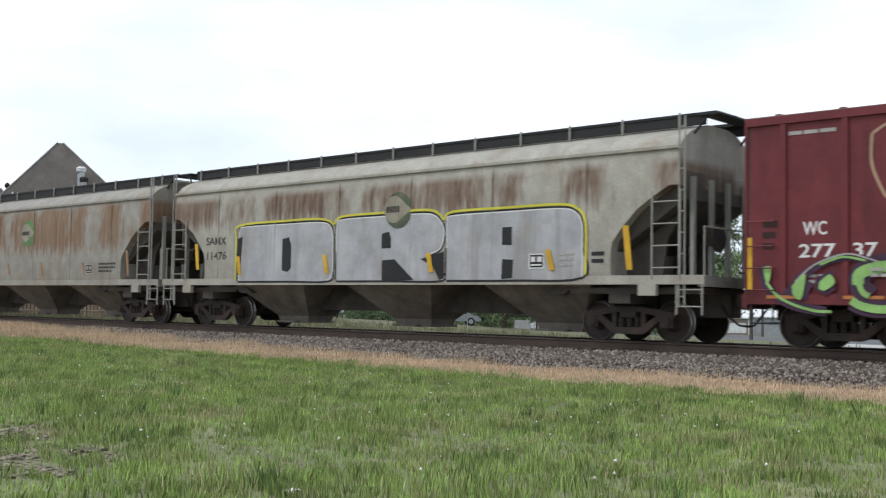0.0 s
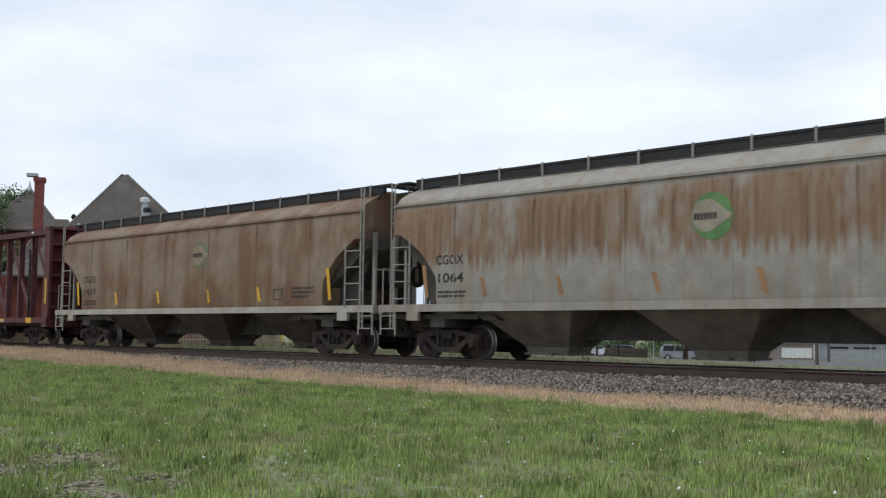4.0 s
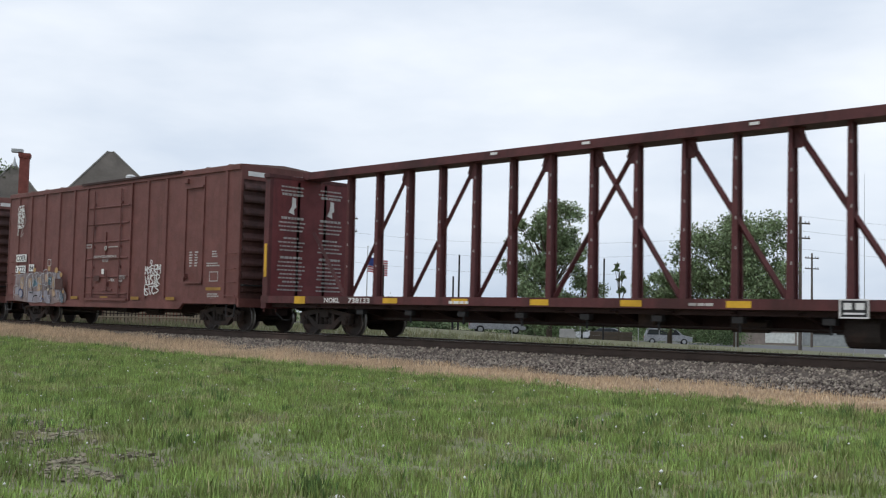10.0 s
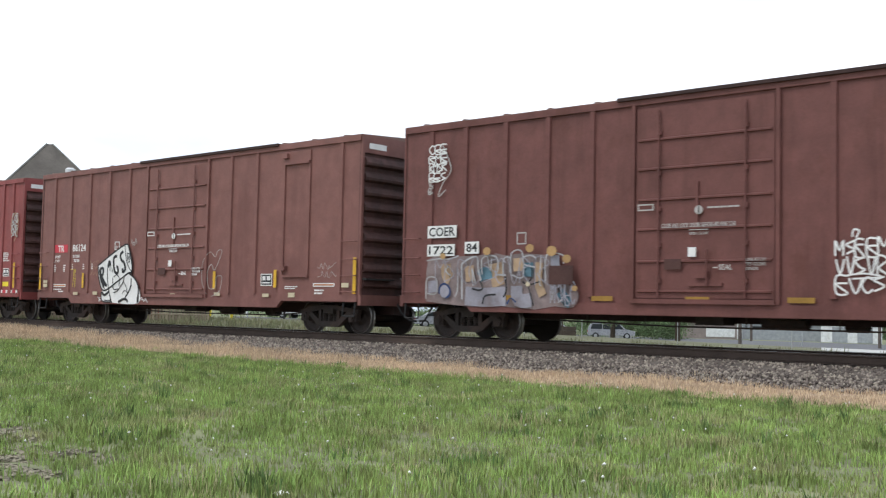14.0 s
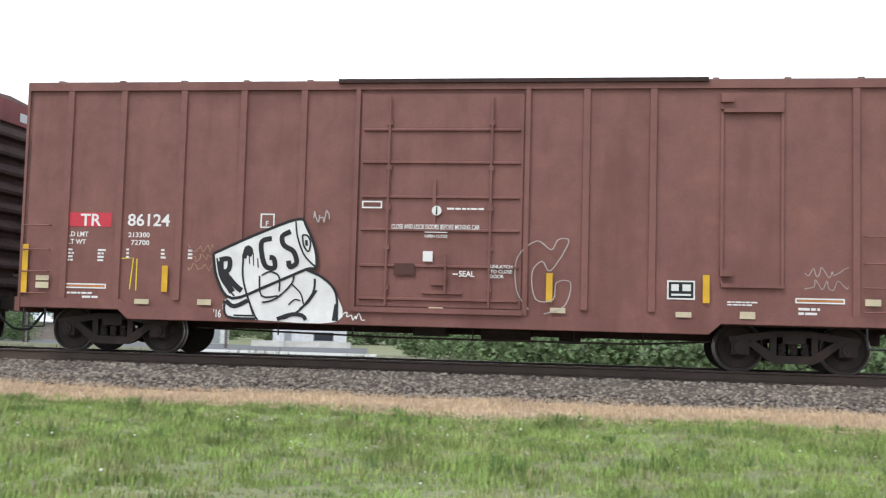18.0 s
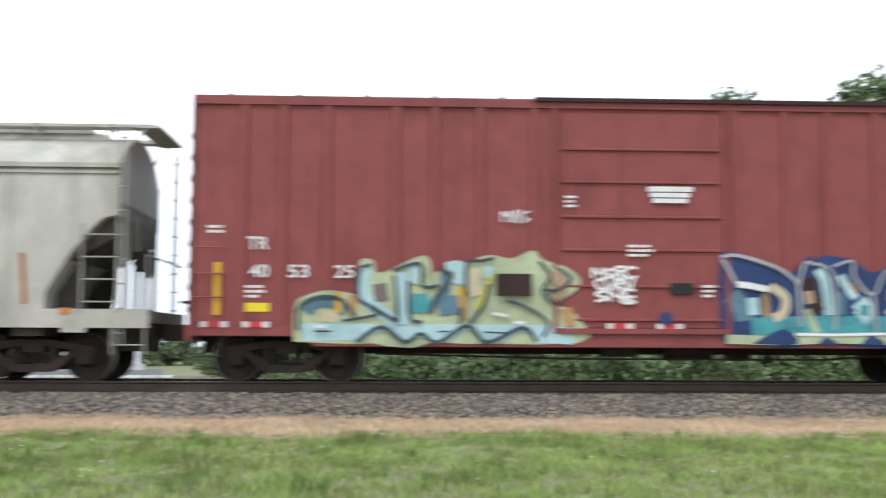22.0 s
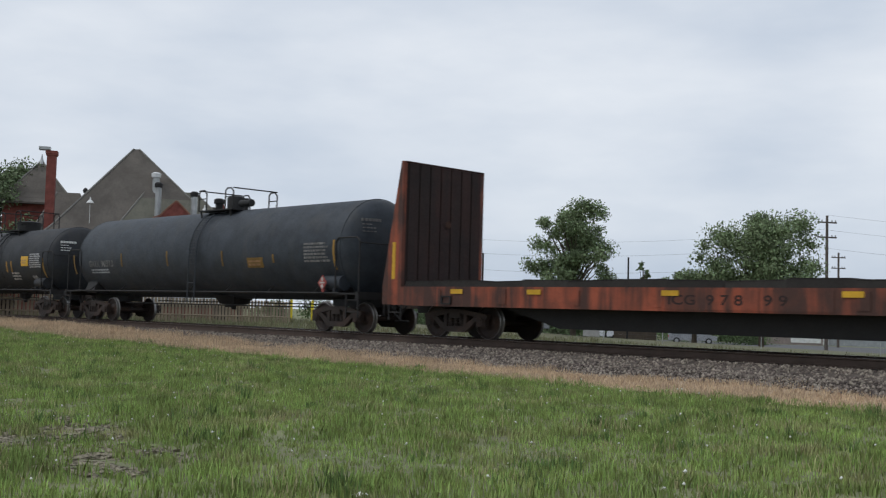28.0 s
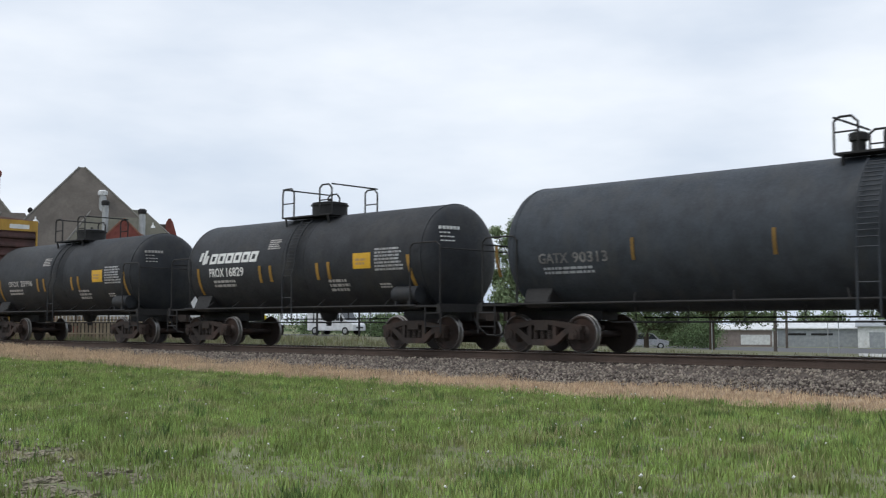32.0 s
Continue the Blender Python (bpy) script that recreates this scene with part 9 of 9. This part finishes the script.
def vehicle(name, label, az, d, paint, kind="suv", turn=0.0, length=4.6, group="parked vehicles"):
    m = polar(az, d)
    x, y = m.translation.x, m.translation.y
    v = thing(name, label, "van" if kind == "van" else "car", pose(x, y, ground_z(x, y) + 0.05, 0, 0, -az + turn), group)
    h = {"suv": 1.7, "van": 2.1, "sedan": 1.42, "pickup": 1.75}[kind]
    L = length / 2
    if kind == "van":
        body = [(-L, 0.35), (L, 0.35), (L, 0.8), (L - 0.2, 1.0), (L - 0.8, 1.15), (L - 1.4, h - 0.1), (L - 1.7, h), (-L + 0.1, h), (-L, h - 0.15)]
        glass_ = [(L - 1.0, 1.18), (L - 1.5, h - 0.2), (L - 2.3, h - 0.2), (L - 2.3, 1.18)]
    elif kind == "sedan":
        body = [(-L, 0.35), (L, 0.35), (L, 0.72), (L - 0.9, 0.92), (L - 1.6, h - 0.05), (L - 2.0, h), (-L + 1.4, h), (-L + 0.7, 0.98), (-L, 0.9)]
        glass_ = [(L - 1.15, 0.95), (L - 1.68, h - 0.1), (-L + 1.4, h - 0.1), (-L + 0.95, 0.98)]
    elif kind == "pickup":
        body = [(-L, 0.4), (L, 0.4), (L, 1.0), (L - 1.1, 1.1), (L - 1.6, h), (L - 2.8, h), (L - 2.95, 1.08), (-L, 1.05)]
        glass_ = [(L - 1.25, 1.13), (L - 1.65, h - 0.1), (L - 2.7, h - 0.1), (L - 2.8, 1.13)]
    else:
        body = [(-L, 0.35), (L, 0.35), (L, 0.85), (L - 1.0, 1.0), (L - 1.6, h - 0.08), (L - 1.9, h), (-L + 0.4, h), (-L + 0.05, 1.0)]
        glass_ = [(L - 1.2, 1.03), (L - 1.7, h - 0.13), (-L + 0.5, h - 0.13), (-L + 0.3, 1.03)]
    bm = bmesh.new()
    prism(bm, body, "y", -0.88, 0.88)
    bmesh.ops.bevel(bm, geom=bm.edges[:], offset=0.05, segments=2, affect="EDGES")
    part("body", bm, paint, v, smooth=True)
    bm = bmesh.new()
    prism(bm, glass_, "y", -0.9, -0.87)
    part("side_glass", bm, GLASS, v)
    if kind == "van":
        bm = bmesh.new()
        prism(bm, [(L - 0.86, 1.2), (L - 0.83, 1.22), (L - 1.33, h - 0.16), (L - 1.36, h - 0.18)], "y", -0.76, 0.76)
        part("windscreen", bm, GLASS, v)
        bm = bmesh.new()
        box(bm, L - 0.02, L + 0.02, -0.45, 0.45, 0.55, 0.68)
        part("grille", bm, BLACK, v)
        bm = bmesh.new()
        box(bm, L - 1.25, L - 1.12, -1.08, -0.9, 1.15, 1.4)
        part("wing_mirror", bm, BLACK, v)
    bm = bmesh.new()
    xs = [p[0] for p in glass_]
    for k in (0.36, 0.68):
        xx = min(xs) + (max(xs) - min(xs)) * k
        box(bm, xx - 0.04, xx + 0.04, -0.91, -0.87, glass_[0][1], h - 0.12)
    part("door_pillar", bm, paint, v)
    for xx in (-L + 0.85, L - 0.85):
        for s in (-1, 1):
            bm = bmesh.new()
            lathe(bm, [(s * 0.68, 0.2), (s * 0.7, 0.33), (s * 0.88, 0.33), (s * 0.9, 0.22)], "y", 18, (xx, 0, 0.33))
            wh = part("wheel", bm, TYRE, v)
            if s < 0:
                bm = bmesh.new()
                lathe(bm, [(-0.9, 0.2), (-0.91, 0.1)], "y", 12, (xx, 0, 0.33))
                part("rim", bm, GALV, wh)
    for s, mt in ((L, WHITE), (-L, RED)):
        bm = bmesh.new()
        box(bm, *sorted((s - 0.03 * (1 if s > 0 else -1), s + 0.02 * (1 if s > 0 else -1))), -0.8, -0.5, 0.7, 0.85)
        part("lamp", bm, mt, v)
    return v


vehicle("panel_van", "white panel van parked beyond the track", -48.5, 92, CAR_WHITE, "van", -38, 4.9)
vehicle("sedan_car", "silver car parked beyond the track", -41.25, 90, CAR_SILVER, "sedan", 6)
vehicle("sedan_car", "white car parked beyond the track", -37.1, 108, CAR_WHITE, "sedan", 4)
vehicle("sedan_car", "dark car parked beyond the track", -35.4, 110, CAR_DARK, "sedan", -4)
vehicle("minivan", "silver minivan parked beyond the track", -32.4, 118, CAR_SILVER, "suv", 3, 5.0)
m = polar(-37.55, 92)
bm = bmesh.new()
prism(bm, [(-0.7, 0), (0.7, 0), (0.66, 0.95), (-0.66, 0.95)], "y", -0.4, 0.4)
solid("concrete_block", bm, CONCRETE, "pale concrete block beside the car park", "block", pose(m.translation.x, m.translation.y, ground_z(m.translation.x, m.translation.y), 0, 0, 37))
m = polar(-35.3, 92)
planter = thing("timber_planter", "low brown timber planter beside the car park", "planter", pose(m.translation.x, m.translation.y, ground_z(m.translation.x, m.translation.y), 0, 0, 35))
for i in range(3):
    bm = bmesh.new()
    box(bm, -1.75, 1.75, -0.5, 0.5, 0.32 * i, 0.32 * i + 0.3)
    part("timber", bm, BARK, planter)
for az in (-40.45, -36.9, -33.9, -29.0, -23.4):
    m = polar(az, 60)
    bm = bmesh.new()
    rod(bm, (0, 0, 0), (0, 0, 1.7), 0.022, 8)
    solid("fence_post", bm, GALV, "thin steel fence post beyond the track", "post", pose(m.translation.x, m.translation.y, ground_z(m.translation.x, m.translation.y)), "thin fence posts")


def utility_pole(az, d, h, arms, label, turn=20.0):
    m = polar(az, d)
    x, y = m.translation.x, m.translation.y
    z, h = ground_z(x, y), h + sunk(x, y)
    p = thing("utility_pole", label, "utility pole", pose(x, y, z, 0, 0, -az + turn))
    bm = bmesh.new()
    rod(bm, (0, 0, -0.2), (0, 0, h), 0.16, 10, 0.11)
    part("pole", bm, POLE_WOOD, p)
    for i in range(arms):
        zz = h - 0.6 - i * 1.3
        bm = bmesh.new()
        box(bm, -0.95, 0.95, -0.06, 0.06, zz - 0.06, zz + 0.06)
        arm = part("crossarm", bm, POLE_WOOD, p)
        for k in (-0.85, -0.5, 0.5, 0.85):
            bm = bmesh.new()
            lathe(bm, [(zz + 0.06, 0.03), (zz + 0.12, 0.06), (zz + 0.22, 0.05)], "z", 8, (k, 0, 0))
            part("insulator", bm, GALV, arm)
    return p


up = utility_pole(-49.2, 110, 11.4, 2, "wooden utility pole with crossarms and transformers")
for s in (-0.4, 0.4):
    bm = bmesh.new()
    lathe(bm, [(7.0, 0.1), (7.02, 0.24), (7.8, 0.24), (7.85, 0.1)], "z", 12, (s, 0, 0))
    part("transformer", bm, GALV, up, smooth=True)
utility_pole(-25.9, 100, 11.2, 2, "wooden utility pole with two crossarms", 35)
utility_pole(-19.3, 110, 10.0, 3, "wooden utility pole with three crossarms", 30)
utility_pole(-25.35, 140, 11.2, 2, "wooden utility pole with two crossarms", 35)


def cable(a, b, sag, label):
    bm = bmesh.new()
    a, b = Vector(a), Vector(b)
    pts = [a.lerp(b, i / 16) - Vector((0, 0, sag * 4 * (i / 16) * (1 - i / 16))) for i in range(17)]
    pipe(bm, pts, 0.007, 4)
    return solid("overhead_cable", bm, BLACK, label, "cable", group="overhead cables")


pt = polar(-49.2, 110)
for dz, dx in ((10.2, 0.5), (8.9, -0.5), (7.3, 0.0)):
    p = polar(-66, 130)
    cable((pt.translation.x + dx, pt.translation.y, dz - 0.9), (p.translation.x, p.translation.y, dz), 0.8, "thin black overhead cable")
    p = polar(-25.9, 100)
    cable((pt.translation.x + dx, pt.translation.y, dz - 0.9), (p.translation.x, p.translation.y, dz - 0.8), 1.2, "thin black overhead cable")
    p2 = polar(-6, 120)
    cable((p.translation.x, p.translation.y, dz + 0.4), (p2.translation.x, p2.translation.y, dz), 1.0, "thin black overhead cable")

m = polar(-48.15, 105)
fl = thing("flagpole", "white flagpole with a waving striped flag", "flagpole", pose(m.translation.x, m.translation.y, ground_z(m.translation.x, m.translation.y), 0, 0, 48))
bm = bmesh.new()
rod(bm, (0, 0, 0), (0, 0, 7.6), 0.06, 8, 0.04)
lathe(bm, [(7.58, 0.03), (7.65, 0.08), (7.72, 0.03)], "z", 8)
part("pole", bm, GALV, fl)
for i in range(13):
    bm = bmesh.new()
    n = 8
    x0 = 0.75 if i >= 6 else 0.05
    def fz(u):
        return 5.2 + 1.5 * (i / 13) - 0.45 * u / 1.9 + 0.08 * math.sin(4 * u)
    rows = []
    for k in range(n + 1):
        u = x0 + (1.95 - x0) * k / n
        yy = 0.12 * math.sin(3.5 * u)
        rows.append([bm.verts.new((u, yy, fz(u))), bm.verts.new((u, yy, fz(u) + 0.115)), bm.verts.new((u, yy + 0.012, fz(u) + 0.115)), bm.verts.new((u, yy + 0.012, fz(u)))])
    for a, b in zip(rows, rows[1:]):
        for k in range(4):
            bm.faces.new((a[k], a[(k + 1) % 4], b[(k + 1) % 4], b[k]))
    part("stripe", bm, FLAG_RED if i % 2 == 0 else WHITE, fl)
bm = bmesh.new()
prism(bm, [(0.05, 5.88), (0.75, 5.72), (0.75, 6.52), (0.05, 6.7)], "y", -0.02, 0.06)
part("canton", bm, FLAG_BLUE, fl)


def lamp_post(az, d, h):
    m = polar(az, d)
    z, h = ground_z(m.translation.x, m.translation.y), h + sunk(m.translation.x, m.translation.y)
    p = thing("lamp_post", "slim grey lamp post with twin heads", "lamp post", pose(m.translation.x, m.translation.y, z, 0, 0, -az), "lamp posts")
    bm = bmesh.new()
    rod(bm, (0, 0, 0), (0, 0, h), 0.08, 8, 0.05)
    part("post", bm, GALV, p)
    for s in (-1, 1):
        bm = bmesh.new()
        box(bm, *sorted((s * 0.05, s * 0.45)), -0.12, 0.12, h - 0.02, h + 0.12)
        part("lamp_head", bm, GALV, p)


lamp_post(-45.9, 118, 7.4)
lamp_post(-51.4, 120, 5.8)
for az, d, h in ((-43.3, 85, 5.6), (-49.5, 85, 4.6), (-47.3, 85, 4.6), (-43.6, 90, 4.2), (-35.7, 90, 6.3), (-36.8, 90, 5.4), (-22.9, 100, 14.9)):
    m = polar(az, d)
    z, h = ground_z(m.translation.x, m.translation.y), h + sunk(m.translation.x, m.translation.y)
    bm = bmesh.new()
    rod(bm, (0, 0, 0), (0, 0, h), 0.05 if h > 12 else 0.08, 8, 0.015 if h > 12 else 0.07)
    solid("signal_mast", bm, GALV if h > 12 else BLACK, "tall thin galvanised mast" if h > 12 else "plain dark steel mast", "mast", pose(m.translation.x, m.translation.y, z), "dark masts")

# ---- foreground: grass, dry verge growth, ballast stones ----
def blades(seed, pts, per, h, w, spread, mat, name, label, cat):
    """Tufts of thin bent blades at the points x, y, z, scale."""
    g = np.random.default_rng(seed)
    p = np.repeat(pts, per, axis=0)
    n = len(p)
    a = g.uniform(0, 2 * np.pi, n)
    base = p[:, :3] + np.c_[g.normal(0, spread, n), g.normal(0, spread, n), np.zeros(n)]
    hh = h * p[:, 3] * g.uniform(0.5, 1.25, n)
    ww = w * g.uniform(0.7, 1.3, n)
    lean = hh * g.uniform(0.02, 0.42, n)
    b = g.uniform(0, 2 * np.pi, n)
    side = np.c_[np.cos(a), np.sin(a), np.zeros(n)] * ww[:, None]
    tip = base + np.c_[np.cos(b) * lean, np.sin(b) * lean, hh]
    mid = base + np.c_[np.cos(b) * lean * 0.3, np.sin(b) * lean * 0.3, hh * 0.55]
    v = np.stack([base - side, base + side, mid + side * 0.8, tip, mid - side * 0.8], 1).reshape(-1, 3)
    f = np.arange(n * 5).reshape(-1, 5)
    return tagged(new(name, big_mesh(name, v, f, mat)), label, cat, kind="stuff")


g = np.random.default_rng(5)
N = 72000
yy = np.sqrt(g.uniform(2.2 ** 2, 15.6 ** 2, N))
xx = g.uniform(-2.75, 1.75, N) * yy
dist = np.hypot(xx, yy)
keep = (dist > 6.3) & (xx > -42) & (yy < 14.7 + 0.8 * np.clip(-xx / 15, 0, 1))
xx, yy = xx[keep], yy[keep]
BARE_SPOTS = ((-8.9, 4.2, 1.0, 0.42), (-8.0, 4.6, 0.55, 0.22), (-9.6, 4.7, 0.6, 0.28), (-7.6, 3.8, 0.6, 0.3), (-10.3, 5.0, 0.7, 0.28))
pts = []
for x, y in zip(xx, yy):
    bare = min(((x - a) / c) ** 2 + ((y - b) / e) ** 2 for a, b, c, e in BARE_SPOTS)
    nz = noise.noise(Vector((x * 0.7, y * 0.7, 1.5))) + 0.6 * noise.noise(Vector((x * 2.3, y * 2.3, 7)))
    tuft = noise.noise(Vector((x * 5.5, y * 5.5, 4))) + 0.7 * noise.noise(Vector((x * 1.9, y * 1.9, 8)))
    if bare < 1.1 + 0.6 * nz and tuft < 0.02:
        continue
    if tuft < -0.3 and math.sin(x * 91.7 + y * 57.3) < 0.2:
        continue
    pts.append((x, y, ground_z(x, y) - 0.01, 0.66 + 0.45 * nz + 0.85 * tuft))
pts = np.array(pts)
pts[:, 3] = np.clip(pts[:, 3], 0.34, 1.9)
dry_at = pts[np.array([noise.noise(Vector((x * 1.1, y * 1.1, 21))) + 0.5 * noise.noise(Vector((x * 4, y * 4, 22))) > 0.3 for x, y in pts[:, :2]]) & (g.random(len(pts)) < 0.5)]
blades(6, dry_at, 4, 0.13, 0.004, 0.04, STRAW, "straw_tufts", "pale straw-coloured tufts among the lawn", "dry grass")
rank_at = pts[np.array([noise.noise(Vector((x * 1.7, y * 1.7, 31))) > 0.38 for x, y in pts[:, :2]]) & (g.random(len(pts)) < 0.4)]
blades(7, rank_at, 7, 0.16, 0.0065, 0.03, RANK, "rank_grass_tufts", "taller dark green grass tufts in the lawn", "grass")
blades(1, pts, 9, 0.105, 0.005, 0.045, GRASS, "lawn_grass", "uneven green lawn grass with pale seed heads", "grass")
sel = pts[g.random(len(pts)) < 0.008]
octa = np.array([(1, 0, 0), (-1, 0, 0), (0, 1, 0), (0, -1, 0), (0, 0, 1), (0, 0, -1)], dtype=float)
octf = np.array([(0, 2, 4), (2, 1, 4), (1, 3, 4), (3, 0, 4), (2, 0, 5), (1, 2, 5), (3, 1, 5), (0, 3, 5)])


def lumps(seed, places, size, flat, name, label, cat, mat):
    g = np.random.default_rng(seed)
    n = len(places)
    s = size * g.uniform(0.6, 1.4, (n, 1, 1)) * g.uniform(0.6, 1.2, (n, 6, 1))
    a = g.uniform(0, 2 * np.pi, n)
    c, sn = np.cos(a), np.sin(a)
    o = octa[None] * s * np.array((1, 1, flat))
    t = g.uniform(-0.5, 0.5, (n, 1))
    x = o[:, :, 0] * c[:, None] - o[:, :, 1] * sn[:, None]
    y = o[:, :, 0] * sn[:, None] + o[:, :, 1] * c[:, None]
    z = o[:, :, 2] + t * x
    v = np.stack([x, y, z], 2) + places[:, None, :3]
    f = octf[None] + 6 * np.arange(n)[:, None, None]
    return tagged(new(name, big_mesh(name, v.reshape(-1, 3), f.reshape(-1, 3), mat)), label, cat, kind="stuff")


clods = [(a + c * 1.2 * q * math.cos(t), b + e * 1.2 * q * math.sin(t)) for a, b, c, e in BARE_SPOTS for q, t in zip(np.sqrt(g.random(1500)), g.uniform(0, 2 * np.pi, 1500)) if noise.noise(Vector(((a + c * 1.2 * q * math.cos(t)) * 3.0, (b + e * 1.2 * q * math.sin(t)) * 5.0, 2))) > -0.1]
lumps(9, np.array([(x, y, ground_z(x, y) + 0.003) for x, y in clods]), 0.035, 0.16, "dirt_clods", "small pale clods of dry dirt in the lawn", "dirt", BARE)
fl_at = sel.copy()
fl_at[:, 2] += 0.11 * fl_at[:, 3] + 0.02
lumps(3, fl_at, 0.013, 0.9, "clover_heads", "small white clover heads in the grass", "flowers", FLOWER)
nd = 30000
xd = g.uniform(-62, 32, nd)
yd = 14.1 + (3.6 + 0.6 * np.clip(-xd / 20, 0, 1)) * g.random(nd) + 0.75 * np.clip(-xd / 15, 0, 1)
zd = np.array([ground_z(x, y) + 0.02 for x, y in zip(xd, yd)])
sc = np.array([0.75 + 0.5 * noise.noise(Vector((x * 0.8, y * 1.5, 9))) for x, y in zip(xd, yd)]) * np.where(yd < 14.6, 0.6, 1.0) * (0.7 + 0.5 * (yd - 14.1) / 3.7) * (1 + 0.7 * np.clip(-(xd + 8) / 25, 0, 1))
blades(2, np.c_[xd, yd, zd, sc], 7, 0.115, 0.006, 0.07, DRY_GRASS, "dry_grass", "dry tan grass and weeds along the verge", "dry grass")
ns = 42000
xs_ = g.uniform(-60, 32, ns)
ys_ = 17.15 + 1.95 * g.random(ns)
zs_ = np.interp(ys_, [17.3, 18.35, 18.85, 21.6], [0.06, 0.24, 0.37, 0.37]) + np.where(ys_ < 18.3, np.array([0.8 * ground_z(x, 18) for x in xs_]) * (18.3 - ys_), 0)
lumps(4, np.c_[xs_, ys_, zs_], 0.038, 0.85, "ballast_stones", "loose crushed stones on the ballast shoulder", "stones", STONE)

nw = 14000
xw = g.uniform(-90, 45, nw)
yw = 23.2 + 20.0 * g.random(nw) ** 1.8
zw = np.array([ground_z(x, y) for x, y in zip(xw, yw)])
sw = np.array([max(0.3, 0.8 + 0.9 * noise.noise(Vector((x * 0.5, y * 0.5, 3)))) for x, y in zip(xw, yw)])
blades(12, np.c_[xw, yw, zw, sw], 5, 0.32, 0.013, 0.12, WEED, "trackside_weeds", "rough grey-green weeds beyond the track", "weeds")
rnd = random.Random(8)
bm = bmesh.new()
grid = [[bm.verts.new((0.075 * (i - 2) * rnd.uniform(0.8, 1.15), 0.05 * (j - 2) * rnd.uniform(0.8, 1.15), 0.05 + 0.06 * rnd.random())) for i in range(5)] for j in range(5)]
for j in range(4):
    for i in range(4):
        bm.faces.new((grid[j][i], grid[j][i + 1], grid[j + 1][i + 1], grid[j + 1][i]))
scrap = solid("paper_scrap", bm, FLOWER, "crumpled white paper scrap lying in the grass", "litter", pose(3.98, 6.1, ground_z(3.98, 6.1) + 0.01, 0, 0, 30))
small_scrap = copy_thing(scrap, pose(-5.18, 4.43, 0.03, 0, 0, 110))
small_scrap.scale = (0.38, 0.38, 0.38)


# ---- what moves: the train rolls to the right, its wheels turn ----


def motions():
    for car, xc in CARS:
        walk(car, [(t, pose(xc + s, YC, ZR)) for t, s in ROLLED])
    ts, ss = [t for t, _ in ROLLED], [s for _, s in ROLLED]
    times = [i * 2 / FPS for i in range(int(32 * FPS / 2) + 1)]
    rolled = np.interp(times, ts, ss)
    for w, dx in WHEELSETS:
        walk(w, [(t, pose(dx, 0, 0.42, 0, math.degrees(s / 0.42) % 360, 0)) for t, s in zip(times, rolled)])


motions()
